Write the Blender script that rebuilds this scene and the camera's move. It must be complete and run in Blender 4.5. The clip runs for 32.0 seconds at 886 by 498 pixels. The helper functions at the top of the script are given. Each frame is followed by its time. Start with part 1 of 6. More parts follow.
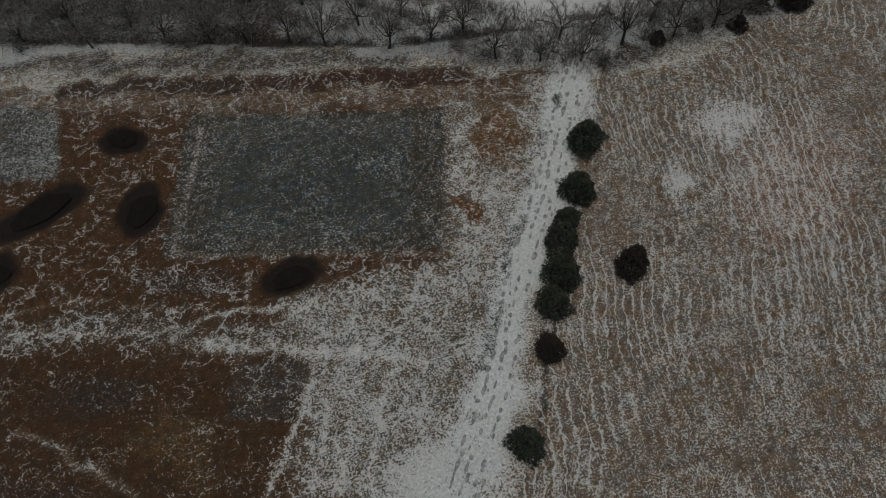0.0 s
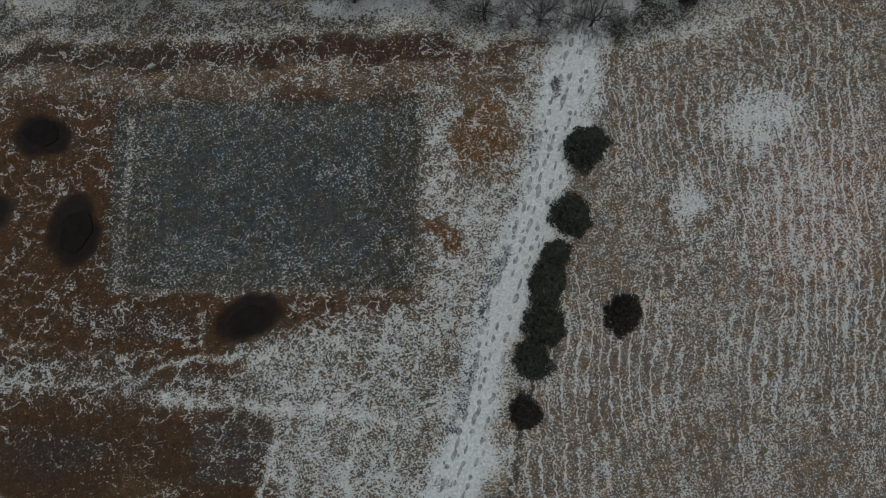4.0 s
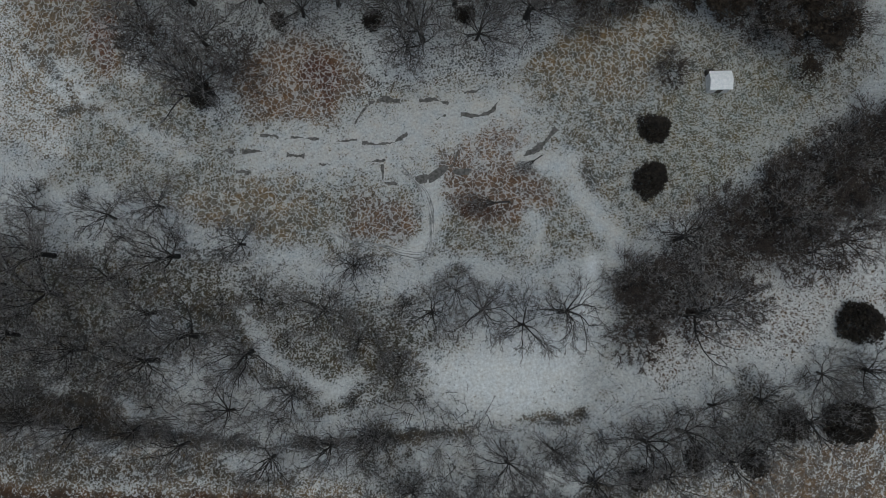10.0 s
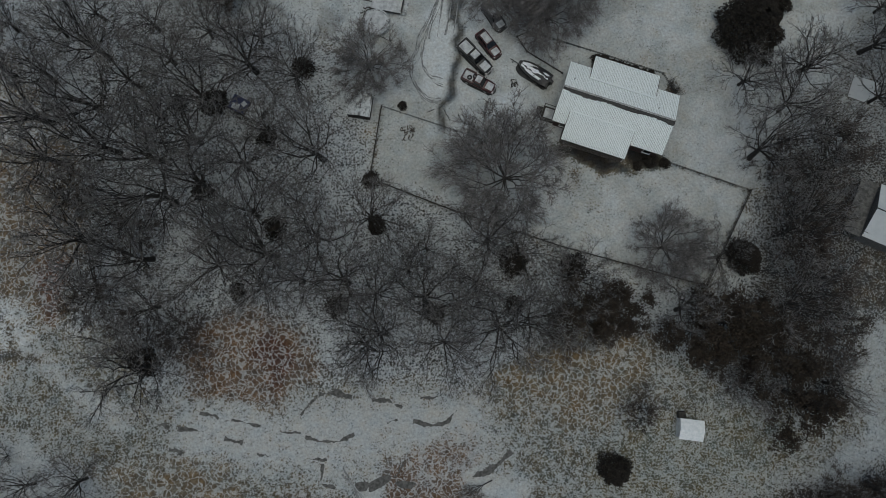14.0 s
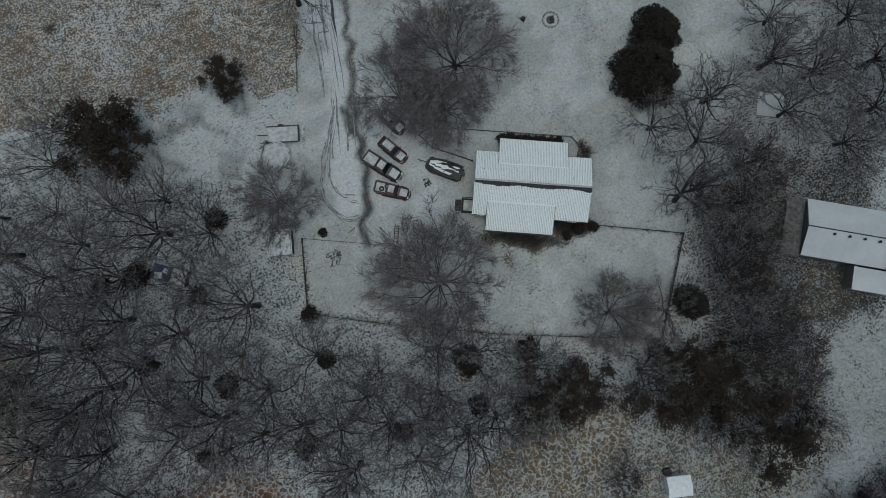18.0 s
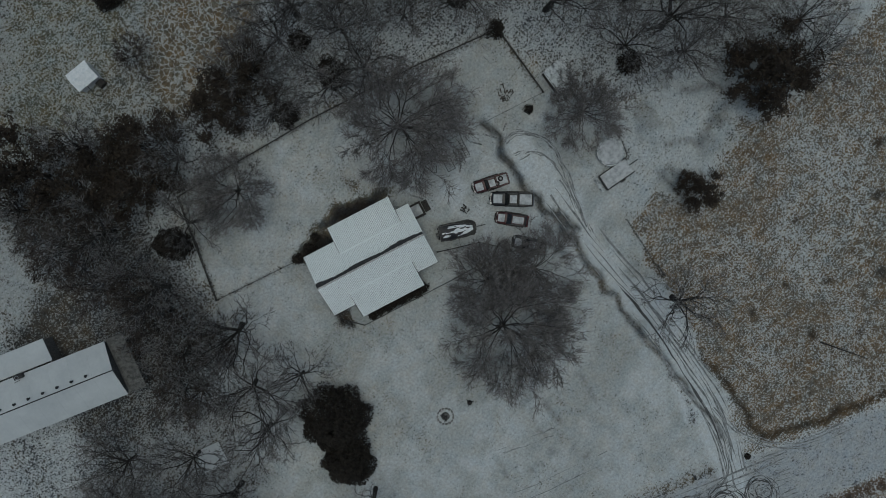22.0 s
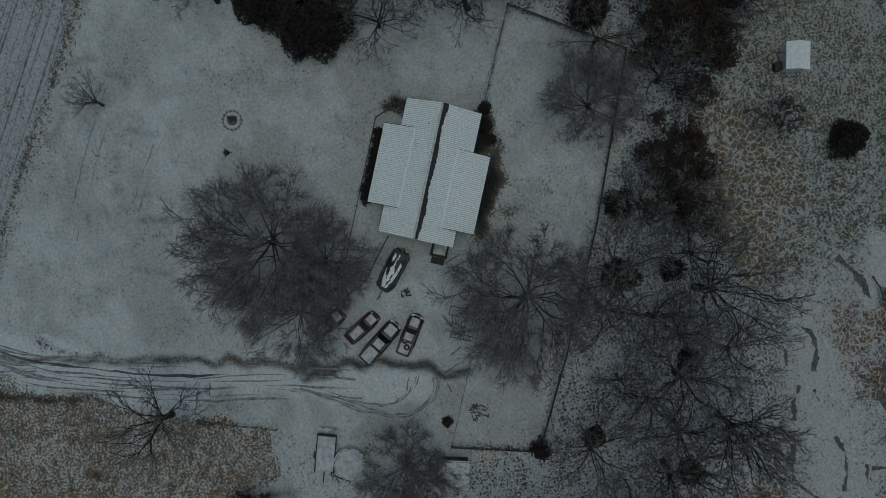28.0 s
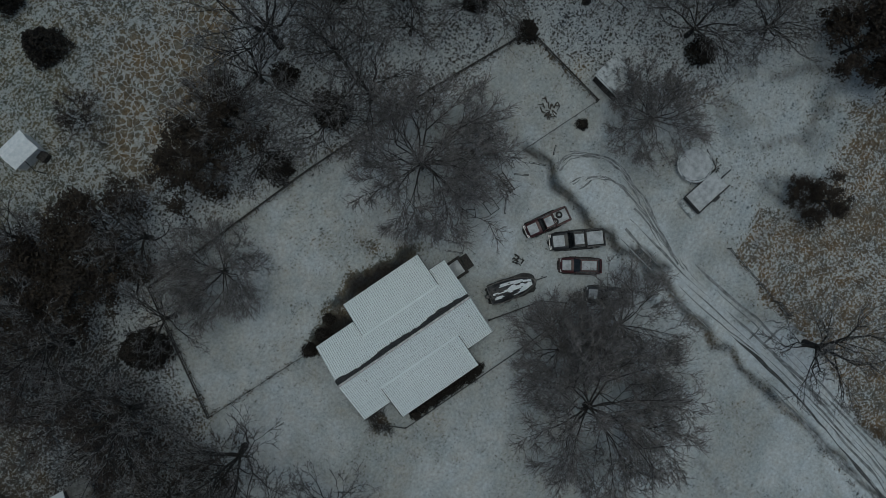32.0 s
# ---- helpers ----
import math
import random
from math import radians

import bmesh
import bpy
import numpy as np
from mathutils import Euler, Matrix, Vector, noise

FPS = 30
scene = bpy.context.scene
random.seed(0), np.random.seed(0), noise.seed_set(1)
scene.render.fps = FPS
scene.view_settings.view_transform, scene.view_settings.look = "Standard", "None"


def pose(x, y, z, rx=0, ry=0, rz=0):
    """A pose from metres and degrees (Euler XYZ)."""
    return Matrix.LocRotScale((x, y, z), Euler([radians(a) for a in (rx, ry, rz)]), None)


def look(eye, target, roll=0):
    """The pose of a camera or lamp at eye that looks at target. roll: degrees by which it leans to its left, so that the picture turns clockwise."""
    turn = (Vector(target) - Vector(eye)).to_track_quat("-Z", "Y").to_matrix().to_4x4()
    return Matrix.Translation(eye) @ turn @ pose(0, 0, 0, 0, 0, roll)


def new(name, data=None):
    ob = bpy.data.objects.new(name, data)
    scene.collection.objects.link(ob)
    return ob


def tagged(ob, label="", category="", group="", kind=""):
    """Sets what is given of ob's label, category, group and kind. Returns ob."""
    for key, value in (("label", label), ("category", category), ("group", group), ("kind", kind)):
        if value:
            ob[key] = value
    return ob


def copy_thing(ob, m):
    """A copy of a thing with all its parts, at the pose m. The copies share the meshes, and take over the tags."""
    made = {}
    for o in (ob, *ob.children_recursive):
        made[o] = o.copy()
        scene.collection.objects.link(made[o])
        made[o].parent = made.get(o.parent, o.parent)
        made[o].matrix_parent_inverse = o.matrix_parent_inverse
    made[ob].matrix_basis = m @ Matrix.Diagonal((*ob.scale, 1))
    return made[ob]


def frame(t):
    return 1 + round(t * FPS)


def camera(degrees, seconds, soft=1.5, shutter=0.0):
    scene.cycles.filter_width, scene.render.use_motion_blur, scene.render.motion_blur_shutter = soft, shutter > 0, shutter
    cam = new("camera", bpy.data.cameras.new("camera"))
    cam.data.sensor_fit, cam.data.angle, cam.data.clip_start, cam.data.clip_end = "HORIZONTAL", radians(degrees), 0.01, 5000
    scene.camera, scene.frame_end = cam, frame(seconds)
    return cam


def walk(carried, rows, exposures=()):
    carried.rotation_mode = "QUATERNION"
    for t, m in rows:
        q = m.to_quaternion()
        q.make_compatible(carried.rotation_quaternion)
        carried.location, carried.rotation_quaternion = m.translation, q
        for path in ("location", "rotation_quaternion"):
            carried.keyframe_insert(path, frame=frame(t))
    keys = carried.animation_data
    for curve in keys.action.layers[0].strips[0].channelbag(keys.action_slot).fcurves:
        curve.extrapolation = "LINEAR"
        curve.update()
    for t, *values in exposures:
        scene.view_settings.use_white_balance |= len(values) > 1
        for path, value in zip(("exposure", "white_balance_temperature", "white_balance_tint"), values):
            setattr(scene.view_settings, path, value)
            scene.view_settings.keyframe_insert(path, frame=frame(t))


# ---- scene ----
cam = camera(64.73, 32.0, 0.7)
PATH = [
    (0, pose(-81.42, -179.52, 96.43, 28.87, 0.45, -15.89)),
    (0.5, pose(-80.02, -174.41, 96.35, 29.01, 0.25, -15.89)),
    (1, pose(-78.45, -169.71, 96.38, 29.13, 0.19, -15.93)),
    (1.5, pose(-76.57, -165.42, 96.61, 23.14, 0.28, -15.71)),
    (2, pose(-74.48, -160.50, 97.09, 12.82, 0.28, -15.45)),
    (2.5, pose(-71.99, -154.77, 97.58, 8.96, 0.48, -15.34)),
    (3, pose(-69.68, -149.37, 98.05, 8.79, 0.61, -15.28)),
    (3.5, pose(-67.33, -144.17, 98.38, 8.74, 0.75, -15.17)),
    (5.5, pose(-58.28, -119.81, 99.17, 7.07, 0.54, -15.04)),
    (6, pose(-56.42, -114.31, 99.30, 7.01, 0.34, -14.94)),
    (6.5, pose(-54.29, -108.47, 99.31, 6.70, 0.25, -14.91)),
    (7, pose(-52.05, -102.63, 99.32, 6.50, 0.22, -14.85)),
    (7.5, pose(-49.82, -97.23, 99.29, 6.40, 0.18, -14.16)),
    (8, pose(-47.50, -91.61, 99.21, 6.11, 0.23, -13.99)),
    (8.5, pose(-45.14, -86.21, 99.11, 5.95, 0.35, -14.01)),
    (9, pose(-42.93, -80.82, 99.03, 5.83, 0.39, -14.01)),
    (9.5, pose(-40.69, -75.74, 98.87, 5.99, 0.31, -12.58)),
    (10, pose(-38.74, -71.01, 98.70, 6.23, 0.19, -11.29)),
    (10.5, pose(-36.70, -65.91, 98.40, 6.25, 0.18, -10.59)),
    (11, pose(-35.05, -60.86, 98.15, 6.31, 0.01, -9.88)),
    (11.5, pose(-33.30, -55.89, 98.06, 6.37, -1.04, -0.79)),
    (12, pose(-31.72, -50.17, 97.91, 6.02, -1.28, 2.06)),
    (12.5, pose(-29.76, -44.19, 97.73, 5.73, -0.81, 0.94)),
    (13, pose(-28.31, -38.73, 97.56, 5.62, -0.54, 0.00)),
    (13.5, pose(-27.31, -34.01, 97.45, 5.95, -0.38, -2.20)),
    (14, pose(-26.25, -29.24, 97.63, 6.48, -0.24, -3.14)),
    (14.5, pose(-25.45, -23.99, 97.77, 6.17, 0.39, -9.86)),
    (16.5, pose(-18.49, -17.30, 98.32, 4.18, 4.81, -42.58)),
    (17, pose(-17.41, -16.32, 98.41, 3.83, 4.24, -41.99)),
    (17.5, pose(-16.73, -15.30, 98.67, 4.16, 3.45, -40.43)),
    (17.6, pose(-16.60, -15.03, 98.71, 3.57, 2.85, -39.36)),
    (17.7, pose(-16.47, -14.70, 98.73, 3.72, 2.53, -37.34)),
    (17.8, pose(-16.31, -14.32, 98.72, 4.41, 1.84, -33.90)),
    (17.9, pose(-16.11, -13.91, 98.69, 4.22, 1.50, -26.68)),
    (18, pose(-15.88, -13.45, 98.64, 5.23, 0.64, -17.00)),
    (18.5, pose(-14.81, -10.99, 98.43, 5.13, -0.72, -7.87)),
    (19, pose(-13.59, -8.37, 98.43, 5.15, -1.06, -7.66)),
    (19.3, pose(-13.08, -6.62, 98.62, 4.46, -2.06, 0.58)),
    (19.4, pose(-12.87, -6.05, 98.68, 4.70, -3.07, 4.58)),
    (19.5, pose(-12.60, -5.51, 98.72, 4.89, -3.42, 12.62)),
    (20, pose(-10.95, -3.19, 98.96, 4.79, -3.83, 19.61)),
    (20.1, pose(-10.90, -3.06, 98.95, 3.96, -4.75, 30.90)),
    (20.2, pose(-10.86, -2.94, 98.95, 2.96, -5.50, 42.22)),
    (20.3, pose(-10.82, -2.81, 98.94, 1.83, -6.04, 53.57)),
    (20.4, pose(-10.78, -2.68, 98.93, 0.61, -6.34, 64.93)),
    (20.5, pose(-10.74, -2.56, 98.92, -0.64, -6.40, 76.30)),
    (20.6, pose(-10.70, -2.43, 98.92, -1.88, -6.22, 87.66)),
    (20.7, pose(-10.65, -2.30, 98.91, -3.06, -5.79, 99.02)),
    (20.8, pose(-10.61, -2.17, 98.90, -4.13, -5.15, 110.35)),
    (20.9, pose(-10.57, -2.05, 98.90, -5.05, -4.30, 121.65)),
    (21, pose(-10.53, -1.92, 98.89, -5.78, -3.30, 132.93)),
    (21.5, pose(-11.23, -2.55, 98.56, -5.68, -2.94, 132.50)),
    (22, pose(-11.37, -2.66, 98.04, -5.32, -2.59, 131.40)),
    (22.5, pose(-10.83, -2.81, 97.14, -4.70, -2.70, 128.15)),
    (23, pose(-10.00, -3.23, 96.06, -3.39, -3.54, 119.38)),
    (23.5, pose(-9.12, -3.85, 94.89, -1.34, -4.17, 105.57)),
    (24, pose(-7.75, -4.43, 93.71, 1.60, -4.01, 77.65)),
    (24.5, pose(-6.49, -4.39, 92.66, 3.73, -1.94, 47.76)),
    (25, pose(-6.44, -4.21, 91.60, 3.97, 0.05, 22.83)),
    (25.5, pose(-7.63, -4.04, 90.49, 3.23, 1.31, -3.42)),
    (27.5, pose(-9.22, -2.63, 86.09, 0.31, 1.93, -80.32)),
    (28, pose(-8.63, -2.63, 84.93, -0.60, 1.69, -99.08)),
    (28.5, pose(-7.84, -2.55, 83.92, -1.38, 1.04, -117.43)),
    (29, pose(-6.98, -2.41, 82.90, -1.75, -0.08, -137.37)),
    (29.5, pose(-6.65, -1.92, 81.66, -1.04, -1.20, -167.98)),
    (30, pose(-6.85, -1.39, 80.20, 0.62, -1.32, 148.38)),
    (30.5, pose(-6.79, -1.46, 78.86, 1.35, -1.03, 128.98)),
    (31, pose(-6.91, -1.40, 77.70, 1.68, -0.95, 126.06)),
    (31.5, pose(-6.78, -1.35, 76.63, 2.05, -0.99, 125.23)),
    (32, pose(-6.58, -1.58, 75.55, 2.39, -1.22, 124.50)),
]
EXPOSURES = [(0, -0.62, 7250, 4), (2, -0.40, 6950, 1), (3, -0.40, 6900, 0), (6, -0.46, 6350, 1), (9, -0.28, 6400, 1), (11, -0.33, 6450, 1), (13, -0.62, 6500, 0), (15, -0.3, 6300, -1), (20, -0.44, 6150, -3), (22, -0.73, 6150, -4), (23, -0.75, 6120, -4), (24, -0.74, 6100, -4), (25, -0.48, 6080, -4), (28, -1.09, 6000, -6), (32, -0.90, 6000, -5)]
walk(cam, PATH, EXPOSURES)

# ---- light: an overcast winter sky ----
world = bpy.data.worlds.new("world")
scene.world = world
world.use_nodes = True
wn = world.node_tree.nodes
sky = wn.new("ShaderNodeTexSky")
sky.sky_type, sky.sun_disc = "NISHITA", False
sky.sun_elevation, sky.sun_rotation = radians(86), radians(200)
sky.air_density, sky.dust_density, sky.ozone_density = 1.0, 4.0, 1.0
wn["Background"].inputs["Strength"].default_value = 0.1
world.node_tree.links.new(sky.outputs["Color"], wn["Background"].inputs["Color"])
sun = new("sun", bpy.data.lights.new("sun", "SUN"))
sun.data.energy, sun.data.angle, sun.data.color = 0.7, radians(60), (1.0, 0.96, 0.9)
sun.matrix_world = look((-2, -4, 80), (0, 0, 0))

# ---- materials ----
MATS = {}


def nodes_of(name):
    m = bpy.data.materials.new(name)
    m.use_nodes = True
    MATS[name] = m
    return m, m.node_tree.nodes, m.node_tree.links, m.node_tree.nodes["Principled BSDF"]


def mottled(name, a, b, scale=6.0, rough=0.8, metal=0.0, bump=0.15, spread=(0.35, 0.65), fine=40.0):
    """A surface that varies between two colours at two scales, with fine relief."""
    m, n, l, p = nodes_of(name)
    co = n.new("ShaderNodeTexCoord")
    big, small = n.new("ShaderNodeTexNoise"), n.new("ShaderNodeTexNoise")
    big.inputs["Scale"].default_value, big.inputs["Detail"].default_value = scale, 4
    small.inputs["Scale"].default_value, small.inputs["Detail"].default_value = fine, 3
    mixer = n.new("ShaderNodeMath")
    mixer.operation = "MULTIPLY_ADD"
    mixer.inputs[1].default_value = 0.35
    ramp = n.new("ShaderNodeValToRGB")
    ramp.color_ramp.elements[0].position, ramp.color_ramp.elements[1].position = spread
    ramp.color_ramp.elements[0].color, ramp.color_ramp.elements[1].color = (*a, 1), (*b, 1)
    info = n.new("ShaderNodeObjectInfo")
    shift = n.new("ShaderNodeVectorMath")
    l.new(co.outputs["Object"], shift.inputs[0])
    l.new(info.outputs["Random"], shift.inputs[1])
    for t in (big, small):
        l.new(shift.outputs[0], t.inputs["Vector"])
    l.new(small.outputs["Fac"], mixer.inputs[0])
    less = n.new("ShaderNodeMath")
    less.operation = "SUBTRACT"
    less.inputs[1].default_value = 0.175
    l.new(big.outputs["Fac"], less.inputs[0])
    l.new(less.outputs[0], mixer.inputs[2])
    l.new(mixer.outputs[0], ramp.inputs["Fac"])
    l.new(ramp.outputs["Color"], p.inputs["Base Color"])
    bmp = n.new("ShaderNodeBump")
    bmp.inputs["Strength"].default_value, bmp.inputs["Distance"].default_value = bump, 0.02
    l.new(small.outputs["Fac"], bmp.inputs["Height"])
    l.new(bmp.outputs["Normal"], p.inputs["Normal"])
    p.inputs["Roughness"].default_value, p.inputs["Metallic"].default_value = rough, metal
    return m


SNOW = mottled("snow", (0.66, 0.70, 0.72), (0.80, 0.82, 0.83), 3, 0.75, fine=25)
THIN_SNOW = mottled("thin_snow", (0.14, 0.15, 0.155), (0.52, 0.55, 0.56), 2.2, 0.75, fine=14, spread=(0.32, 0.55))
BARK = mottled("bark", (0.014, 0.013, 0.012), (0.040, 0.036, 0.033), 5, 0.9)
TWIG = mottled("twig", (0.065, 0.062, 0.060), (0.22, 0.213, 0.210), 3, 0.9)
BROWN_TWIG = mottled("brown_twig", (0.026, 0.020, 0.017), (0.085, 0.068, 0.059), 3, 0.9)
FROST_TWIG = mottled("frosted_twig", (0.062, 0.056, 0.053), (0.25, 0.236, 0.23), 3, 0.9)
CEDAR = mottled("cedar_foliage", (0.013, 0.017, 0.012), (0.042, 0.050, 0.032), 1.5, 0.85)
CEDAR_BROWN = mottled("winter_cedar_foliage", (0.012, 0.010, 0.008), (0.030, 0.024, 0.018), 1.5, 0.9)
OAK_LEAF = mottled("dead_oak_leaf", (0.018, 0.013, 0.009), (0.048, 0.034, 0.022), 1.2, 0.85)
DRY_WEED = mottled("dry_weed", (0.05, 0.035, 0.02), (0.16, 0.12, 0.07), 2, 0.9)
METAL_ROOF = mottled("ribbed_metal", (0.20, 0.225, 0.225), (0.32, 0.35, 0.35), 2, 0.6, 0.1)
DARK_METAL = mottled("dark_metal", (0.02, 0.021, 0.022), (0.05, 0.05, 0.05), 6, 0.5, 0.5)
GALV = mottled("galvanised_metal", (0.20, 0.21, 0.22), (0.36, 0.37, 0.38), 4, 0.45, 0.7)
WALL = mottled("brown_siding", (0.055, 0.034, 0.028), (0.09, 0.06, 0.05), 2, 0.85)
TIMBER = mottled("weathered_timber", (0.05, 0.045, 0.04), (0.13, 0.115, 0.10), 5, 0.9)
DARK_TIMBER = mottled("wet_timber", (0.022, 0.02, 0.018), (0.055, 0.05, 0.045), 5, 0.85)
RUBBER = mottled("rubber", (0.012, 0.012, 0.012), (0.03, 0.03, 0.03), 8, 0.8)
MUD = mottled("wet_gravel", (0.045, 0.045, 0.042), (0.12, 0.12, 0.115), 2.5, 0.7, fine=18)
RUT = mottled("tyre_rut", (0.10, 0.105, 0.105), (0.30, 0.315, 0.32), 1.6, 0.7, fine=9)
DARK_RUT = mottled("dark_tyre_rut", (0.025, 0.026, 0.026), (0.09, 0.094, 0.096), 1.6, 0.6, fine=9)
LANE_SPOT = mottled("lane_spot", (0.15, 0.158, 0.165), (0.38, 0.395, 0.41), 1.5, 0.8, fine=8)
WATER = mottled("dark_water", (0.005, 0.004, 0.0035), (0.010, 0.008, 0.007), 1, 0.7, bump=0.05)
WATER.node_tree.nodes["Principled BSDF"].inputs["Specular IOR Level"].default_value = 0.12
STONE = mottled("field_stone", (0.10, 0.10, 0.095), (0.26, 0.25, 0.24), 4, 0.85)
BLUE = mottled("blue_tarp", (0.015, 0.02, 0.06), (0.03, 0.04, 0.10), 3, 0.6)
RED_PAINT = mottled("dull_red_paint", (0.035, 0.010, 0.012), (0.075, 0.020, 0.022), 3, 0.35)
GREY_PAINT = mottled("grey_paint", (0.04, 0.042, 0.045), (0.07, 0.072, 0.075), 3, 0.35)
BLACK_PAINT = mottled("black_paint", (0.012, 0.012, 0.014), (0.025, 0.025, 0.028), 3, 0.35)
WHITE_PAINT = mottled("white_paint", (0.60, 0.62, 0.62), (0.78, 0.79, 0.79), 2, 0.6)
CHROME = mottled("worn_chrome", (0.30, 0.30, 0.31), (0.5, 0.5, 0.5), 6, 0.25, 0.9)
LAMP_RED = mottled("red_lens", (0.20, 0.01, 0.01), (0.28, 0.02, 0.02), 6, 0.2)
LAMP_CLEAR = mottled("clear_lens", (0.45, 0.46, 0.47), (0.6, 0.6, 0.6), 6, 0.15)
CAR_SNOW = mottled("thin_vehicle_snow", (0.30, 0.315, 0.325), (0.52, 0.54, 0.55), 1.6, 0.75, fine=9, spread=(0.3, 0.6))
# bare earth, coloured dark to carry the contact shade of parked vehicles
SHADED_EARTH = mottled("shaded_earth", (0.020, 0.020, 0.020), (0.06, 0.06, 0.058), 2.0, 0.8, fine=10)
GLASS = mottled("dark_glass", (0.008, 0.010, 0.011), (0.016, 0.018, 0.02), 2, 0.08, bump=0.0)

# ---- building helpers ----


def add_mesh(name, verts, faces, mats, parent=None, label="", index=None, smooth=False):
    me = bpy.data.meshes.new(name)
    me.from_pydata(verts, [], faces)
    for m in mats if isinstance(mats, (list, tuple)) else [mats]:
        me.materials.append(m)
    if index is not None:
        me.polygons.foreach_set("material_index", index)
    if smooth:
        me.polygons.foreach_set("use_smooth", [True] * len(me.polygons))
    me.update()
    ob = new(name, me)
    ob.parent = parent
    if label:
        ob["label"] = label
    return ob


def part(name, bm, material, parent=None, label="", smooth=False):
    me = bpy.data.meshes.new(name)
    bmesh.ops.recalc_face_normals(bm, faces=bm.faces)
    bm.to_mesh(me)
    bm.free()
    me.materials.append(material)
    if smooth:
        me.polygons.foreach_set("use_smooth", [True] * len(me.polygons))
    ob = new(name, me)
    ob.parent = parent
    if label:
        ob["label"] = label
    return ob


def box(bm, x, y, z, sx, sy, sz, rz=0.0, bevel=0.0, top=1.0):
    """A block centred on x, y with its underside at z; top narrows its upper face."""
    made = bmesh.ops.create_cube(bm, size=1.0)["verts"]
    for v in made:
        k = top if v.co.z > 0 else 1.0
        v.co = Vector((v.co.x * sx * k, v.co.y * sy * k, (v.co.z + 0.5) * sz))
    if bevel:
        edges = list({e for v in made for e in v.link_edges})
        made = list({v for f in bmesh.ops.bevel(bm, geom=edges, offset=bevel, segments=2, affect="EDGES", profile=0.6)["faces"] for v in f.verts} | {v for v in made if v.is_valid})
    bmesh.ops.transform(bm, matrix=pose(x, y, z, 0, 0, rz), verts=made)
    return bm


def block(name, mat, parent, x, y, z, sx, sy, sz, rz=0.0, bevel=0.02, top=1.0, label=""):
    return part(name, box(bmesh.new(), x, y, z, sx, sy, sz, rz, bevel, top), mat, parent, label)


def drum(bm, x, y, z, r, h, r2=None, seg=16, axis="z"):
    made = bmesh.ops.create_cone(bm, cap_ends=True, segments=seg, radius1=r, radius2=r if r2 is None else r2, depth=h)["verts"]
    turn = pose(0, 0, 0) if axis == "z" else (pose(0, 0, 0, 90) if axis == "y" else pose(0, 0, 0, 0, 90))
    bmesh.ops.transform(bm, matrix=pose(x, y, z) @ turn, verts=made)
    return bm


def ring(bm, x, y, z, r, thick, seg=28, sides=6, tall=1.0):
    """A torus lying flat."""
    loops = []
    for i in range(seg):
        a = 2 * math.pi * i / seg
        loops.append([bm.verts.new((x + math.cos(a) * (r + thick * math.cos(b)), y + math.sin(a) * (r + thick * math.cos(b)), z + tall * thick * math.sin(b)))
                      for b in (2 * math.pi * k / sides for k in range(sides))])
    for i in range(seg):
        for k in range(sides):
            a, b = loops[i], loops[(i + 1) % seg]
            bm.faces.new((a[k], b[k], b[(k + 1) % sides], a[(k + 1) % sides]))
    return bm


def empty(name, m, label, category, group=""):
    ob = new(name)
    ob.matrix_basis = m
    return tagged(ob, label, category, group)


# ---- ground ----


def lattice(seed):
    return np.random.RandomState(seed).rand(256, 256)


def value_noise(x, y, size, seed):
    """Smooth noise from 0 to 1 with features of that size."""
    g = lattice(seed)
    u, v = x / size, y / size
    i, j = np.floor(u).astype(int), np.floor(v).astype(int)
    a, b = u - i, v - j
    a, b = a * a * (3 - 2 * a), b * b * (3 - 2 * b)
    i, j, i1, j1 = i % 256, j % 256, (i + 1) % 256, (j + 1) % 256
    return (g[i, j] * (1 - a) + g[i1, j] * a) * (1 - b) + (g[i, j1] * (1 - a) + g[i1, j1] * a) * b


def fractal(x, y, size, seed):
    return value_noise(x, y, size, seed) * 0.5 + value_noise(x, y, size / 2.1, seed + 1) * 0.3 + value_noise(x, y, size / 4.3, seed + 2) * 0.2


def segment_distance(x, y, ax, ay, bx, by):
    dx, dy = bx - ax, by - ay
    k = np.clip(((x - ax) * dx + (y - ay) * dy) / (dx * dx + dy * dy + 1e-9), 0, 1)
    return np.hypot(x - ax - k * dx, y - ay - k * dy)


def soft(d, width):
    """1 inside (d < 0), 0 outside, over that width."""
    k = np.clip(0.5 - d / width, 0, 1)
    return k * k * (3 - 2 * k)


def polygon(x, y, pts, width=3.0):
    d, inside = np.full(x.shape, 1e9), np.zeros(x.shape, bool)
    for (ax, ay), (bx, by) in zip(pts, pts[1:] + pts[:1]):
        d = np.minimum(d, segment_distance(x, y, ax, ay, bx, by))
        cross = (ay > y) != (by > y)
        inside ^= cross & (x < (bx - ax) * (y - ay) / ((by - ay) or 1e-9) + ax)
    return soft(np.where(inside, -d, d), width)


def line(x, y, pts, half, width=1.0):
    d = np.full(x.shape, 1e9)
    for (ax, ay), (bx, by) in zip(pts, pts[1:]):
        d = np.minimum(d, segment_distance(x, y, ax, ay, bx, by))
    return soft(d - half, width)


def oval(x, y, cx, cy, rx, ry, turn=0.0, width=1.5):
    c, s = math.cos(radians(turn)), math.sin(radians(turn))
    u, v = (x - cx) * c + (y - cy) * s, -(x - cx) * s + (y - cy) * c
    return soft((np.hypot(u / rx, v / ry) - 1) * min(rx, ry), width)


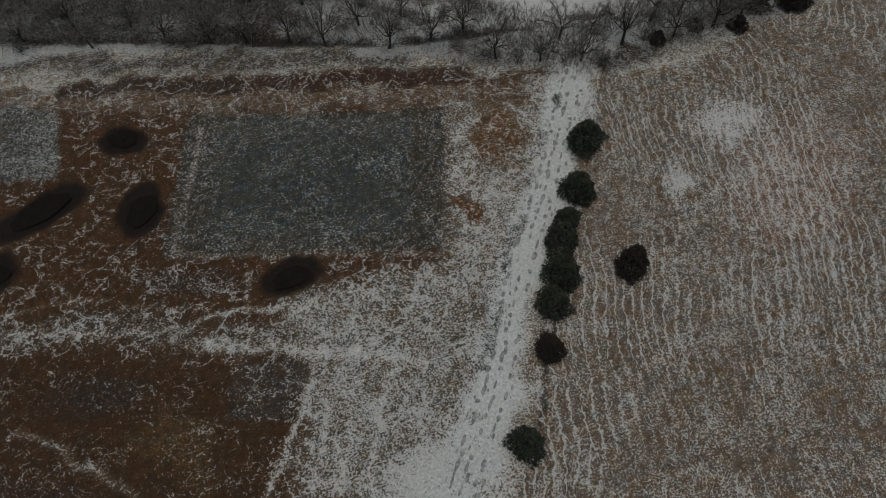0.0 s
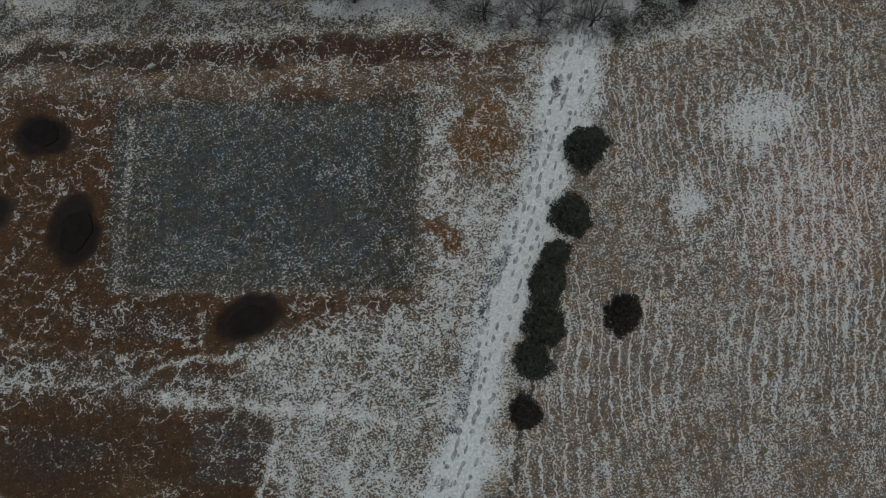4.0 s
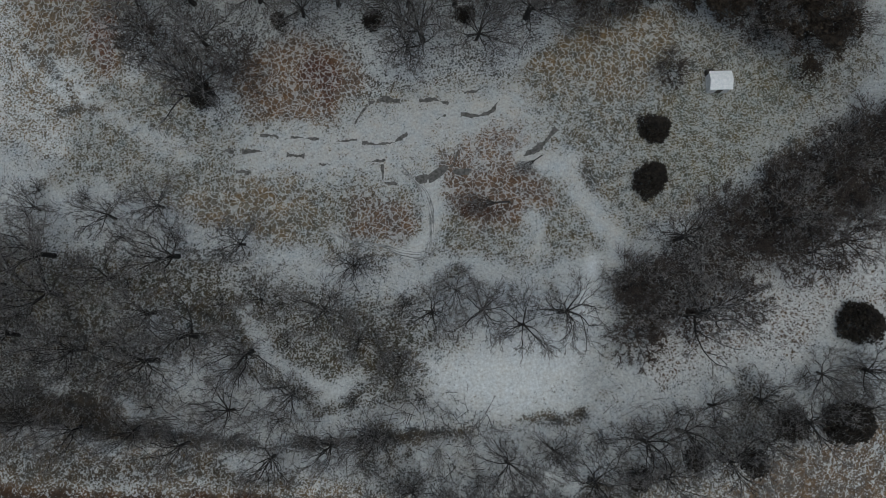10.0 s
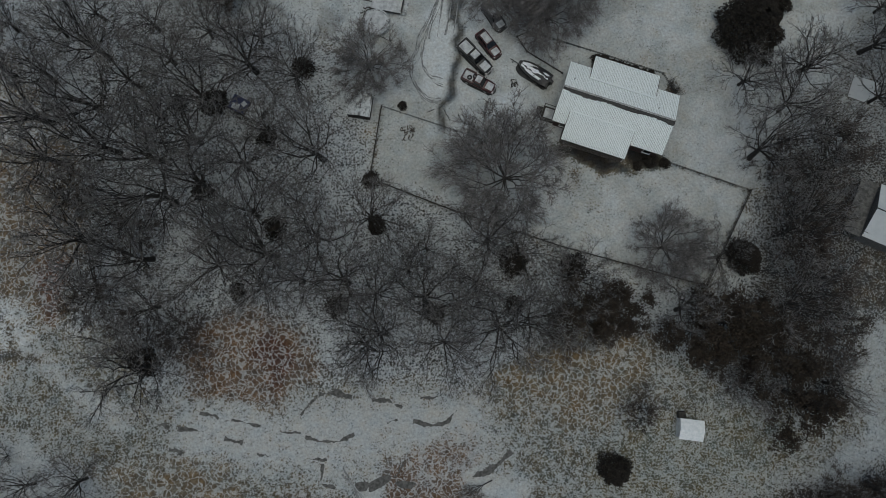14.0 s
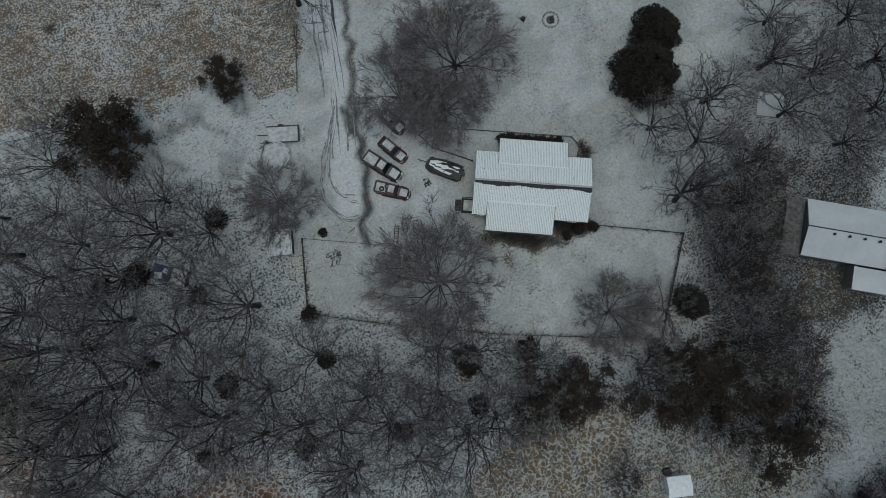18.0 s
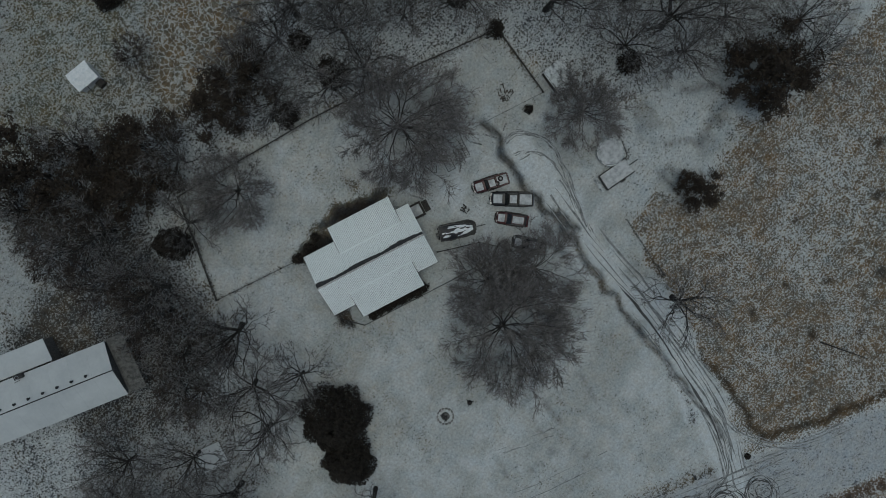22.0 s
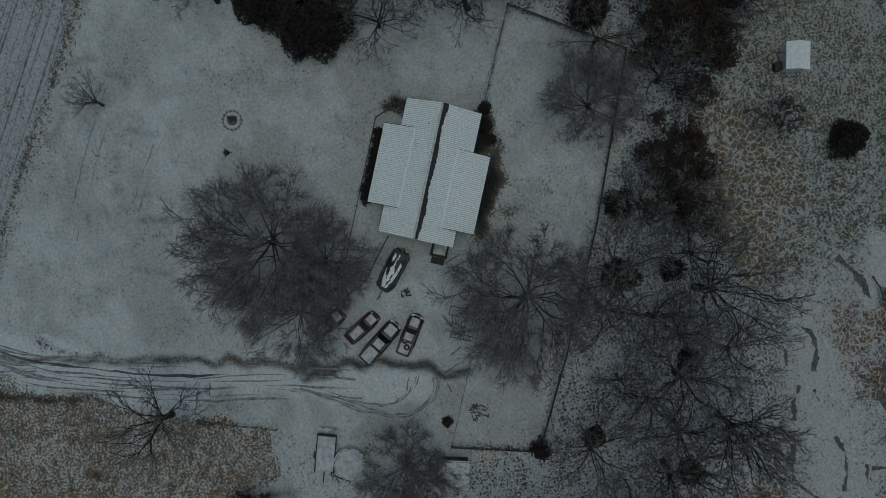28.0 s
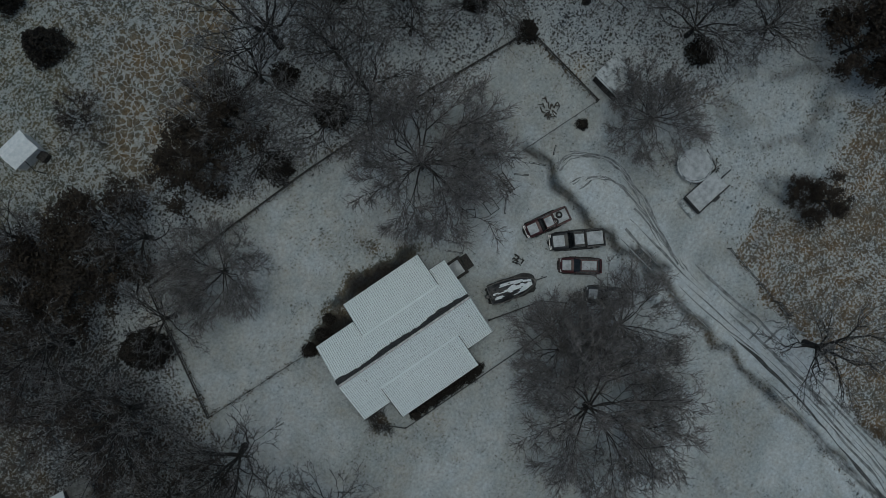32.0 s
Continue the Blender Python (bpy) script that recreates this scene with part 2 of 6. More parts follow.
# dark water-filled hollows: centre, half axes, turn
POOLS = [(-115.0, -91.5, 4.3, 3.0, -15), (-113.0, -107.5, 3.6, 5.6, -30), (-129.0, -102.8, 8.5, 3.6, 22), (-136.5, -113.0, 5.0, 3.5, -10),
         (-91.5, -126.3, 5.0, 3.0, 5)]


def ground_height(x, y):
    z = (fractal(x, y, 26, 5) - 0.5) * 0.5 * soft(55 - np.hypot(x + 5, y - 10), 40) + (value_noise(x, y, 1.6, 8) - 0.5) * 0.04
    for cx, cy, rx, ry, turn in POOLS:
        z = z - 0.55 * oval(x, y, cx, cy, rx, ry, turn, 2.2)
    z = z - 0.9 * line(x, y, CREEK, 1.0, 3.0) * (0.6 + 0.4 * value_noise(x, y, 5, 9))
    return z


CREEK = [(-160, -54), (-105.2, -70), (-93.7, -73.4), (-82.3, -77.3), (-64.1, -83.1), (-46.6, -85), (-34.7, -86.3), (-22.4, -86.6), (-16.6, -80.2), (-1, -68), (12, -64), (29, -57.5), (80, -40)]
LANE = [(-75.5, -164.5), (-65.5, -150.5), (-56.5, -134), (-47.3, -120.5), (-40.4, -108.8), (-35, -101), (-30, -93)]
ROAD_N = (0.462, 0.887)
DRIVE = [(-25.5, 6), (-23.5, 13), (-21.8, 22), (-20.3, 33), (-18.2, 44), (-15.2, 54), (-10, 63)]


def build_ground():
    core_x, core_y = np.arange(-143, 71, 0.58), np.arange(-187, 93, 0.58)
    far = np.cumsum(0.5 * 1.32 ** np.arange(28))
    gx = np.concatenate([core_x[0] - far[::-1], core_x, core_x[-1] + far])
    gy = np.concatenate([core_y[0] - far[::-1], core_y, core_y[-1] + far])
    X, Y = np.meshgrid(gx, gy, indexing="ij")
    Z = ground_height(X, Y)
    wx = X + (fractal(X, Y, 7, 11) - 0.5) * 6
    wy = Y + (fractal(X, Y, 7, 21) - 0.5) * 6
    nx = X + (value_noise(X, Y, 2, 31) - 0.5) * 1.2
    ny = Y + (value_noise(X, Y, 2, 41) - 0.5) * 1.2
    tone = np.empty(X.shape + (3,))
    tone[:] = (0.15, 0.125, 0.09)
    cover, cell, rows = np.full(X.shape, 0.5), np.zeros(X.shape), np.zeros(X.shape)
    vein, veil = np.zeros(X.shape), np.ones(X.shape)

    def paint(mask, colour=None, snow=None, reeds=None, furrows=None, veins=None, thin=None):
        nonlocal tone, cover, cell, rows, vein, veil
        if colour is not None:
            tone = tone + (np.array(colour) - tone) * mask[..., None]
        if snow is not None:
            cover = cover + (snow - cover) * mask
        if reeds is not None:
            cell = cell + (reeds - cell) * mask
        if furrows is not None:
            rows = rows + (furrows - rows) * mask
        if veins is not None:
            vein = vein + (veins - vein) * mask
        if thin is not None:
            veil = veil + (thin - veil) * mask

    # south-west: rough rust-brown pasture
    paint(polygon(wx, wy, [(-400, -60), (-100, -80), (-36, -100), (-78, -170), (-160, -400), (-400, -400)]), (0.062, 0.033, 0.016), 0.12, 0.0, veins=0.9)
    paint(polygon(wx, wy, [(-400, -126), (-135, -127), (-92, -141), (-100, -158), (-104, -190), (-400, -400)]), (0.048, 0.026, 0.012), 0.05, 0.0, veins=0.5)
    paint(polygon(wx, wy, [(-140, -84), (-112, -92), (-92, -128), (-112, -134), (-140, -124)]), (0.056, 0.029, 0.012), 0.06, 0.0, veins=0.9)
    paint(line(wx, wy, [(-140, -122), (-114, -129), (-94, -136), (-84, -141)], 2.2, 4), (0.062, 0.046, 0.030), 0.23, 0.1, veins=1.0)
    paint(polygon(wx, wy, [(-94, -129), (-70, -130), (-60, -133), (-66, -150), (-80, -170), (-96, -160), (-92, -142)], 5), (0.095, 0.078, 0.055), 0.42, 0.0, veins=1.0)
    paint(oval(nx, ny, -107, -122.5, 9, 2.2, -15, 2), (0.045, 0.027, 0.018), 0.2)
    paint(polygon(wx, wy, [(-58, -99), (-36, -100), (-46, -122), (-60, -134), (-68, -130), (-62, -112)], 4), (0.115, 0.092, 0.066), 0.45, 0.0, veins=0.9)
    # the big mown plot and its neighbour
    paint(polygon(nx, ny, [(-103.5, -89.5), (-59, -101.3), (-67.5, -128.5), (-109.8, -117.5)], 1.5), (0.042, 0.040, 0.032), 0.24, 0, veins=0)
    paint(polygon(X, Y, [(-98.9, -92.7), (-65.5, -101.4), (-72.3, -124.0), (-102.6, -116.2)], 2.5), (0.046, 0.052, 0.050), 0.20, 0, veins=0)
    paint(polygon(nx, ny, [(-125.4, -79.5), (-125.9, -97), (-160, -90), (-160, -72)], 1.5), (0.05, 0.052, 0.045), 0.34, 0, veins=0)
    paint(line(nx, ny, [(-101.6, -92), (-108.6, -117.6), (-68, -129.3), (-60, -103)], 0.25, 1.2), (0.10, 0.08, 0.06), 0.40)
    # pale mown track along the plots, snow band and rust strips north of it
    paint(line(wx, wy, [(-160, -69), (-114.8, -82.5), (-91, -89.3), (-68, -96), (-46, -101.5)], 2.4, 2.5), (0.10, 0.070, 0.045), 0.25, veins=0.6)
    paint(line(wx, wy, [(-160, -61), (-113, -74.4), (-81, -82.9), (-64, -87.6)], 1.8, 3), (0.055, 0.048, 0.038), 0.30, 0.1, veins=0.6, thin=0.7)
    paint(line(wx, wy, [(-123, -77), (-94, -84.5)], 1.9, 1.6), (0.042, 0.027, 0.018), 0.12, veins=1.0)
    paint(line(wx, wy, [(-90, -85.7), (-71, -90.8), (-54, -94.5)], 2.0, 1.6), (0.046, 0.025, 0.016), 0.12, veins=1.0)
    paint(oval(wx, wy, -52.5, -109, 4.5, 6.0, 0, 4), (0.105, 0.056, 0.021), 0.22)
    paint(oval(wx, wy, -60.8, -122, 2.0, 3.4, 0, 2), (0.095, 0.048, 0.018), 0.16)
    # rust patches of bent grass, and dark wet ones
    paint(polygon(wx, wy, [(-112.3, -142.0), (-107.3, -144.9), (-106, -157), (-112.4, -151.4), (-117.8, -146.8)], 3), (0.066, 0.040, 0.016), 0.13)
    paint(polygon(nx, ny, [(-102.0, -138.3), (-91.0, -140.9), (-95.4, -148.5), (-103.6, -146.0)], 1.2), (0.048, 0.036, 0.028), 0.17)
    paint(oval(wx, wy, -121, -137, 6, 2.5, -10, 3), (0.035, 0.024, 0.018), 0.10)
    paint(oval(wx, wy, -130, -152, 8, 4, -30, 5), (0.045, 0.026, 0.020), 0.12)
    # pale trails trodden by stock
    for pts, half in (([(-132.3, -139.7), (-127.0, -142.9), (-124.0, -146.1), (-118.5, -150.8), (-114.7, -154.9), (-111.3, -158.1), (-105.3, -162.5)], 0.35),
                      ([(-140, -122.5), (-130.4, -125.1), (-117.3, -128.8), (-107.4, -130.7), (-102.2, -129.4), (-95.4, -131.3), (-88.0, -131.4)], 0.3),
                      ([(-116.5, -124.1), (-110.9, -126.5), (-103.9, -128.3), (-95.4, -131.3)], 0.2), ([(-105.5, -133.8), (-102.3, -135.6), (-95.4, -137.2), (-87.7, -140.6), (-75.9, -144.5)], 0.9),
                      ([(-90.5, -142.3), (-94.4, -149.0), (-98.0, -155.0), (-100.6, -158.8), (-101.8, -172)], 0.4), ([(-111.3, -158.1), (-112.6, -172)], 0.2), ([(-115.2, -154.7), (-116.5, -168)], 0.25),
                      ([(-140, -121), (-129.9, -121.1), (-124.0, -121.4), (-119.3, -122.4)], 0.2), ([(-127.8, -116.8), (-124.0, -121.4)], 0.2), ([(-97.4, -123.3), (-98.7, -130.0)], 0.2),
                      ([(-87.2, -143.8), (-92.1, -154.4), (-96.7, -164.8)], 0.3), ([(-85.3, -145.5), (-90.1, -158.3), (-93.1, -165.8)], 0.3), ([(-81, -146), (-86, -158), (-90, -168)], 0.3)):
        paint(line(nx, ny, pts, half, 1.0) * (0.45 + 0.55 * value_noise(X, Y, 2.5, 51)), (0.13, 0.105, 0.075), 0.62)
    for k, half, cover_k in ((0.0, 0.15, 0.40), (0.06, 0.1, 0.36), (0.13, 0.1, 0.33), (0.22, 0.1, 0.32), (0.32, 0.1, 0.32)):
        c = (-85.0, -108.8)
        loop = [(-100.8, -92.6), (-104.7, -101), (-106.2, -112.0), (-104.5, -116.8), (-94.3, -120.7), (-79.3, -125.2), (-72.7, -126.1), (-67.8, -122.5), (-64.3, -114.1), (-62.6, -104.8), (-66, -101.4), (-100.8, -92.6)]
        paint(line(nx, ny, [(c[0] + (a - c[0]) * (1 - k), c[1] + (b - c[1]) * (1 - k)) for a, b in loop], half, 0.8) * (0.3 + 0.7 * value_noise(X, Y, 4, 53)), (0.09, 0.085, 0.07), cover_k)
    # south-east: frosted stubble
    paint(polygon(wx, wy, [(-31, -101), (-11, -102.5), (2, -97), (20, -96), (200, -30), (400, -400), (-130, -400), (-68, -168), (-45, -121)], 2), (0.125, 0.098, 0.073), 0.32, 0.0, 1.0, veins=0.15)
    paint(oval(wx, wy, -12, -118, 6, 5, 0, 6), None, 0.62)
    paint(oval(wx, wy, -8, -132, 14, 9, 30, 8), (0.16, 0.105, 0.075), 0.40)
    paint(oval(wx, wy, -27, -128, 2, 5, -20, 3), None, 0.62)
    for pts in ([(-9.0, -133.2), (-13.1, -135.8), (-16.8, -142.8), (-21.7, -152.0), (-26.1, -161.0), (-30.5, -170.9)], [(-6.5, -134.5), (-11.2, -136.9), (-14.9, -143.9), (-19.1, -152.8), (-24.3, -164.7)],
                [(-3.7, -134.9), (-9.3, -138.1), (-15.3, -148.6), (-20.1, -159.3)], [(-14.3, -131.0), (-18.8, -137.9), (-22.7, -146.5), (-27.0, -155.7)], [(-15.5, -124.9), (-19.6, -131.5), (-22.9, -139.2), (-26.4, -147.4)],
                [(-20.4, -128.1), (-24.2, -136.4), (-28.2, -146.9)], [(-28.7, -130.9), (-31.5, -136.9), (-36.3, -143.9), (-38.7, -147.3)], [(-27.5, -134.3), (-28.5, -140.1), (-29.1, -147.1)], [(-1, -137), (-7, -141), (-13, -152), (-18, -164)]):
        paint(line(nx, ny, pts, 0.12, 0.9) * (0.3 + 0.7 * value_noise(X, Y, 3, 54)), None, 0.66)
    # woods and creek
    creek_wood = polygon(wx, wy, [(-400, 10), (-100, -30), (-70, -50), (-50, -60), (-16, -65), (0, -62), (30, -42), (200, 20), (200, -50), (20, -94), (2, -96), (-28, -100), (-52, -91), (-80, -79), (-115, -70), (-400, -30)], 4)
    paint(creek_wood, (0.050, 0.049, 0.043), 0.46, 0.1, veins=0.5, thin=0.56)
    paint(creek_wood * soft(fractal(X, Y, 10, 65) - 0.45, 0.16), (0.036, 0.032, 0.026), 0.36, thin=0.5)
    paint(creek_wood * soft(0.36 - fractal(X + 50, Y, 13, 75), 0.1), (0.10, 0.105, 0.105), 0.70, thin=0.75)
    paint(polygon(wx, wy, [(-220, -10), (-110, -40), (-84, -56), (-78, -77), (-110, -68), (-220, -40)], 6), (0.034, 0.032, 0.028), 0.30, thin=0.5)
    paint(oval(wx, wy, -93, -74, 11, 3.5, -15, 4), (0.030, 0.025, 0.02), 0.15, thin=0.5)
    paint(line(wx, wy, [(-95, -52), (-70, -62), (-52, -72), (-42, -74)], 6, 8), (0.055, 0.050, 0.036), 0.34)
    paint(line(wx, wy, [(a + 0.8, b + 3.0) for a, b in CREEK[:9]], 0.9, 2.5) * soft(0.48 - fractal(X, Y, 9, 66), 0.1), (0.10, 0.10, 0.095), 0.70, thin=0.58)
    paint(line(wx, wy, [(a, b - 2.6) for a, b in CREEK[:9]], 0.7, 2.0) * soft(0.46 - fractal(X, Y, 7, 68), 0.1), (0.10, 0.10, 0.095), 0.68, thin=0.55)
    loop = [(-74, -62.5), (-68.4, -65.6), (-66.5, -71.9), (-61.6, -76.0), (-59.2, -79.4), (-54.6, -77.3), (-47.3, -74.2), (-43.0, -66.9), (-34.4, -65.7)]
    paint(line(nx, ny, [(a + 2.6, b + 1.6) for a, b in loop[1:6]], 1.0, 1.8) * (0.35 + 0.65 * value_noise(X, Y, 4, 57)), (0.13, 0.13, 0.125), 0.85, thin=0.8)
    paint(line(wx, wy, loop, 0.9, 2.4) * (0.25 + 0.75 * value_noise(X, Y, 3, 58)), (0.036, 0.033, 0.027), 0.22, thin=0.5)
    paint(line(nx, ny, CREEK[:8], 0.8, 1.4) * (0.3 + 0.7 * value_noise(X, Y, 4, 59)), (0.028, 0.025, 0.021), 0.05, 0, veins=0)
    paint(polygon(wx, wy, [(-15, -69), (0, -62.5), (15, -57), (31, -51), (74, -36), (74, -50), (31, -66), (20, -70), (11, -77), (-4, -76.5), (-14, -79)], 4), (0.030, 0.025, 0.022), 0.20, thin=0.6)
    paint(polygon(wx, wy, [(-14, -79), (0, -73), (12, -70), (28, -66), (28, -82), (8, -84), (-10, -86)], 4), (0.10, 0.078, 0.062), 0.46, 0.8, veins=0.3, thin=0.95)
    paint(polygon(wx, wy, [(-41.5, -76), (-34.3, -73.4), (-19, -72.8), (-24.5, -85), (-36, -85.8), (-40, -80.5)], 8), (0.19, 0.19, 0.18), 0.84, 0, veins=0, thin=1)
    paint(line(nx, ny, [(-19, -73), (-16.5, -66)], 1.2, 2), (0.2, 0.2, 0.19), 0.82, thin=1)
    # snowy meadow with reeds
    paint(polygon(wx, wy, [(-80, -24), (-60, -34), (-47, -35), (-24, -37), (-6, -31), (8, -30), (34, -44), (20, -56), (-2, -60), (-12, -66), (-38, -61), (-56, -57), (-70, -46), (-92, -40)], 3), (0.092, 0.088, 0.068), 0.42, 0.3, thin=0.66)
    paint(polygon(wx, wy, [(-62, -37), (-40, -38), (-22, -38.5), (-20, -46), (-36, -50), (-52, -48), (-64, -46)], 8), (0.17, 0.16, 0.14), 0.72, 0.1)
    paint(oval(wx, wy, -29, -53, 8, 6, -20, 3), (0.11, 0.078, 0.058), 0.15, 1.0, thin=0.72)
    paint(oval(wx, wy, -27, -48, 5, 3.5, 0, 3), (0.14, 0.105, 0.082), 0.34, 0.9)
    paint(oval(wx, wy, -31.5, -56.5, 4, 1.6, -12, 1.5), (0.055, 0.030, 0.02), 0.18, 0.4)
    paint(oval(wx, wy, 7, -50, 14, 8, 15, 5), (0.10, 0.098, 0.070), 0.46, 0.1, thin=0.62)
    paint(oval(wx, wy, -44, -55, 5, 3, -20, 3), (0.11, 0.078, 0.058), 0.15, 1.0, thin=0.72)
    paint(oval(wx, wy, -62, -50, 8, 4, -15, 5), (0.13, 0.11, 0.08), 0.15, 1.0, thin=0.72)
    # wheel tracks and drifts
    for pts, half, snow in (([(-89.6, -20.2), (-86.8, -24.1), (-81.7, -30.1), (-75.8, -34.4), (-71.5, -38.9)], 1.3, 0.68), ([(-21.7, -49.4), (-17.8, -52.3), (-15.3, -57.5), (-13.7, -62.6), (-14.0, -66.0)], 1.8, 0.80),
                            ([(-24.4, -58.1), (-24.4, -62.0)], 0.9, 0.75), ([(-37.5, -51), (-37.3, -54.6), (-37.2, -57.1), (-38.4, -59.3), (-41.6, -60.7)], 1.1, 0.86), ([(-51, -55), (-49.0, -56.2), (-45.4, -58.3), (-41.2, -61.2)], 0.8, 0.76)):
        paint(line(wx, wy, pts, half, 3.0), (0.17, 0.165, 0.15), snow, 0.1)
    for pts, half in (([(-92, -19), (-89.4, -22.2), (-86.8, -25.0), (-84.8, -29.0)], 0.45), ([(-87.8, -29.7), (-81.7, -29.9)], 0.5), ([(-14.8, -52.6), (-13.9, -55.8)], 0.6), ([(-50, -56.6), (-45.4, -59.0), (-42, -61.4)], 0.2)):
        paint(line(nx, ny, pts, half, 1.3), (0.065, 0.062, 0.055), 0.26)
    # woods round the house
    paint(polygon(wx, wy, [(-90, 22), (-62, 26), (-46, 18), (-37, 8), (-36, -8), (-8, -20), (12, -27), (20, -12), (24, 0), (44, 6), (70, 0), (70, -40), (26, -42), (10, -38), (-6, -31), (-24, -37), (-47, -35), (-66, -36), (-78, -22), (-76, -2)], 3),
          (0.056, 0.056, 0.054), 0.58, 0.05, thin=0.88)
    paint(oval(wx, wy, -53, -31.5, 9, 6.0, 0, 3), (0.12, 0.085, 0.06), 0.15, 1.0, thin=0.72)
    paint(oval(wx, wy, -50, -32, 2.6, 3.0, 0, 2), (0.07, 0.036, 0.026), 0.18, 1.0)
    paint(oval(wx, wy, -83, -13, 8, 12, 10, 4), (0.12, 0.095, 0.066), 0.15, 1.0, thin=0.72)
    paint(oval(wx, wy, -80, -20, 2.8, 4, 0, 2), (0.10, 0.058, 0.042), 0.24, 1.0)
    paint(oval(wx, wy, -8, -36, 11, 6, 15, 4), (0.13, 0.108, 0.075), 0.15, 1.0, thin=0.72)
    paint(polygon(wx, wy, [(20, -10), (40, -4), (48, -6), (46, -20), (36, -40), (24, -44), (14, -38), (18, -24)], 5), (0.036, 0.034, 0.032), 0.40, thin=0.5)
    paint(polygon(wx, wy, [(33, -28), (46, -34), (70, -44), (70, -56), (36, -50), (29, -40)], 4), (0.085, 0.084, 0.072), 0.70, thin=0.6)
    # yard: thin snow over grass
    yard = polygon(wx, wy, [(-36, 2), (-35, -8), (11, -26), (19, -12), (26, 2), (46, 8), (50, 27), (8, 50), (-14, 62), (-22, 45), (-28, 25), (-46, 32), (-48, 20), (-38, 12)], 2.5)
    paint(yard, (0.15, 0.145, 0.112), 0.78, 0, thin=0.70)
    paint(yard * soft(0.52 - fractal(X, Y, 9, 61), 0.16) * soft(14 - np.hypot(X, Y + 3), 10), None, 0.78, thin=0.66)
    paint(oval(wx, wy, 1, -11, 13, 6, -21, 5), (0.165, 0.148, 0.11), 0.76, thin=0.68)
    paint(oval(wx, wy, 14, 12, 11, 8, 30, 8), (0.17, 0.152, 0.11), 0.76, thin=0.66)
    paint(oval(wx, wy, -16, 10, 8, 12, -15, 3), (0.2, 0.2, 0.19), 0.95, thin=1.0)
    paint(polygon(wx, wy, [(-6, 28), (16, 24), (34, 28), (40, 33), (8, 50), (-12, 58), (-15, 40)], 5), (0.155, 0.152, 0.125), 0.80, thin=0.74)
    paint(polygon(wx, wy, [(23, 0), (29, 7), (42, 14), (54, 22), (90, 10), (90, -16), (40, -8)], 4), (0.060, 0.057, 0.050), 0.56, thin=0.66)
    shade = fractal(X, Y, 11, 63)
    paint(yard * soft(shade - 0.48, 0.25) * 0.6, (0.115, 0.112, 0.088), 0.78, thin=0.50)
    paint(yard * soft(0.47 - fractal(X - 30, Y + 12, 6, 73), 0.12) * 0.5, (0.19, 0.19, 0.175), 0.84, thin=0.86)
    paint(yard * soft(value_noise(X, Y, 1.7, 74) - 0.30, 0.2) * 0.35, (0.13, 0.12, 0.088), 0.74, thin=0.5)
    paint(yard * soft(fractal(X + 40, Y * 1.6, 4, 67) - 0.40, 0.14) * 0.5, (0.11, 0.115, 0.09), 0.80, thin=0.52)
    for pts, half in (([(-0.7, 32.7), (0.0, 36.6)], 0.3), ([(0.9, 42.8), (1.7, 42.7)], 0.35), ([(4.4, 38.7), (4.8, 38.4)], 0.4), ([(6.5, 38.4), (6.8, 37.6)], 0.35), ([(8.3, 38), (8.6, 37.6)], 0.35), ([(21.1, 39.0), (21.0, 42.2)], 0.5), ([(14.4, 43.8), (11.7, 45.7)], 0.35),
                      ([(-6.5, 33.5), (-5.5, 36.5), (-6, 38)], 0.2), ([(2.5, 34), (3.3, 36)], 0.2), ([(10, 33), (11.5, 36)], 0.25), ([(0, 30), (3, 31.5)], 0.2), ([(17, 35), (18.5, 37.5)], 0.25)):
        paint(line(nx, ny, pts, half, 1.1) * 0.8, (0.07, 0.074, 0.062), 0.78, thin=0.28)
    # north-west field: frosted reeds, and the snowy clearing beside the trampoline
    paint(polygon(wx, wy, [(-18, 60), (-20.5, 46), (-25, 33), (-28.5, 25), (-38, 24), (-50, 28), (-62, 27), (-95, 38), (-140, 60), (-140, 200), (-60, 200), (-50, 80)], 1.2), (0.135, 0.110, 0.078), 0.40, 0.0, thin=0.85)
    paint(oval(wx, wy, -48, 45, 12, 7, 30, 6), (0.13, 0.11, 0.08), 0.46, 0.0)
    for x, y, r in ((-33.4, 56.2, 0.9), (-38.5, 60.9, 0.8), (-41, 52, 0.6), (-47, 57, 0.7), (-36, 48, 0.5), (-30, 47, 0.5), (-55, 49, 0.8), (-44, 42, 0.6), (-33, 38, 0.5), (-60, 44, 0.9)):
        paint(oval(nx, ny, x, y, r, r * 0.8, 0, 0.9), (0.045, 0.035, 0.025), 0.15)
    paint(polygon(wx, wy, [(-30, 22), (-34, 13), (-46, 14), (-58, 22), (-80, 30), (-60, 30), (-44, 27), (-36, 28)], 3), (0.12, 0.125, 0.115), 0.74, thin=0.78)
    paint(polygon(wx, wy, [(-30, 22), (-34, 13), (-46, 14), (-58, 22), (-80, 30), (-60, 30), (-44, 27), (-36, 28)], 3) * soft(fractal(X, Y, 5, 69) - 0.45, 0.16), (0.09, 0.095, 0.085), 0.72, thin=0.5)
    for ax, ay, bx, by in ((-46, 25, -40, 21), (-42, 28, -37, 24), (-50, 24, -47, 18), (-36, 26, -34.5, 22.5), (-37, 30, -31, 27)):
        paint(line(wx, wy, [(ax, ay), (bx, by)], 0.3, 1.4), (0.06, 0.06, 0.055), 0.7, thin=0.2)
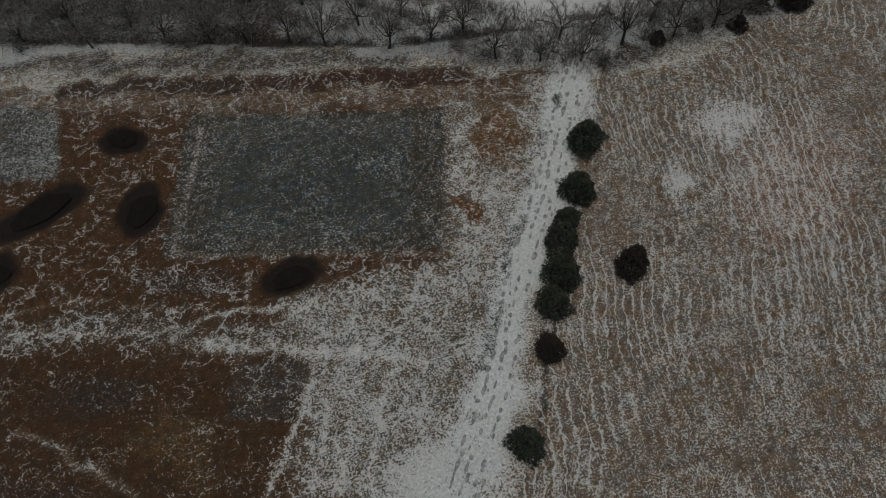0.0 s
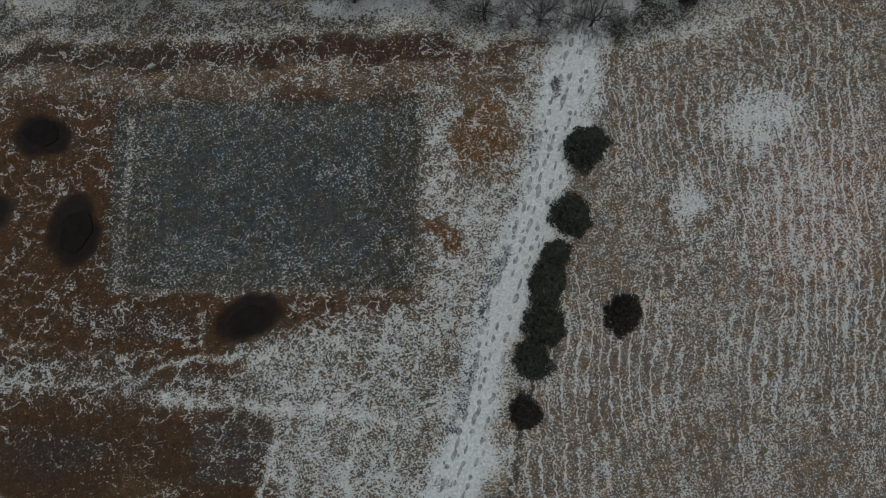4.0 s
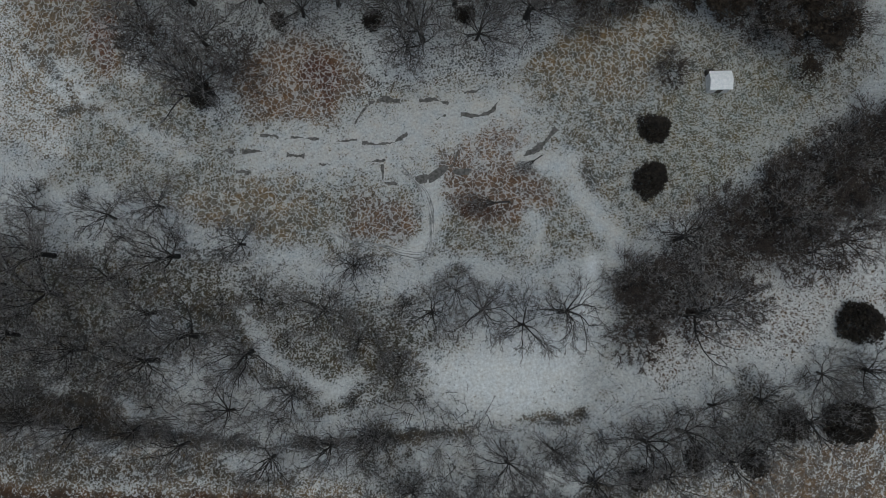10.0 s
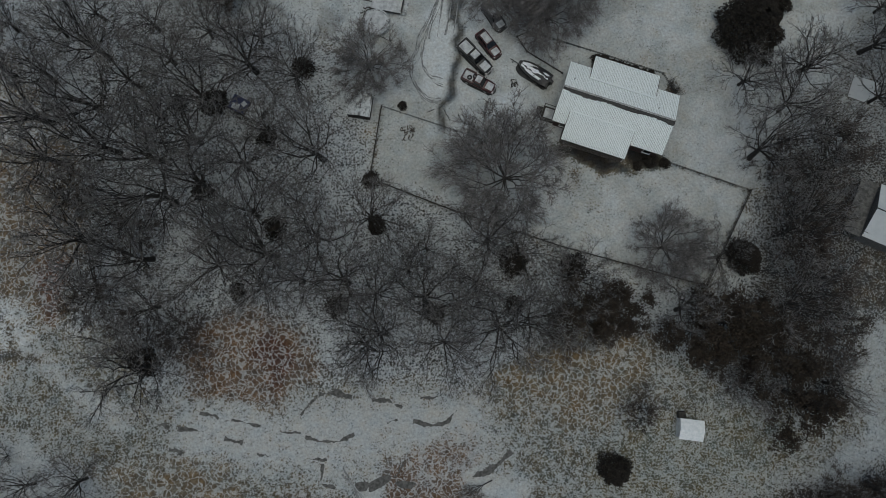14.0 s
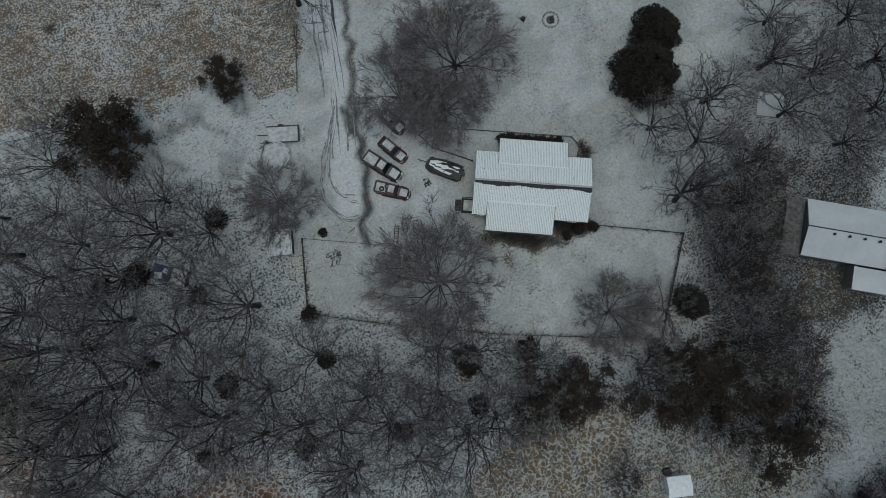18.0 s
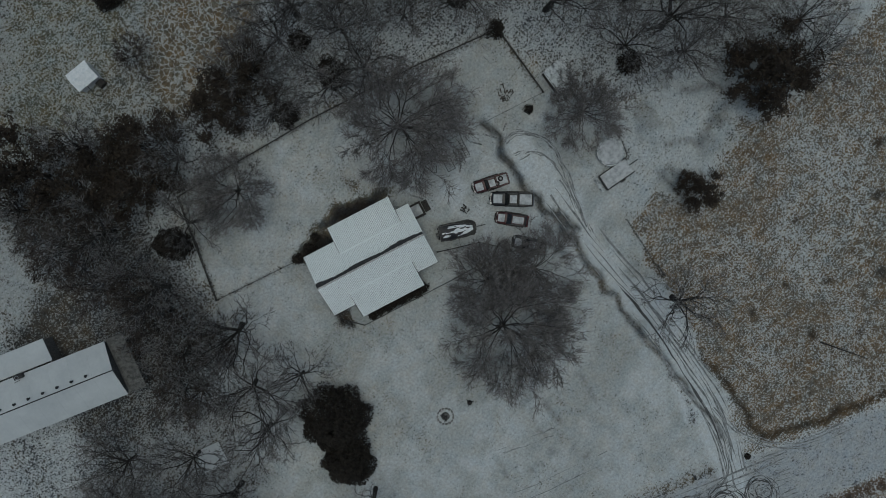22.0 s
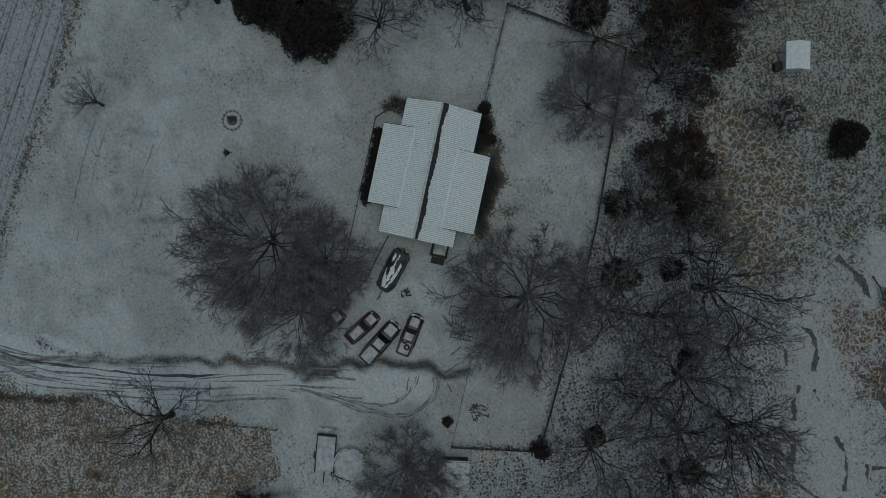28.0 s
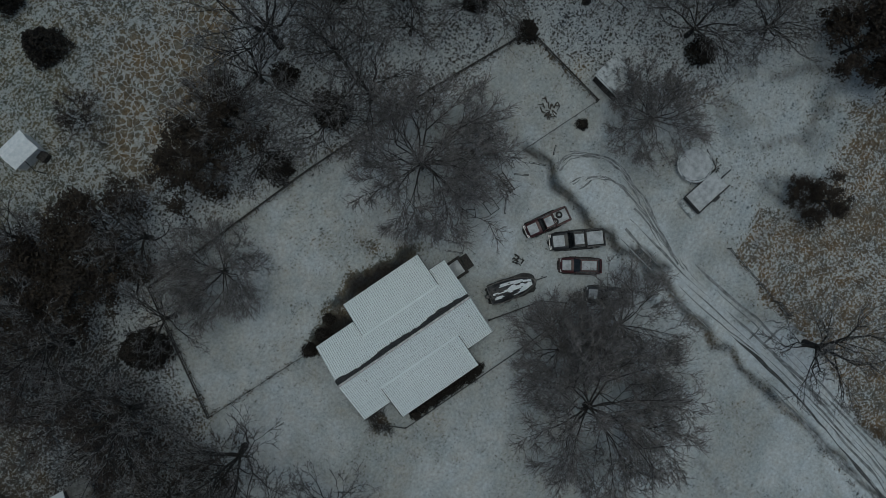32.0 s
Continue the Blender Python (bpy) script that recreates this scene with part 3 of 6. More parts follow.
    # ditch weeds at the field's edge
    paint(line(nx, ny, [(-21.0, 44.5), (-20.4, 46.5), (-17.6, 61.0), (-26, 66), (-60, 84)], 0.5, 0.8), (0.05, 0.038, 0.024), 0.16)
    # gravel road, its verges and the drive
    n = X * ROAD_N[0] + Y * ROAD_N[1] + (value_noise(X, Y, 6, 71) - 0.5) * 0.8
    paint(soft(np.abs(n - 62) - 20, 2) * soft(n * 0 + 58.6 - n, 1.5), (0.14, 0.105, 0.07), 0.32, 0.2, 0.6)
    paint(soft(np.abs(n - 67) - 5, 3), (0.15, 0.13, 0.11), 0.58)
    paint(soft(np.abs(n - 59.6) - 1.0, 1), (0.085, 0.062, 0.046), 0.24, 0, 0.8)
    paint(soft(np.abs(n - 53.2) - 4.9, 1.0), (0.12, 0.124, 0.13), 0.70, 0, 0, thin=0.62)
    paint(soft(np.abs(n - 48.1) - 0.35, 0.7) * soft(-12 - X, 4), (0.085, 0.08, 0.066), 0.34)
    paint(soft(np.abs(n - 47.2) - 0.5, 0.8) * soft(-12 - X, 4), (0.12, 0.105, 0.08), 0.62, thin=0.7)
    paint(line(wx, wy, DRIVE, 2.6, 2), (0.2, 0.2, 0.19), 0.86, thin=0.88)
    paint(line(nx, ny, [(-24.2, -0.4), (-24.2, 1.9), (-23.0, 4.6), (-21.6, 9.3), (-21.0, 13.0), (-21.7, 15.5), (-22.1, 18.7)], 0.62, 0.9), (0.05, 0.052, 0.05), 0.70, thin=0.04)
    paint(line(nx, ny, [(-21.2, 14.4), (-20.8, 18.7), (-19.1, 26.1), (-17.5, 35.5), (-15.8, 45.0), (-14.0, 56.0)], 0.42, 0.9), (0.055, 0.057, 0.054), 0.72, thin=0.06)
    paint(line(nx, ny, [(-21.4, 15.5), (-19.2, 24), (-18.0, 33), (-16.0, 42), (-13.0, 51)], 0.30, 0.8), (0.09, 0.09, 0.085), 0.45)
    paint(line(nx, ny, [(-21, 13.2), (-18.4, 17.6), (-17.6, 24)], 0.22, 0.6), (0.09, 0.09, 0.085), 0.42)
    # snowy farm lane in the south with its bare spots
    paint(line(wx, wy, LANE, 3.0, 3.2), (0.13, 0.135, 0.14), 0.84, 0, 0, veins=0, thin=1.0)
    along = fractal(X * 0.8 + Y * 1.2, X - Y, 4.0, 81)
    paint(line(nx, ny, [(a - 2.2, b + 0.8) for a, b in LANE], 1.1, 1.0) * soft(0.55 - along, 0.12), (0.07, 0.07, 0.065), 0.42)
    paint(line(nx, ny, [(-63.5, -162), (-58.5, -151), (-52, -140)], 0.25, 0.7), (0.04, 0.035, 0.028), 0.15)
    paint(oval(wx, wy, -77, -163, 7, 6, 0, 8), None, 0.76)
    # bare earth with the rear eave shade painted in, then smaller bare patches
    paint(oval(nx, ny, -3.4, -6.3, 5.8, 1.2, -21, 1.2), (0.020, 0.018, 0.017), -0.4)
    paint(oval(nx, ny, 4.2, -6.9, 2.6, 1.5, -21, 1.0), (0.020, 0.018, 0.016), -0.4)
    paint(oval(nx, ny, -6.2, -8.6, 0.7, 1.6, 10, 1.2), (0.10, 0.085, 0.06), 0.42)
    paint(oval(nx, ny, 9.2, 2.6, 1.4, 2.2, -10, 1.0), (0.045, 0.04, 0.035), 0.2)
    paint(oval(nx, ny, 36, -26, 4, 6, -27, 3), (0.055, 0.05, 0.042), 0.25)
    for cx, cy, rx, ry, turn in POOLS:
        paint(oval((nx + wx) / 2, (ny + wy) / 2, cx, cy, rx + 0.1, ry + 0.1, turn, 0.9), (0.011, 0.008, 0.007), -0.3, 0, veins=0)

    nxs, nys = X.shape
    verts = np.stack([X, Y, Z], -1).reshape(-1, 3)
    idx = np.arange(nxs * nys).reshape(nxs, nys)
    quads = np.stack([idx[:-1, :-1], idx[1:, :-1], idx[1:, 1:], idx[:-1, 1:]], -1).reshape(-1, 4)
    me = bpy.data.meshes.new("ground")
    me.vertices.add(len(verts))
    me.vertices.foreach_set("co", verts.astype(np.float32).ravel())
    me.loops.add(quads.size)
    me.loops.foreach_set("vertex_index", quads.astype(np.int32).ravel())
    me.polygons.add(len(quads))
    me.polygons.foreach_set("loop_start", np.arange(0, quads.size, 4, dtype=np.int32))
    me.polygons.foreach_set("use_smooth", np.ones(len(quads), bool))
    me.update(calc_edges=True)
    a = me.attributes.new("tone", "FLOAT_COLOR", "POINT")
    a.data.foreach_set("color", np.concatenate([tone.reshape(-1, 3), np.ones((len(verts), 1))], 1).astype(np.float32).ravel())
    for name, field in (("cover", cover), ("reeds", cell), ("furrows", rows), ("veins", vein), ("veil", veil)):
        a = me.attributes.new(name, "FLOAT", "POINT")
        a.data.foreach_set("value", field.astype(np.float32).ravel())
    me.materials.append(ground_material())
    return tagged(new("ground", me), "frosted winter grass, leaf litter and thin snow", "ground", kind="structure")


def ground_material():
    m, n, l, p = nodes_of("frosted_ground")

    def attribute(name, out):
        a = n.new("ShaderNodeAttribute")
        a.attribute_name = name
        return a.outputs[out]

    def math_node(op, a, b=None, c=None):
        k = n.new("ShaderNodeMath")
        k.operation = op
        for i, v in enumerate((a, b, c)):
            if v is None:
                continue
            if isinstance(v, (int, float)):
                k.inputs[i].default_value = v
            else:
                l.new(v, k.inputs[i])
        return k.outputs[0]

    co = n.new("ShaderNodeTexCoord").outputs["Object"]

    def noise_node(scale, detail, vector=co, rough=0.6):
        t = n.new("ShaderNodeTexNoise")
        t.inputs["Scale"].default_value, t.inputs["Detail"].default_value, t.inputs["Roughness"].default_value = scale, detail, rough
        l.new(vector, t.inputs["Vector"])
        return t.outputs["Fac"]

    fine, mid, large = noise_node(3.3, 4, rough=0.66), noise_node(0.85, 4), noise_node(0.16, 3)
    warp = n.new("ShaderNodeVectorMath")
    warp.operation = "MULTIPLY_ADD"
    wob = n.new("ShaderNodeTexNoise")
    wob.inputs["Scale"].default_value, wob.inputs["Detail"].default_value = 0.8, 4
    l.new(co, wob.inputs["Vector"])
    l.new(wob.outputs["Color"], warp.inputs[0])
    warp.inputs[1].default_value = (1.9, 1.9, 0.0)
    l.new(co, warp.inputs[2])
    v = n.new("ShaderNodeTexVoronoi")
    v.feature = "DISTANCE_TO_EDGE"
    v.inputs["Scale"].default_value = 1.4
    l.new(warp.outputs[0], v.inputs["Vector"])
    strand = n.new("ShaderNodeMapRange")
    strand.inputs["From Min"].default_value, strand.inputs["From Max"].default_value = 0.12, 0.005
    l.new(v.outputs["Distance"], strand.inputs["Value"])
    strands = math_node("MULTIPLY", strand.outputs[0], math_node("MULTIPLY_ADD", mid, 1.6, 0.1))
    # filaments of bent grass blades
    thread = math_node("SUBTRACT", 1.0, math_node("MINIMUM", math_node("MULTIPLY", math_node("ABSOLUTE", math_node("SUBTRACT", noise_node(2.3, 3, rough=0.5), 0.5)), 8.0), 1.0))
    # long pale veins of bent grass
    course = noise_node(0.15, 7, rough=0.62)
    finer = noise_node(0.42, 5, rough=0.6)
    vein_1 = math_node("SUBTRACT", 1.0, math_node("MINIMUM", math_node("MULTIPLY", math_node("ABSOLUTE", math_node("SUBTRACT", course, 0.5)), 60.0), 1.0))
    vein_2 = math_node("SUBTRACT", 1.0, math_node("MINIMUM", math_node("MULTIPLY", math_node("ABSOLUTE", math_node("SUBTRACT", finer, 0.54)), 42.0), 1.0))
    veins = math_node("MULTIPLY_ADD", vein_2, 0.45, vein_1)
    # crop rows run along the field
    turn = n.new("ShaderNodeVectorRotate")
    turn.inputs["Angle"].default_value = radians(17)
    turn.rotation_type = "Z_AXIS"
    bend = n.new("ShaderNodeVectorMath")
    bend.operation = "MULTIPLY_ADD"
    wob3 = n.new("ShaderNodeTexNoise")
    wob3.inputs["Scale"].default_value, wob3.inputs["Detail"].default_value = 0.035, 2
    l.new(co, wob3.inputs["Vector"])
    l.new(wob3.outputs["Color"], bend.inputs[0])
    bend.inputs[1].default_value = (13, 13, 0)
    l.new(warp.outputs[0], bend.inputs[2])
    l.new(bend.outputs[0], turn.inputs["Vector"])
    wave = n.new("ShaderNodeTexWave")
    wave.wave_type, wave.bands_direction = "BANDS", "X"
    wave.inputs["Scale"].default_value, wave.inputs["Distortion"].default_value = 0.19, 5.0
    wave.inputs["Detail Scale"].default_value = 0.12
    squeeze = n.new("ShaderNodeVectorMath")
    squeeze.operation = "MULTIPLY"
    squeeze.inputs[1].default_value = (1.9, 0.22, 1.0)
    l.new(turn.outputs[0], squeeze.inputs[0])
    streaks = noise_node(1.0, 4, squeeze.outputs[0], 0.65)
    l.new(turn.outputs[0], wave.inputs["Vector"])
    parted = n.new("ShaderNodeMapRange")
    parted.inputs["From Min"].default_value, parted.inputs["From Max"].default_value = 0.42, 0.62
    l.new(noise_node(0.045, 3), parted.inputs["Value"])
    cover, reeds, furrows = attribute("cover", "Fac"), attribute("reeds", "Fac"), attribute("furrows", "Fac")
    open_ground = n.new("ShaderNodeMapRange")
    open_ground.inputs["From Min"].default_value, open_ground.inputs["From Max"].default_value = 1.0, 0.25
    open_ground.inputs["To Min"].default_value, open_ground.inputs["To Max"].default_value = 0.6, 1.0
    l.new(cover, open_ground.inputs["Value"])
    total = math_node("MULTIPLY_ADD", math_node("MULTIPLY", math_node("SUBTRACT", fine, 0.5), math_node("MULTIPLY", open_ground.outputs[0], math_node("SUBTRACT", 0.9, math_node("MULTIPLY", reeds, 0.5)))), 1.9, cover)
    total = math_node("MULTIPLY_ADD", math_node("MULTIPLY", math_node("SUBTRACT", thread, 0.38), open_ground.outputs[0]), 0.42, total)
    total = math_node("MULTIPLY_ADD", math_node("SUBTRACT", mid, 0.5), 0.55, total)
    total = math_node("MULTIPLY_ADD", math_node("SUBTRACT", large, 0.5), 0.55, total)
    total = math_node("MULTIPLY_ADD", math_node("MULTIPLY", strands, reeds), 0.95, total)
    total = math_node("MULTIPLY_ADD", math_node("MULTIPLY", math_node("MULTIPLY", math_node("POWER", wave.outputs["Fac"], 22.0), math_node("MULTIPLY_ADD", thread, 0.5, 0.5)), math_node("MULTIPLY", furrows, parted.outputs[0])), 1.2, total)
    total = math_node("MULTIPLY_ADD", math_node("MULTIPLY", math_node("SUBTRACT", streaks, 0.5), furrows), 0.75, total)
    total = math_node("MULTIPLY_ADD", math_node("MULTIPLY", math_node("MULTIPLY", veins, mid), attribute("veins", "Fac")), 1.15, total)
    ramp = n.new("ShaderNodeMapRange")
    ramp.interpolation_type = "SMOOTHSTEP"
    ramp.inputs["From Min"].default_value, ramp.inputs["From Max"].default_value = 0.385, 0.70
    l.new(total, ramp.inputs["Value"])
    vary = n.new("ShaderNodeMapRange")
    vary.inputs["From Min"].default_value, vary.inputs["From Max"].default_value = 0.30, 0.70
    vary.inputs["To Min"].default_value, vary.inputs["To Max"].default_value = 0.25, 1.7
    l.new(math_node("ADD", math_node("MULTIPLY", noise_node(3.6, 4), 0.6), math_node("MULTIPLY", mid, 0.4)), vary.inputs["Value"])
    earth = n.new("ShaderNodeVectorMath")
    earth.operation = "SCALE"
    hue = n.new("ShaderNodeMix")
    hue.data_type = "RGBA"
    hue.inputs["A"].default_value, hue.inputs["B"].default_value = (1.22, 1.0, 0.72, 1), (0.80, 0.98, 1.22, 1)
    patch = n.new("ShaderNodeMapRange")
    patch.inputs["From Min"].default_value, patch.inputs["From Max"].default_value = 0.32, 0.68
    l.new(noise_node(0.45, 5, rough=0.65), patch.inputs["Value"])
    l.new(patch.outputs[0], hue.inputs["Factor"])
    tinted = n.new("ShaderNodeVectorMath")
    tinted.operation = "MULTIPLY"
    l.new(attribute("tone", "Color"), tinted.inputs[0])
    l.new(hue.outputs["Result"], tinted.inputs[1])
    l.new(tinted.outputs[0], earth.inputs[0])
    l.new(vary.outputs[0], earth.inputs["Scale"])
    mix = n.new("ShaderNodeMix")
    mix.data_type = "RGBA"
    thick = math_node("MULTIPLY", ramp.outputs[0], math_node("MULTIPLY", math_node("MULTIPLY_ADD", cover, 0.32, 0.48), attribute("veil", "Fac")))
    depth = n.new("ShaderNodeMapRange")
    depth.inputs["From Min"].default_value, depth.inputs["From Max"].default_value = 0.30, 0.70
    depth.inputs["To Min"].default_value, depth.inputs["To Max"].default_value = 0.5, 1.3
    l.new(noise_node(2.4, 5, rough=0.7), depth.inputs["Value"])
    uneven = math_node("ADD", 1.0, math_node("MULTIPLY", math_node("SUBTRACT", depth.outputs[0], 1.0), open_ground.outputs[0]))
    l.new(math_node("MULTIPLY", thick, uneven), mix.inputs["Factor"])
    l.new(earth.outputs[0], mix.inputs["A"])
    grain = n.new("ShaderNodeMapRange")
    grain.inputs["From Min"].default_value, grain.inputs["From Max"].default_value = 0.3, 0.7
    grain.inputs["To Min"].default_value, grain.inputs["To Max"].default_value = 0.76, 1.10
    l.new(noise_node(3.1, 4, rough=0.65), grain.inputs["Value"])
    frost = n.new("ShaderNodeVectorMath")
    frost.operation = "SCALE"
    frost.inputs[0].default_value = (0.76, 0.815, 0.84)
    l.new(grain.outputs[0], frost.inputs["Scale"])
    l.new(frost.outputs[0], mix.inputs["B"])
    l.new(mix.outputs["Result"], p.inputs["Base Color"])
    bmp = n.new("ShaderNodeBump")
    bmp.inputs["Strength"].default_value, bmp.inputs["Distance"].default_value = 0.6, 0.08
    l.new(fine, bmp.inputs["Height"])
    l.new(bmp.outputs["Normal"], p.inputs["Normal"])
    p.inputs["Roughness"].default_value = 0.85
    p.inputs["Specular IOR Level"].default_value = 0.25
    return m


build_ground()

for cx, cy, rx, ry, turn in POOLS:
    rim = [(rx * 0.6 * math.cos(a) * (1 + 0.09 * math.sin(3 * a + cx) + 0.05 * math.sin(7 * a)), ry * 0.6 * math.sin(a) * (1 + 0.09 * math.cos(2 * a + cy) + 0.05 * math.cos(5 * a)), 0) for a in (2 * math.pi * i / 48 for i in range(48))]
    level = min(float(ground_height(np.array([cx + 0.0]), np.array([cy + 0.0]))[0]) + 0.28, 0.1)
    pool = add_mesh("water", rim, [tuple(range(48))], WATER)
    pool.matrix_basis = pose(cx, cy, level, 0, 0, turn)
    tagged(pool, "dark open water in a small pasture pond", "pond", kind="structure")

# ---- the house ----
HOUSE_TURN = -21.3


def roof_panel(length, width=0.9, ribs=4):
    """A ribbed sheet that runs down the slope: x across, y down the slope from 0 to -length."""
    xs, hs, ix, step = [], [], [], width / ribs
    for k in range(ribs):
        x = k * step
        xs += [x, x + step - 0.085, x + step - 0.06, x + step - 0.02]
        hs += [0.0, 0.0, 0.03, 0.03]
        ix += [0, 1, 0, 1]
    xs.append(width)
    hs.append(0.0)
    verts = [(x, 0, h) for x, h in zip(xs, hs)] + [(x, -length, h) for x, h in zip(xs, hs)]
    verts += [(0, 0, -0.03), (width, 0, -0.03), (0, -length, -0.03), (width, -length, -0.03)]
    k = len(xs)
    faces = [(i, i + k, i + k + 1, i + 1) for i in range(k - 1)] + [(2 * k, 2 * k + 1, 2 * k + 3, 2 * k + 2), (k, 2 * k + 2, 2 * k + 3, 2 * k - 1), (0, 2 * k, 2 * k + 2, k)]
    me = bpy.data.meshes.new("roof_panel")
    me.from_pydata(verts, [], faces)
    me.materials.append(THIN_ROOF_SNOW)
    me.materials.append(METAL_ROOF)
    me.polygons.foreach_set("material_index", ix + [1, 1, 1])
    me.update()
    return me


THIN_ROOF_SNOW = mottled("roof_snow", (0.76, 0.82, 0.82), (0.82, 0.87, 0.87), 0.5, 0.7, fine=2.5, spread=(0.25, 0.75), bump=0.03)


def slope(parent, me, u0, u1, v0, z0, v1, z1, width=0.9):
    """Panels side by side from u0 to u1, falling from v0, z0 to v1, z1."""
    n = max(1, round((u1 - u0) / width))
    away = -1 if v1 < v0 else 1
    drop = math.atan2(z0 - z1, abs(v1 - v0))
    for i in range(n):
        ob = new("roof_panel", me)
        ob.parent = parent
        turn = 0 if away < 0 else 180
        u = u0 + (u1 - u0) * (i if away < 0 else i + 1) / n
        ob.matrix_basis = pose(u, v0, z0, 0, 0, turn) @ pose(0, 0, 0, math.degrees(drop)) @ Matrix.Diagonal(((u1 - u0) / n / width, 1, 1, 1))


def window(parent, x, y, z, w, h, rz):
    frame_ob = part("window_frame", box(bmesh.new(), 0, 0, 0, w + 0.12, 0.10, h + 0.12, bevel=0.01), WHITE_PAINT, parent)
    frame_ob.matrix_basis = pose(x, y, z, 0, 0, rz)
    pane = part("pane", box(bmesh.new(), 0, -0.045, 0.06, w, 0.03, h), GLASS, frame_ob)
    sill = part("sill", box(bmesh.new(), 0, -0.08, -0.05, w + 0.2, 0.16, 0.05, bevel=0.01), WHITE_PAINT, frame_ob)


def build_house():
    h = empty("house", pose(0, 0, 0, 0, 0, HOUSE_TURN), "brown single-storey house with a snow-dusted ribbed metal roof", "house")
    L, W, eave, ridge = 7.6, 4.1, 2.85, 4.7
    for x, y, sx, sy in ((0, W, 2 * L, 0.2), (0, -W, 2 * L, 0.2), (L - 0.1, 0, 0.2, 2 * W - 0.2), (-L + 0.1, 0, 0.2, 2 * W - 0.2)):
        block("wall", WALL, h, x, y, -0.2, sx, sy, eave + 0.25, bevel=0)
    for s in (-1, 1):
        x = s * (L - 0.1)
        add_mesh("gable", [(x - 0.1, -W, eave), (x - 0.1, W, eave), (x - 0.1, 0, ridge - 0.15), (x + 0.1, -W, eave), (x + 0.1, W, eave), (x + 0.1, 0, ridge - 0.15)],
                 [(0, 1, 2), (3, 5, 4), (0, 3, 4, 1), (1, 4, 5, 2), (2, 5, 3, 0)], WALL, h)
    main = roof_panel(math.hypot(4.5, ridge - eave))
    slope(h, main, -8.0, 8.0, 0.0, ridge, 4.5, eave)
    slope(h, main, -8.0, 8.0, 0.0, ridge, -4.5, eave)
    # porch roofs lap over the main slopes and run on more gently
    lap = ridge - (ridge - eave) * 2.7 / 4.5 + 0.17
    porch = roof_panel(math.hypot(3.85, lap - 2.45))
    slope(h, porch, -4.85, 4.7, 2.7, lap, 6.55, 2.45)
    slope(h, porch, -6.05, 3.3, -2.7, lap, -6.55, 2.45)
    for u0, u1, side in ((-4.85, 4.7, 1), (-6.05, 3.3, -1)):
        block("lap_flashing", THIN_ROOF_SNOW, h, (u0 + u1) / 2, side * 2.68, lap - 0.03, u1 - u0, 0.20, 0.10, bevel=0.01, label="pale flashing where the porch roof laps the main slope")
        # dark strips drawn as the shadow gap at the porch roof's side edges
        for u in (u0, u1):
            shade_strip = block("verge_trim", DARK_METAL, h, 0, 0, -0.10, 0.07, math.hypot(3.85, lap - 2.45), 0.12, bevel=0)
            shade_strip.matrix_basis = pose(u, side * 4.625, (lap + 2.45) / 2, side * -math.degrees(math.atan2(lap - 2.45, 3.85)))
    # the dark strip behind the ridge, with a ragged lower edge, and the bright ridge cap
    rnd = random.Random(4)
    us = [-7.98 + 0.2 * i for i in range(81)]
    low = [0.42 + 0.16 * rnd.random() + 0.1 * math.sin(u) for u in us]
    fall = (ridge - eave) / 4.5
    verts = [(u, -0.03, ridge + 0.065) for u in us] + [(u, -w, ridge + 0.065 - fall * w) for u, w in zip(us, low)] + [(u, -0.03, ridge + 0.03) for u in us] + [(u, -w, ridge + 0.03 - fall * w) for u, w in zip(us, low)]
    n = len(us)
    faces = [(i, i + n, i + n + 1, i + 1) for i in range(n - 1)] + [(i + n, i + 3 * n, i + 3 * n + 1, i + n + 1) for i in range(n - 1)] + [(2 * n + i, 2 * n + i + 1, 3 * n + i + 1, 3 * n + i) for i in range(n - 1)]
    add_mesh("ridge_strip", verts, faces, DARK_METAL, h, "dark strip behind the ridge with a ragged lower edge")
    block("ridge_cap", GALV, h, 0, 0.10, ridge + 0.03, 16.05, 0.22, 0.06, bevel=0.02)
    for s in (-1, 1):
        block("gutter", DARK_METAL, h, 0, s * 4.5, eave - 0.12, 16.0, 0.10, 0.10, bevel=0.02)
    for y, us in ((6.35, (-4.6, -1.5, 1.4, 4.4)), (-6.35, (-5.8, -2.8, 0.1, 3.05))):
        for u in us:
            block("porch_post", TIMBER, h, u, y, -0.1, 0.14, 0.14, 2.55, bevel=0.01)
    block("porch_floor", TIMBER, h, -0.08, 5.3, -0.1, 9.4, 2.3, 0.28, bevel=0.02)
    block("porch_floor", TIMBER, h, -1.38, -5.3, -0.1, 9.2, 2.3, 0.28, bevel=0.02)
    for u in (-6.2, -2.6, 2.4, 6.1):
        window(h, u, -W - 0.12, 0.95, 1.0, 1.2, 0)
        window(h, u, W + 0.12, 0.95, 1.0, 1.2, 180)
    for s in (-1, 1):
        window(h, s * (L + 0.02), 1.4, 0.95, 1.0, 1.2, 90 * s)
    for y in (W + 0.1, -W - 0.1):
        d = part("door", box(bmesh.new(), 0.4, y, 0.18, 0.95, 0.08, 2.05, bevel=0.01), DARK_TIMBER, h)
        part("door_handle", drum(bmesh.new(), 0.75, y + (0.07 if y > 0 else -0.07), 1.2, 0.03, 0.08, axis="y"), CHROME, d)
    # side stoop with steps
    block("stoop", DARK_TIMBER, h, -8.6, -3.0, -0.1, 1.9, 2.0, 0.75, bevel=0.02)
    block("stoop_snow", CAR_SNOW, h, -8.6, -3.0, 0.65, 1.3, 1.5, 0.05, bevel=0.02)
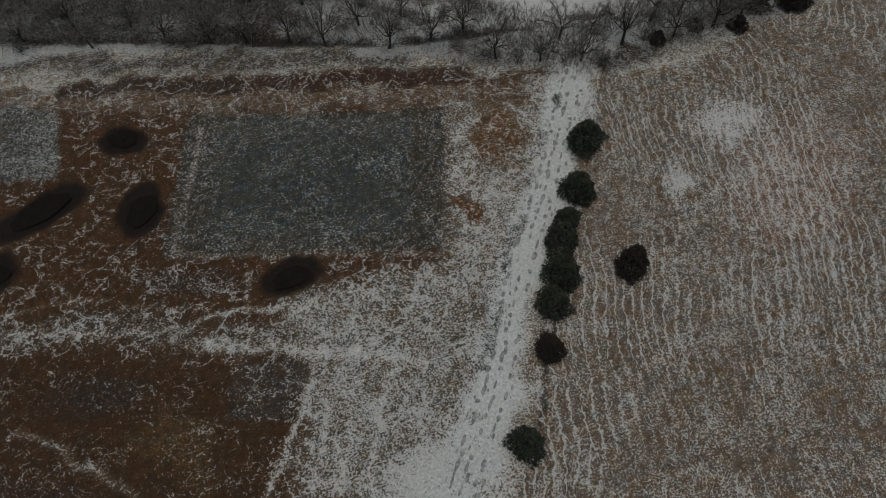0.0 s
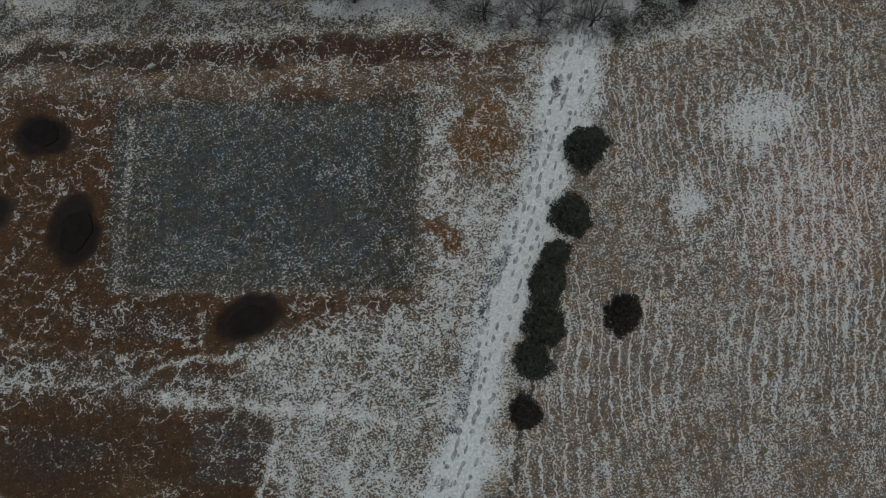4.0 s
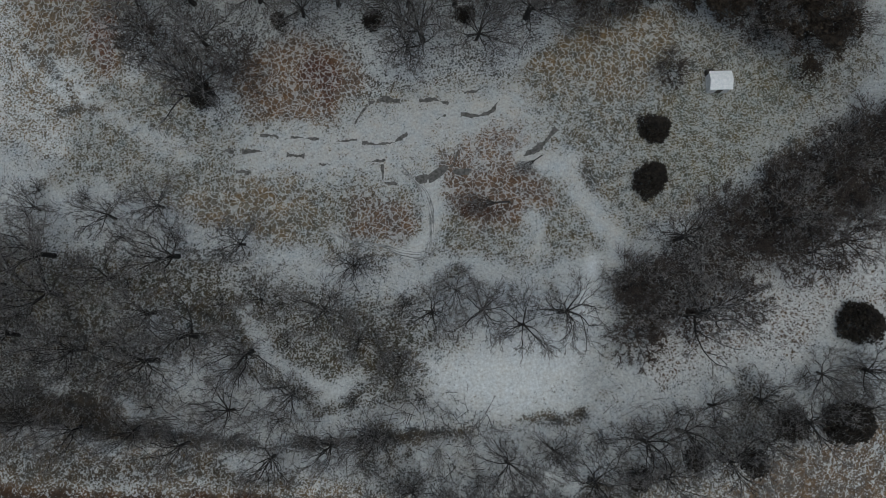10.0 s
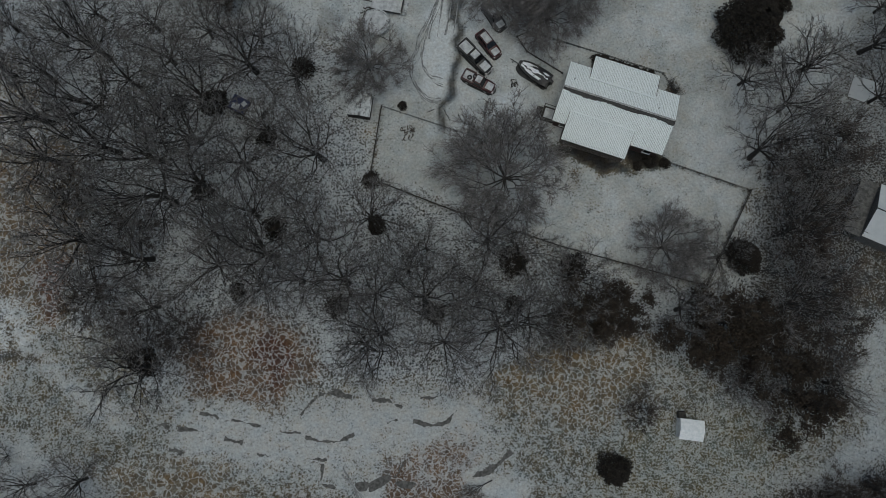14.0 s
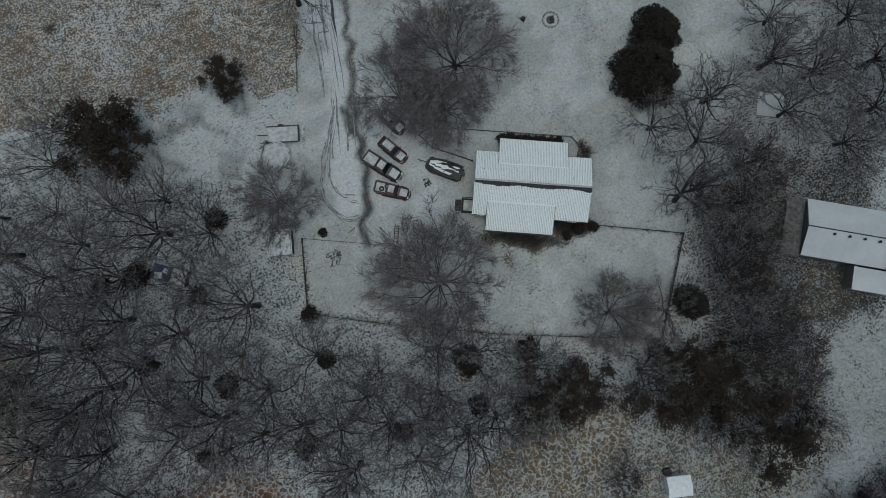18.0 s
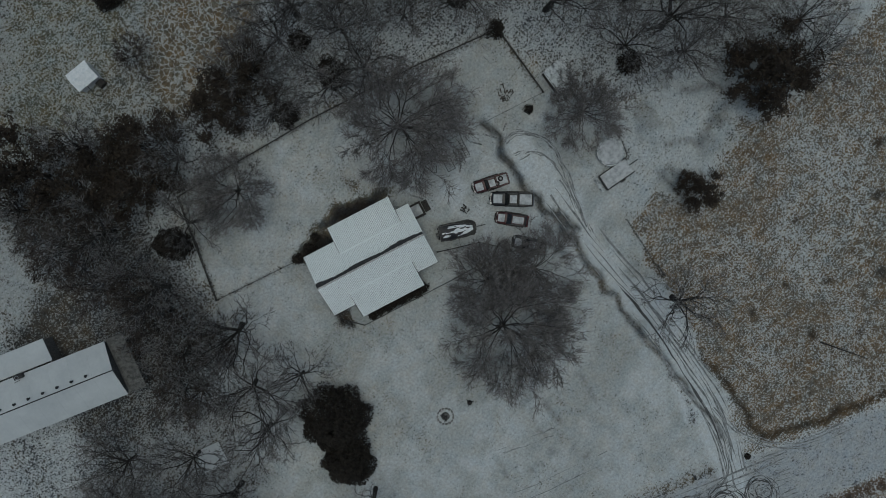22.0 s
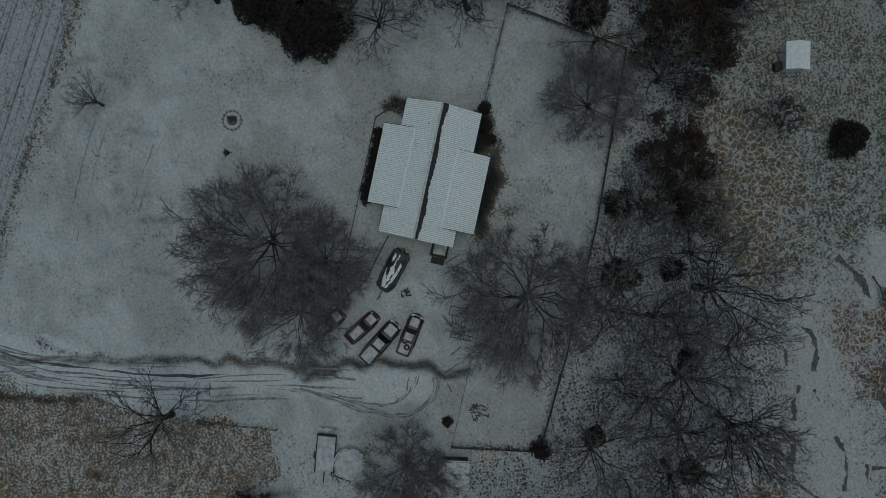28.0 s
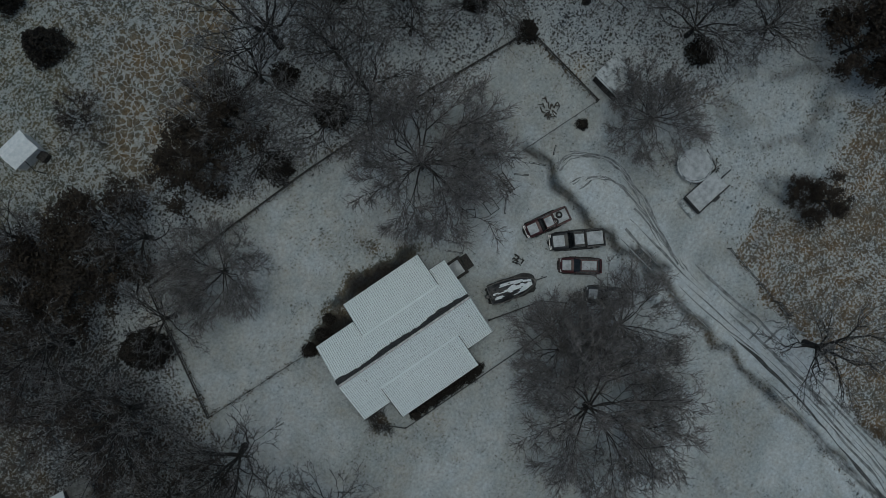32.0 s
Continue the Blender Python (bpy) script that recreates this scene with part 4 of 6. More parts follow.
    for i in range(3):
        block("step", DARK_TIMBER, h, -9.75 - 0.28 * i, -3.0, -0.1, 0.3, 1.6, 0.58 - 0.18 * i, bevel=0.01)
    for v in (-4.0, -2.0):
        for u in (-9.5, -7.8):
            block("stoop_post", DARK_TIMBER, h, u, v, 0.5, 0.1, 0.1, 1.1, bevel=0.01)
        block("stoop_rail", DARK_TIMBER, h, -8.65, v, 1.5, 1.8, 0.08, 0.08, bevel=0.01)
    for u, v in ((-6.8, 1.7), (5.4, 1.2)):
        part("vent_pipe", drum(bmesh.new(), u, v, ridge - fall * v + 0.2, 0.06, 0.5, seg=10), DARK_METAL, h)
    return h


build_house()

# ---- the barn ----
BARN_SNOW = mottled("barn_roof_snow", (0.42, 0.45, 0.47), (0.53, 0.56, 0.57), 0.35, 0.7, fine=2.5, spread=(0.25, 0.75))


def build_barn():
    b = empty("barn", pose(0, 0, 0, 0, 0, -27.0), "long white metal-roofed barn with a grey lean-to", "barn")
    u0, u1, ridge_v, half, eave, ridge = 37.5, 60.0, 0.8, 3.95, 3.2, 4.5
    for v in (ridge_v - half + 0.3, ridge_v + half - 0.3):
        block("wall", GALV, b, (u0 + u1) / 2, v, -0.2, u1 - u0 - 0.4, 0.2, eave + 0.1, bevel=0)
    for u in (u0 + 0.3, u1 - 0.3):
        block("wall", GALV, b, u, ridge_v, -0.2, 0.2, 2 * half - 0.8, eave + 0.1, bevel=0)
        add_mesh("gable", [(u - 0.1, ridge_v - half + 0.4, eave - 0.1), (u - 0.1, ridge_v + half - 0.4, eave - 0.1), (u - 0.1, ridge_v, ridge - 0.12), (u + 0.1, ridge_v - half + 0.4, eave - 0.1), (u + 0.1, ridge_v + half - 0.4, eave - 0.1), (u + 0.1, ridge_v, ridge - 0.12)],
                 [(0, 1, 2), (3, 5, 4), (0, 3, 4, 1), (1, 4, 5, 2), (2, 5, 3, 0)], GALV, b)
    for s in (-1, 1):
        n = 8
        for i in range(n):
            a, c = u0 + (u1 - u0) * i / n, u0 + (u1 - u0) * (i + 1) / n - 0.01
            top, low = ridge_v + s * 0.05, ridge_v + s * half
            v = [(a, top, ridge), (c, top, ridge), (c, low, eave), (a, low, eave)]
            add_mesh("roof_sheet", v + [(x, y, z - 0.08) for x, y, z in v], [(0, 1, 2, 3), (7, 6, 5, 4), (0, 4, 5, 1), (1, 5, 6, 2), (2, 6, 7, 3), (3, 7, 4, 0)], BARN_SNOW, b)
    block("ridge_cap", DARK_METAL, b, (u0 + u1) / 2, ridge_v, ridge - 0.01, u1 - u0, 0.16, 0.07)
    for i in range(8):
        u = 41.0 + 2.05 * i
        vent = part("roof_vent", drum(bmesh.new(), u, ridge_v - 0.6, ridge - 0.05, 0.12, 0.5, seg=12), DARK_METAL, b)
        part("vent_cap", drum(bmesh.new(), u, ridge_v - 0.6, ridge + 0.24, 0.2, 0.1, 0.05, seg=12), DARK_METAL, vent)
    lean = block("lean_to_roof", MUD, b, 36.2, ridge_v - 0.1, 2.75, 2.5, 2 * half + 0.1, 0.09, label="bare dark grey lean-to roof")
    for v in (-3.9, 0.1, 4.1):
        block("lean_to_post", TIMBER, b, 35.15, v, -0.2, 0.16, 0.16, 2.95, bevel=0.01)
    block("side_shed_roof", BARN_SNOW, b, 49.5, -4.95, 2.7, 8.8, 3.2, 0.1)
    block("side_shed_wall", GALV, b, 49.5, -6.25, -0.2, 8.4, 0.12, 2.9, bevel=0)
    for u in (45.4, 53.6):
        block("side_shed_wall", GALV, b, u, -4.68, -0.2, 0.12, 3.1, 2.9, bevel=0)
    return b


build_barn()
roof_ac = empty("roof_fan", pose(42.9, -25.2, 3.45, 0, 0, -27), "dark ventilator with a mast on the barn roof", "ventilator")
part("housing", box(bmesh.new(), 0, 0, -0.2, 1.2, 0.6, 0.65, bevel=0.06), DARK_METAL, roof_ac)
part("fan_ring", ring(bmesh.new(), 0.15, 0, 0.5, 0.24, 0.05), GALV, roof_ac, "pale round fan guard")
part("mast", drum(bmesh.new(), 0.2, 0.5, 0.5, 0.04, 1.4, seg=8), DARK_METAL, roof_ac)

# ---- sheds ----


def gable_shed(name, m, sx, sy, wall_h, rise, wall_mat, roof_mat, label, over=0.18):
    s = empty(name, m, label, "shed")
    for x, y, a, c in ((0, sy / 2, sx, 0.08), (0, -sy / 2, sx, 0.08), (sx / 2 - 0.04, 0, 0.08, sy - 0.08), (-sx / 2 + 0.04, 0, 0.08, sy - 0.08)):
        block("wall", wall_mat, s, x, y, -0.15, a, c, wall_h + 0.15, bevel=0)
    hx, hy = sx / 2 + over, sy / 2 + over
    for k in (-1, 1):
        v = [(-hx, 0, wall_h + rise), (hx, 0, wall_h + rise), (hx, k * hy, wall_h - 0.04), (-hx, k * hy, wall_h - 0.04)]
        add_mesh("roof", v + [(x, y, z - 0.06) for x, y, z in v], [(0, 1, 2, 3), (7, 6, 5, 4), (0, 4, 5, 1), (1, 5, 6, 2), (2, 6, 7, 3), (3, 7, 4, 0)], roof_mat, s)
    for k in (-1, 1):
        x = k * (sx / 2 - 0.04)
        add_mesh("gable", [(x - 0.04, -sy / 2, wall_h - 0.02), (x - 0.04, sy / 2, wall_h - 0.02), (x - 0.04, 0, wall_h + rise - 0.08), (x + 0.04, -sy / 2, wall_h - 0.02), (x + 0.04, sy / 2, wall_h - 0.02), (x + 0.04, 0, wall_h + rise - 0.08)],
                 [(0, 1, 2), (3, 5, 4), (0, 3, 4, 1), (1, 4, 5, 2), (2, 5, 3, 0)], wall_mat, s)
    d = part("door", box(bmesh.new(), 0, -sy / 2 - 0.05, 0.02, 0.85, 0.05, min(1.9, wall_h - 0.1), bevel=0.01), TIMBER, s)
    part("door_handle", drum(bmesh.new(), 0.3, -sy / 2 - 0.1, 1.0, 0.02, 0.06, axis="y", seg=8), DARK_METAL, d)
    return s


gable_shed("garden_shed", pose(-35.9, 2.9, 0, 0, 0, 79), 3.3, 3.1, 2.0, 0.35, DARK_TIMBER, THIN_SNOW, "small dark timber shed with a frosted roof beside the fence")
white = gable_shed("well_house", pose(6.7, -44.6, 0, 0, 0, -10), 2.9, 2.4, 2.0, 0.4, WHITE_PAINT, SNOW, "small white shed with a snow-covered roof in the meadow")
block("side_rack", DARK_TIMBER, white, -1.0, 1.7, 0, 1.0, 0.9, 0.8, 10, label="dark clutter rack against the wall")
block("pole", DARK_METAL, white, 0.2, 3.0, 0, 0.08, 0.08, 2.4)
part("crossbar", box(bmesh.new(), 0.2, 2.3, 2.2, 0.08, 1.5, 0.08), DARK_METAL, white)

# ---- vehicles ----


def loft(sections):
    """A body through rings of equal length."""
    bm = bmesh.new()
    rings = [[bm.verts.new(p) for p in s] for s in sections]
    n = len(rings[0])
    for a, b in zip(rings, rings[1:]):
        for k in range(n):
            bm.faces.new((a[k], a[(k + 1) % n], b[(k + 1) % n], b[k]))
    bm.faces.new(rings[0][::-1])
    bm.faces.new(rings[-1])
    return bm


def body_ring(x, w, low, top):
    half = [(w * 0.86, low), (w * 0.97, low + 0.1), (w, (low + top) / 2), (w * 0.97, top - 0.1), (w * 0.86, top), (w * 0.4, top + 0.025)]
    return [(x, y, z) for y, z in half] + [(x, -y, z) for y, z in reversed(half)]


def pane_between(name, parent, a, b, c, d, out, mat=None):
    """A thin pane on the four corners, pushed out along a direction."""
    o = Vector(out) * 0.018
    front = [Vector(p) + o for p in (a, b, c, d)]
    back = [p - o * 1.6 for p in front]
    return add_mesh(name, [tuple(p) for p in front + back], [(0, 1, 2, 3), (7, 6, 5, 4), (0, 4, 5, 1), (1, 5, 6, 2), (2, 6, 7, 3), (3, 7, 4, 0)], mat or GLASS, parent)


def wheel(parent, x, y, r=0.33):
    t = part("tyre", drum(bmesh.new(), x, y, r, r, 0.22, seg=18, axis="y"), RUBBER, parent)
    part("rim", drum(bmesh.new(), x, y * 1.02, r, r * 0.6, 0.23, seg=14, axis="y"), GALV, t)


def bare_shade_patch(m, half_x, half_y):
    """Ground the snow has not reached, darkened with contact shade, round and under a parked thing."""
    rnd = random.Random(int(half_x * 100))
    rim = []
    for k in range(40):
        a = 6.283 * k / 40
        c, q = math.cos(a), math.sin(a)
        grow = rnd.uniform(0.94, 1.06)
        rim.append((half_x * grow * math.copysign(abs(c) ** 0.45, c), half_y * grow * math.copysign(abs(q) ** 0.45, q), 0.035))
    ob = add_mesh("bare_ground", rim, [tuple(range(40))], SHADED_EARTH)
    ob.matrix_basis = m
    tagged(ob, "bare ground under a parked vehicle, darkened for its contact shade", "bare ground", kind="structure")


def vehicle(name, m, length, width, paint, label, category, style):
    """style: 'sedan', 'wagon' or 'pickup'. The front is at +x."""
    v = empty(name, m, label, category, "parked vehicles")
    L, w = length / 2, width / 2
    tall = style == "pickup"
    lift = 0.18 if tall else 0.0
    deck = 1.02 if tall else 0.90
    low = 0.22 + lift
    st = [(L, 0.74, low + 0.16, deck - 0.24), (L - 0.22, 0.92, low, deck - 0.12), (L * 0.5, 1.0, low, deck - 0.02), (0, 1.0, low, deck), (-L * 0.55, 1.0, low, deck), (-L + 0.2, 0.95, low, deck - 0.03), (-L, 0.82, low + 0.14, deck - 0.1)]
    part("body", loft([body_ring(x, w * k, a, b) for x, k, a, b in st]), paint, v, smooth=True)
    base, top = deck - 0.02, deck + (0.62 if tall else 0.5)
    if style == "pickup":
        f0, f1, r1, r0 = L * 0.36, L * 0.18, -L * 0.20, -L * 0.26
    elif style == "wagon":
        f0, f1, r1, r0 = L * 0.36, L * 0.08, -L * 0.72, -L * 0.88
    else:
        f0, f1, r1, r0 = L * 0.38, L * 0.10, -L * 0.46, -L * 0.76
    wb, wt = w * 0.90, w * 0.74
    core = [(f0, wb, base), (f0, -wb, base), (r0, -wb, base), (r0, wb, base), (f1, wt, top), (f1, -wt, top), (r1, -wt, top), (r1, wt, top)]
    add_mesh("cabin", core, [(0, 1, 5, 4), (1, 2, 6, 5), (2, 3, 7, 6), (3, 0, 4, 7), (4, 5, 6, 7), (3, 2, 1, 0)], paint, v)

    def at(i, j, k):
        return tuple(Vector(core[i]).lerp(Vector(core[j]), k))

    def panel(nm, i, j, a, b, out, k0=0.1, k1=0.9, s0=0.06, s1=0.94):
        lo, hi = Vector(core[i]).lerp(Vector(core[a]), k0), Vector(core[i]).lerp(Vector(core[a]), k1)
        lo2, hi2 = Vector(core[j]).lerp(Vector(core[b]), k0), Vector(core[j]).lerp(Vector(core[b]), k1)
        pane_between(nm, v, lo.lerp(lo2, s0), lo.lerp(lo2, s1), hi.lerp(hi2, s1), hi.lerp(hi2, s0), out)

    panel("windscreen", 0, 1, 4, 5, (0.7, 0, 0.7), 0.02, 0.98, 0.03, 0.97)
    panel("rear_window", 2, 3, 6, 7, (-0.8, 0, 0.5))
    for s, (i, j, a, b) in ((-1, (1, 2, 5, 6)), (1, (3, 0, 7, 4))):
        panel("side_window", i, j, a, b, (0, s, 0.3), 0.14, 0.9, 0.08, 0.48)
        panel("side_window", i, j, a, b, (0, s, 0.3), 0.14, 0.9, 0.52, 0.92)
    block("roof_snow", CAR_SNOW, v, (f1 + r1) / 2, 0, top - 0.01, (f1 - r1) * 0.88, wt * 1.5, 0.09, bevel=0.044, label="thin snow on the roof")
    block("bonnet_snow", CAR_SNOW, v, (f0 + L) / 2 + 0.05, 0, deck - 0.04, (L - f0) * 0.66, w * 1.22, 0.10, bevel=0.048, label="thin snow on the bonnet")
    if style == "sedan":
        block("boot_snow", CAR_SNOW, v, (r0 - L) / 2 - 0.02, 0, deck - 0.01, (L + r0) * 0.6, w * 1.15, 0.09, bevel=0.04)
    if style == "pickup":
        x0, x1 = -L + 0.12, r0 - 0.10
        for s in (-1, 1):
            block("bed_side", paint, v, (x0 + x1) / 2, s * w * 0.90, deck - 0.05, x1 - x0, 0.16, 0.34, bevel=0.03)
        block("tailgate", paint, v, x0, 0, deck - 0.05, 0.10, w * 1.72, 0.33, bevel=0.03)
        block("bed_front", paint, v, x1, 0, deck - 0.05, 0.08, w * 1.72, 0.32, bevel=0.02)
        block("bed_snow", CAR_SNOW, v, (x0 + x1) / 2, 0, deck - 0.02, (x1 - x0) * 0.88, w * 1.44, 0.10, bevel=0.03)
    for s in (-1, 1):
        for x in (L * 0.60, -L * 0.60):
            wheel(v, x, s * (w - 0.08), 0.40 if tall else 0.32)
        part("headlamp", box(bmesh.new(), L - 0.09, s * w * 0.62, deck - 0.34, 0.14, 0.34, 0.16, bevel=0.03), LAMP_CLEAR, v)
        part("tail_lamp", box(bmesh.new(), -L + 0.06, s * w * 0.74, deck - 0.32, 0.12, 0.16, 0.24, bevel=0.03), LAMP_RED, v)
        part("mirror", box(bmesh.new(), f0 - 0.12, s * (w + 0.06), deck, 0.12, 0.16, 0.14, bevel=0.03), BLACK_PAINT, v)
    part("front_bumper", box(bmesh.new(), L + 0.02, 0, low, 0.16, w * 1.7, 0.22, bevel=0.05), CHROME if tall else paint, v)
    part("rear_bumper", box(bmesh.new(), -L - 0.02, 0, low, 0.16, w * 1.75, 0.22, bevel=0.05), CHROME if tall else paint, v)
    part("grille", box(bmesh.new(), L + 0.01, 0, low + 0.24, 0.05, w * 0.9, 0.18, bevel=0.02), BLACK_PAINT, v)
    bare_shade_patch(m, L + 0.16, w + 0.12)
    return v


vehicle("pickup_truck", pose(-19.1, 9.3, 0.02, 0, 0, -50), 5.9, 1.98, BLACK_PAINT, "dark crew-cab pickup truck with snow on its bonnet and bed", "truck", "pickup")
vehicle("hatchback_car", pose(-17.0, 11.2, 0.02, 0, 0, -57), 4.5, 1.74, RED_PAINT, "dark red hatchback car under thin snow", "car", "wagon")
vehicle("sedan_car", pose(-16.0, 15.4, 0.02, 0, 0, -60), 4.7, 1.78, GREY_PAINT, "grey sedan car parked under a bare tree", "car", "sedan")
small = vehicle("small_pickup", pose(-18.8, 5.6, 0.02, 0, 0, -31), 5.0, 1.74, RED_PAINT, "small red pickup truck with loose tyres in its bed", "truck", "pickup")
for i, (x, y) in enumerate(((-0.72, 0.28), (-1.38, -0.22))):
    t = empty("spare_tyre", pose(-18.8, 5.6, 1.18, 0, 0, -31) @ pose(x, y, 0), "worn black tyre lying in the truck bed", "tyre", "loose tyres")
    part("tread", ring(bmesh.new(), 0, 0, 0.02, 0.27, 0.11, 20, 8), RUBBER, t)
    part("rim", drum(bmesh.new(), 0, 0, -0.01, 0.14, 0.06, seg=14), GALV, t)


def build_boat():
    b = empty("motor_boat", pose(-10.7, 6.4, 0.0, 0, 0, 143), "motor boat under a torn dark cover streaked with snow", "boat")
    st = [(-2.5, 1.0), (-1.5, 1.08), (0, 1.05), (1.2, 0.86), (2.1, 0.52), (2.7, 0.10)]

    def hull_ring(x, w):
        k = max(0, x) / 2.7
        return [(x, w, 1.25 + 0.2 * k), (x, w * 0.92, 0.85), (x, w * 0.55, 0.58 + 0.2 * k), (x, 0, 0.48 + 0.35 * k), (x, -w * 0.55, 0.58 + 0.2 * k), (x, -w * 0.92, 0.85), (x, -w, 1.25 + 0.2 * k)]

    part("hull", loft([hull_ring(x, w) for x, w in st]), GREY_PAINT, b, smooth=False)
    rnd = random.Random(3)
    verts, n = [], 21
    for i in range(61):
        x = -2.45 + 5.0 * i / 60
        w = np.interp(x, [a for a, _ in st], [c for _, c in st])
        for k in range(n):
            y = w * (-0.97 + 1.94 * k / (n - 1))
            verts.append((x, y, 1.28 + 0.2 * max(0, x) / 2.7 + (0.42 * (1 - (y / max(w, 0.1)) ** 2) * (0.5 + 0.5 * math.cos((x + 0.4) * 0.9)) + rnd.uniform(-0.02, 0.02)) * (w > 0.3)))
    faces, ix = [], []
    for i in range(60):
        for k in range(n - 1):
            faces.append((i * n + k, (i + 1) * n + k, (i + 1) * n + k + 1, i * n + k + 1))
            u, q = np.array([i * 0.083]), np.array([k * 0.1])
            patch = value_noise(u * 0.45 + q * 0.35, q * 2.6 - u * 0.25, 0.5, 15)[0] * 0.7 + value_noise(u * 0.8, q * 3.0, 0.35, 16)[0] * 0.3
            ix.append(1 if patch > 0.45 and 3 <= k <= 17 and 3 < i < 56 else 0)
    add_mesh("cover", verts, faces, [BLACK_PAINT, SNOW], b, "dark tarpaulin with snow in its folds", ix)
    part("gunwale", loft([[(x, s * w + dy, 1.25 + 0.2 * max(0, x) / 2.7 + dz) for dy, dz in ((-0.05, -0.04), (0.05, -0.04), (0.05, 0.05), (-0.05, 0.05))] for s in (1,) for x, w in st]), BLACK_PAINT, b)
    part("gunwale", loft([[(x, -w + dy, 1.25 + 0.2 * max(0, x) / 2.7 + dz) for dy, dz in ((-0.05, -0.04), (0.05, -0.04), (0.05, 0.05), (-0.05, 0.05))] for x, w in st]), BLACK_PAINT, b)
    part("outboard_motor", box(bmesh.new(), -2.75, 0, 0.75, 0.5, 0.42, 0.85, bevel=0.1), BLACK_PAINT, b)
    return b


build_boat()
bare_shade_patch(pose(-10.7, 6.4, 0, 0, 0, 143), 2.75, 1.2)
bt = empty("boat_trailer", pose(-10.7, 6.4, 0, 0, 0, 143), "dark steel boat trailer on two wheels", "trailer")
for s in (-1, 1):
    block("frame_rail", DARK_METAL, bt, -0.2, s * 0.55, 0.40, 4.8, 0.09, 0.1, bevel=0.01)
    wheel(bt, -0.8, s * 1.12, 0.30)
    block("mudguard", DARK_METAL, bt, -0.8, s * 1.12, 0.62, 0.8, 0.26, 0.05, bevel=0.02)
block("tongue", DARK_METAL, bt, 3.0, 0, 0.40, 2.2, 0.1, 0.1, bevel=0.01)
block("axle", DARK_METAL, bt, -0.8, 0, 0.30, 0.09, 2.2, 0.09, bevel=0.01)
part("jack", drum(bmesh.new(), 3.6, 0.15, 0.35, 0.05, 0.7, seg=10), DARK_METAL, bt)

# ---- trampoline, trailer and yard clutter ----


def build_trampoline():
    t = empty("trampoline", pose(-33.1, 15.3, 0), "round trampoline covered with snow", "trampoline")
    part("mat", drum(bmesh.new(), 0, 0, 0.80, 1.72, 0.05, seg=36), CAR_SNOW, t, "snow-covered jumping mat")
    part("pad", ring(bmesh.new(), 0, 0, 0.82, 1.86, 0.09, 40, 6, 0.3), THIN_SNOW, t)
    part("rim", ring(bmesh.new(), 0, 0, 0.74, 1.95, 0.04, 40, 6), GALV, t)
    for i in range(6):
        a = 2 * math.pi * i / 6
        part("leg", drum(bmesh.new(), 1.9 * math.cos(a), 1.9 * math.sin(a), 0.37, 0.03, 0.76, seg=8), GALV, t)


build_trampoline()
fl = empty("flatbed_trailer", pose(-31.4, 18.0, 0, 0, 0, -14), "flatbed trailer with a snow-covered deck", "trailer")
block("deck", CAR_SNOW, fl, 0, 0, 0.52, 4.4, 2.2, 0.08)
for s in (-1, 1):
    block("side_rail", DARK_METAL, fl, -0.1, s * 1.15, 0.50, 4.6, 0.10, 0.30, bevel=0.01)
    wheel(fl, -0.3, s * 1.32, 0.32)
    block("mudguard", DARK_METAL, fl, -0.3, s * 1.32, 0.66, 0.85, 0.26, 0.05, bevel=0.02)
block("tailgate", DARK_METAL, fl, 2.3, 0, 0.50, 0.10, 2.3, 0.85, bevel=0.02)
block("ramp", THIN_SNOW, fl, 2.75, 0, 0.30, 0.62, 2.2, 0.08, bevel=0.02)
block("tongue", DARK_METAL, fl, -2.9, 0, 0.46, 1.6, 0.12, 0.12, bevel=0.01)


def beams(name, spots, label, category="timber", mat=None):
    """Long squared timbers lying about: each x, y, length, turn, height."""
    for x, y, length, turn, z in spots:
        b = empty(name, pose(x, y, z, 0, 0, turn), label, category, "loose timbers")
        part("beam", box(bmesh.new(), 0, 0, 0, length, 0.16, 0.16, bevel=0.02), mat or DARK_TIMBER, b)
        part("snow_cap", box(bmesh.new(), 0, 0.01, 0.15, length * 0.9, 0.07, 0.03, bevel=0.01), THIN_SNOW, b)


beams("timber_beam", [(-34.2, 17.6, 2.6, 25, 0), (-32.6, 17.2, 2.4, -35, 0.16), (-32.2, 16.8, 2.0, -50, 0.3), (-33.6, 17.9, 1.8, 5, 0.1), (-35.0, 16.6, 2.2, 62, 0), (-33.4, 17.3, 3.2, -18, 0.16), (-32.4, 13.3, 2.8, -30, 0), (-41.5, -6.6, 3.2, 51, 0), (-45.0, -6.9, 5.4, -19, 0), (-45.9, 11.0, 2.9, 53, 0), (-49.0, 11.2, 5.3, -29, 0)], "dark squared timber lying in the snow")


def frame_table(x, y, turn, sx, sy, h, label):
    t = empty("work_frame", pose(x, y, 0, 0, 0, turn), label, "frame", "yard frames")
    for a in (-1, 1):
        for b in (-1, 1):
            block("leg", DARK_TIMBER, t, a * sx / 2, b * sy / 2, -0.05, 0.08, 0.08, h, bevel=0.01)
        block("rail", DARK_TIMBER, t, 0, a * sy / 2, h - 0.06, sx + 0.1, 0.08, 0.09, bevel=0.01)
        block("rail", DARK_TIMBER, t, a * sx / 2, 0, h - 0.06, 0.08, sy, 0.09, bevel=0.01)


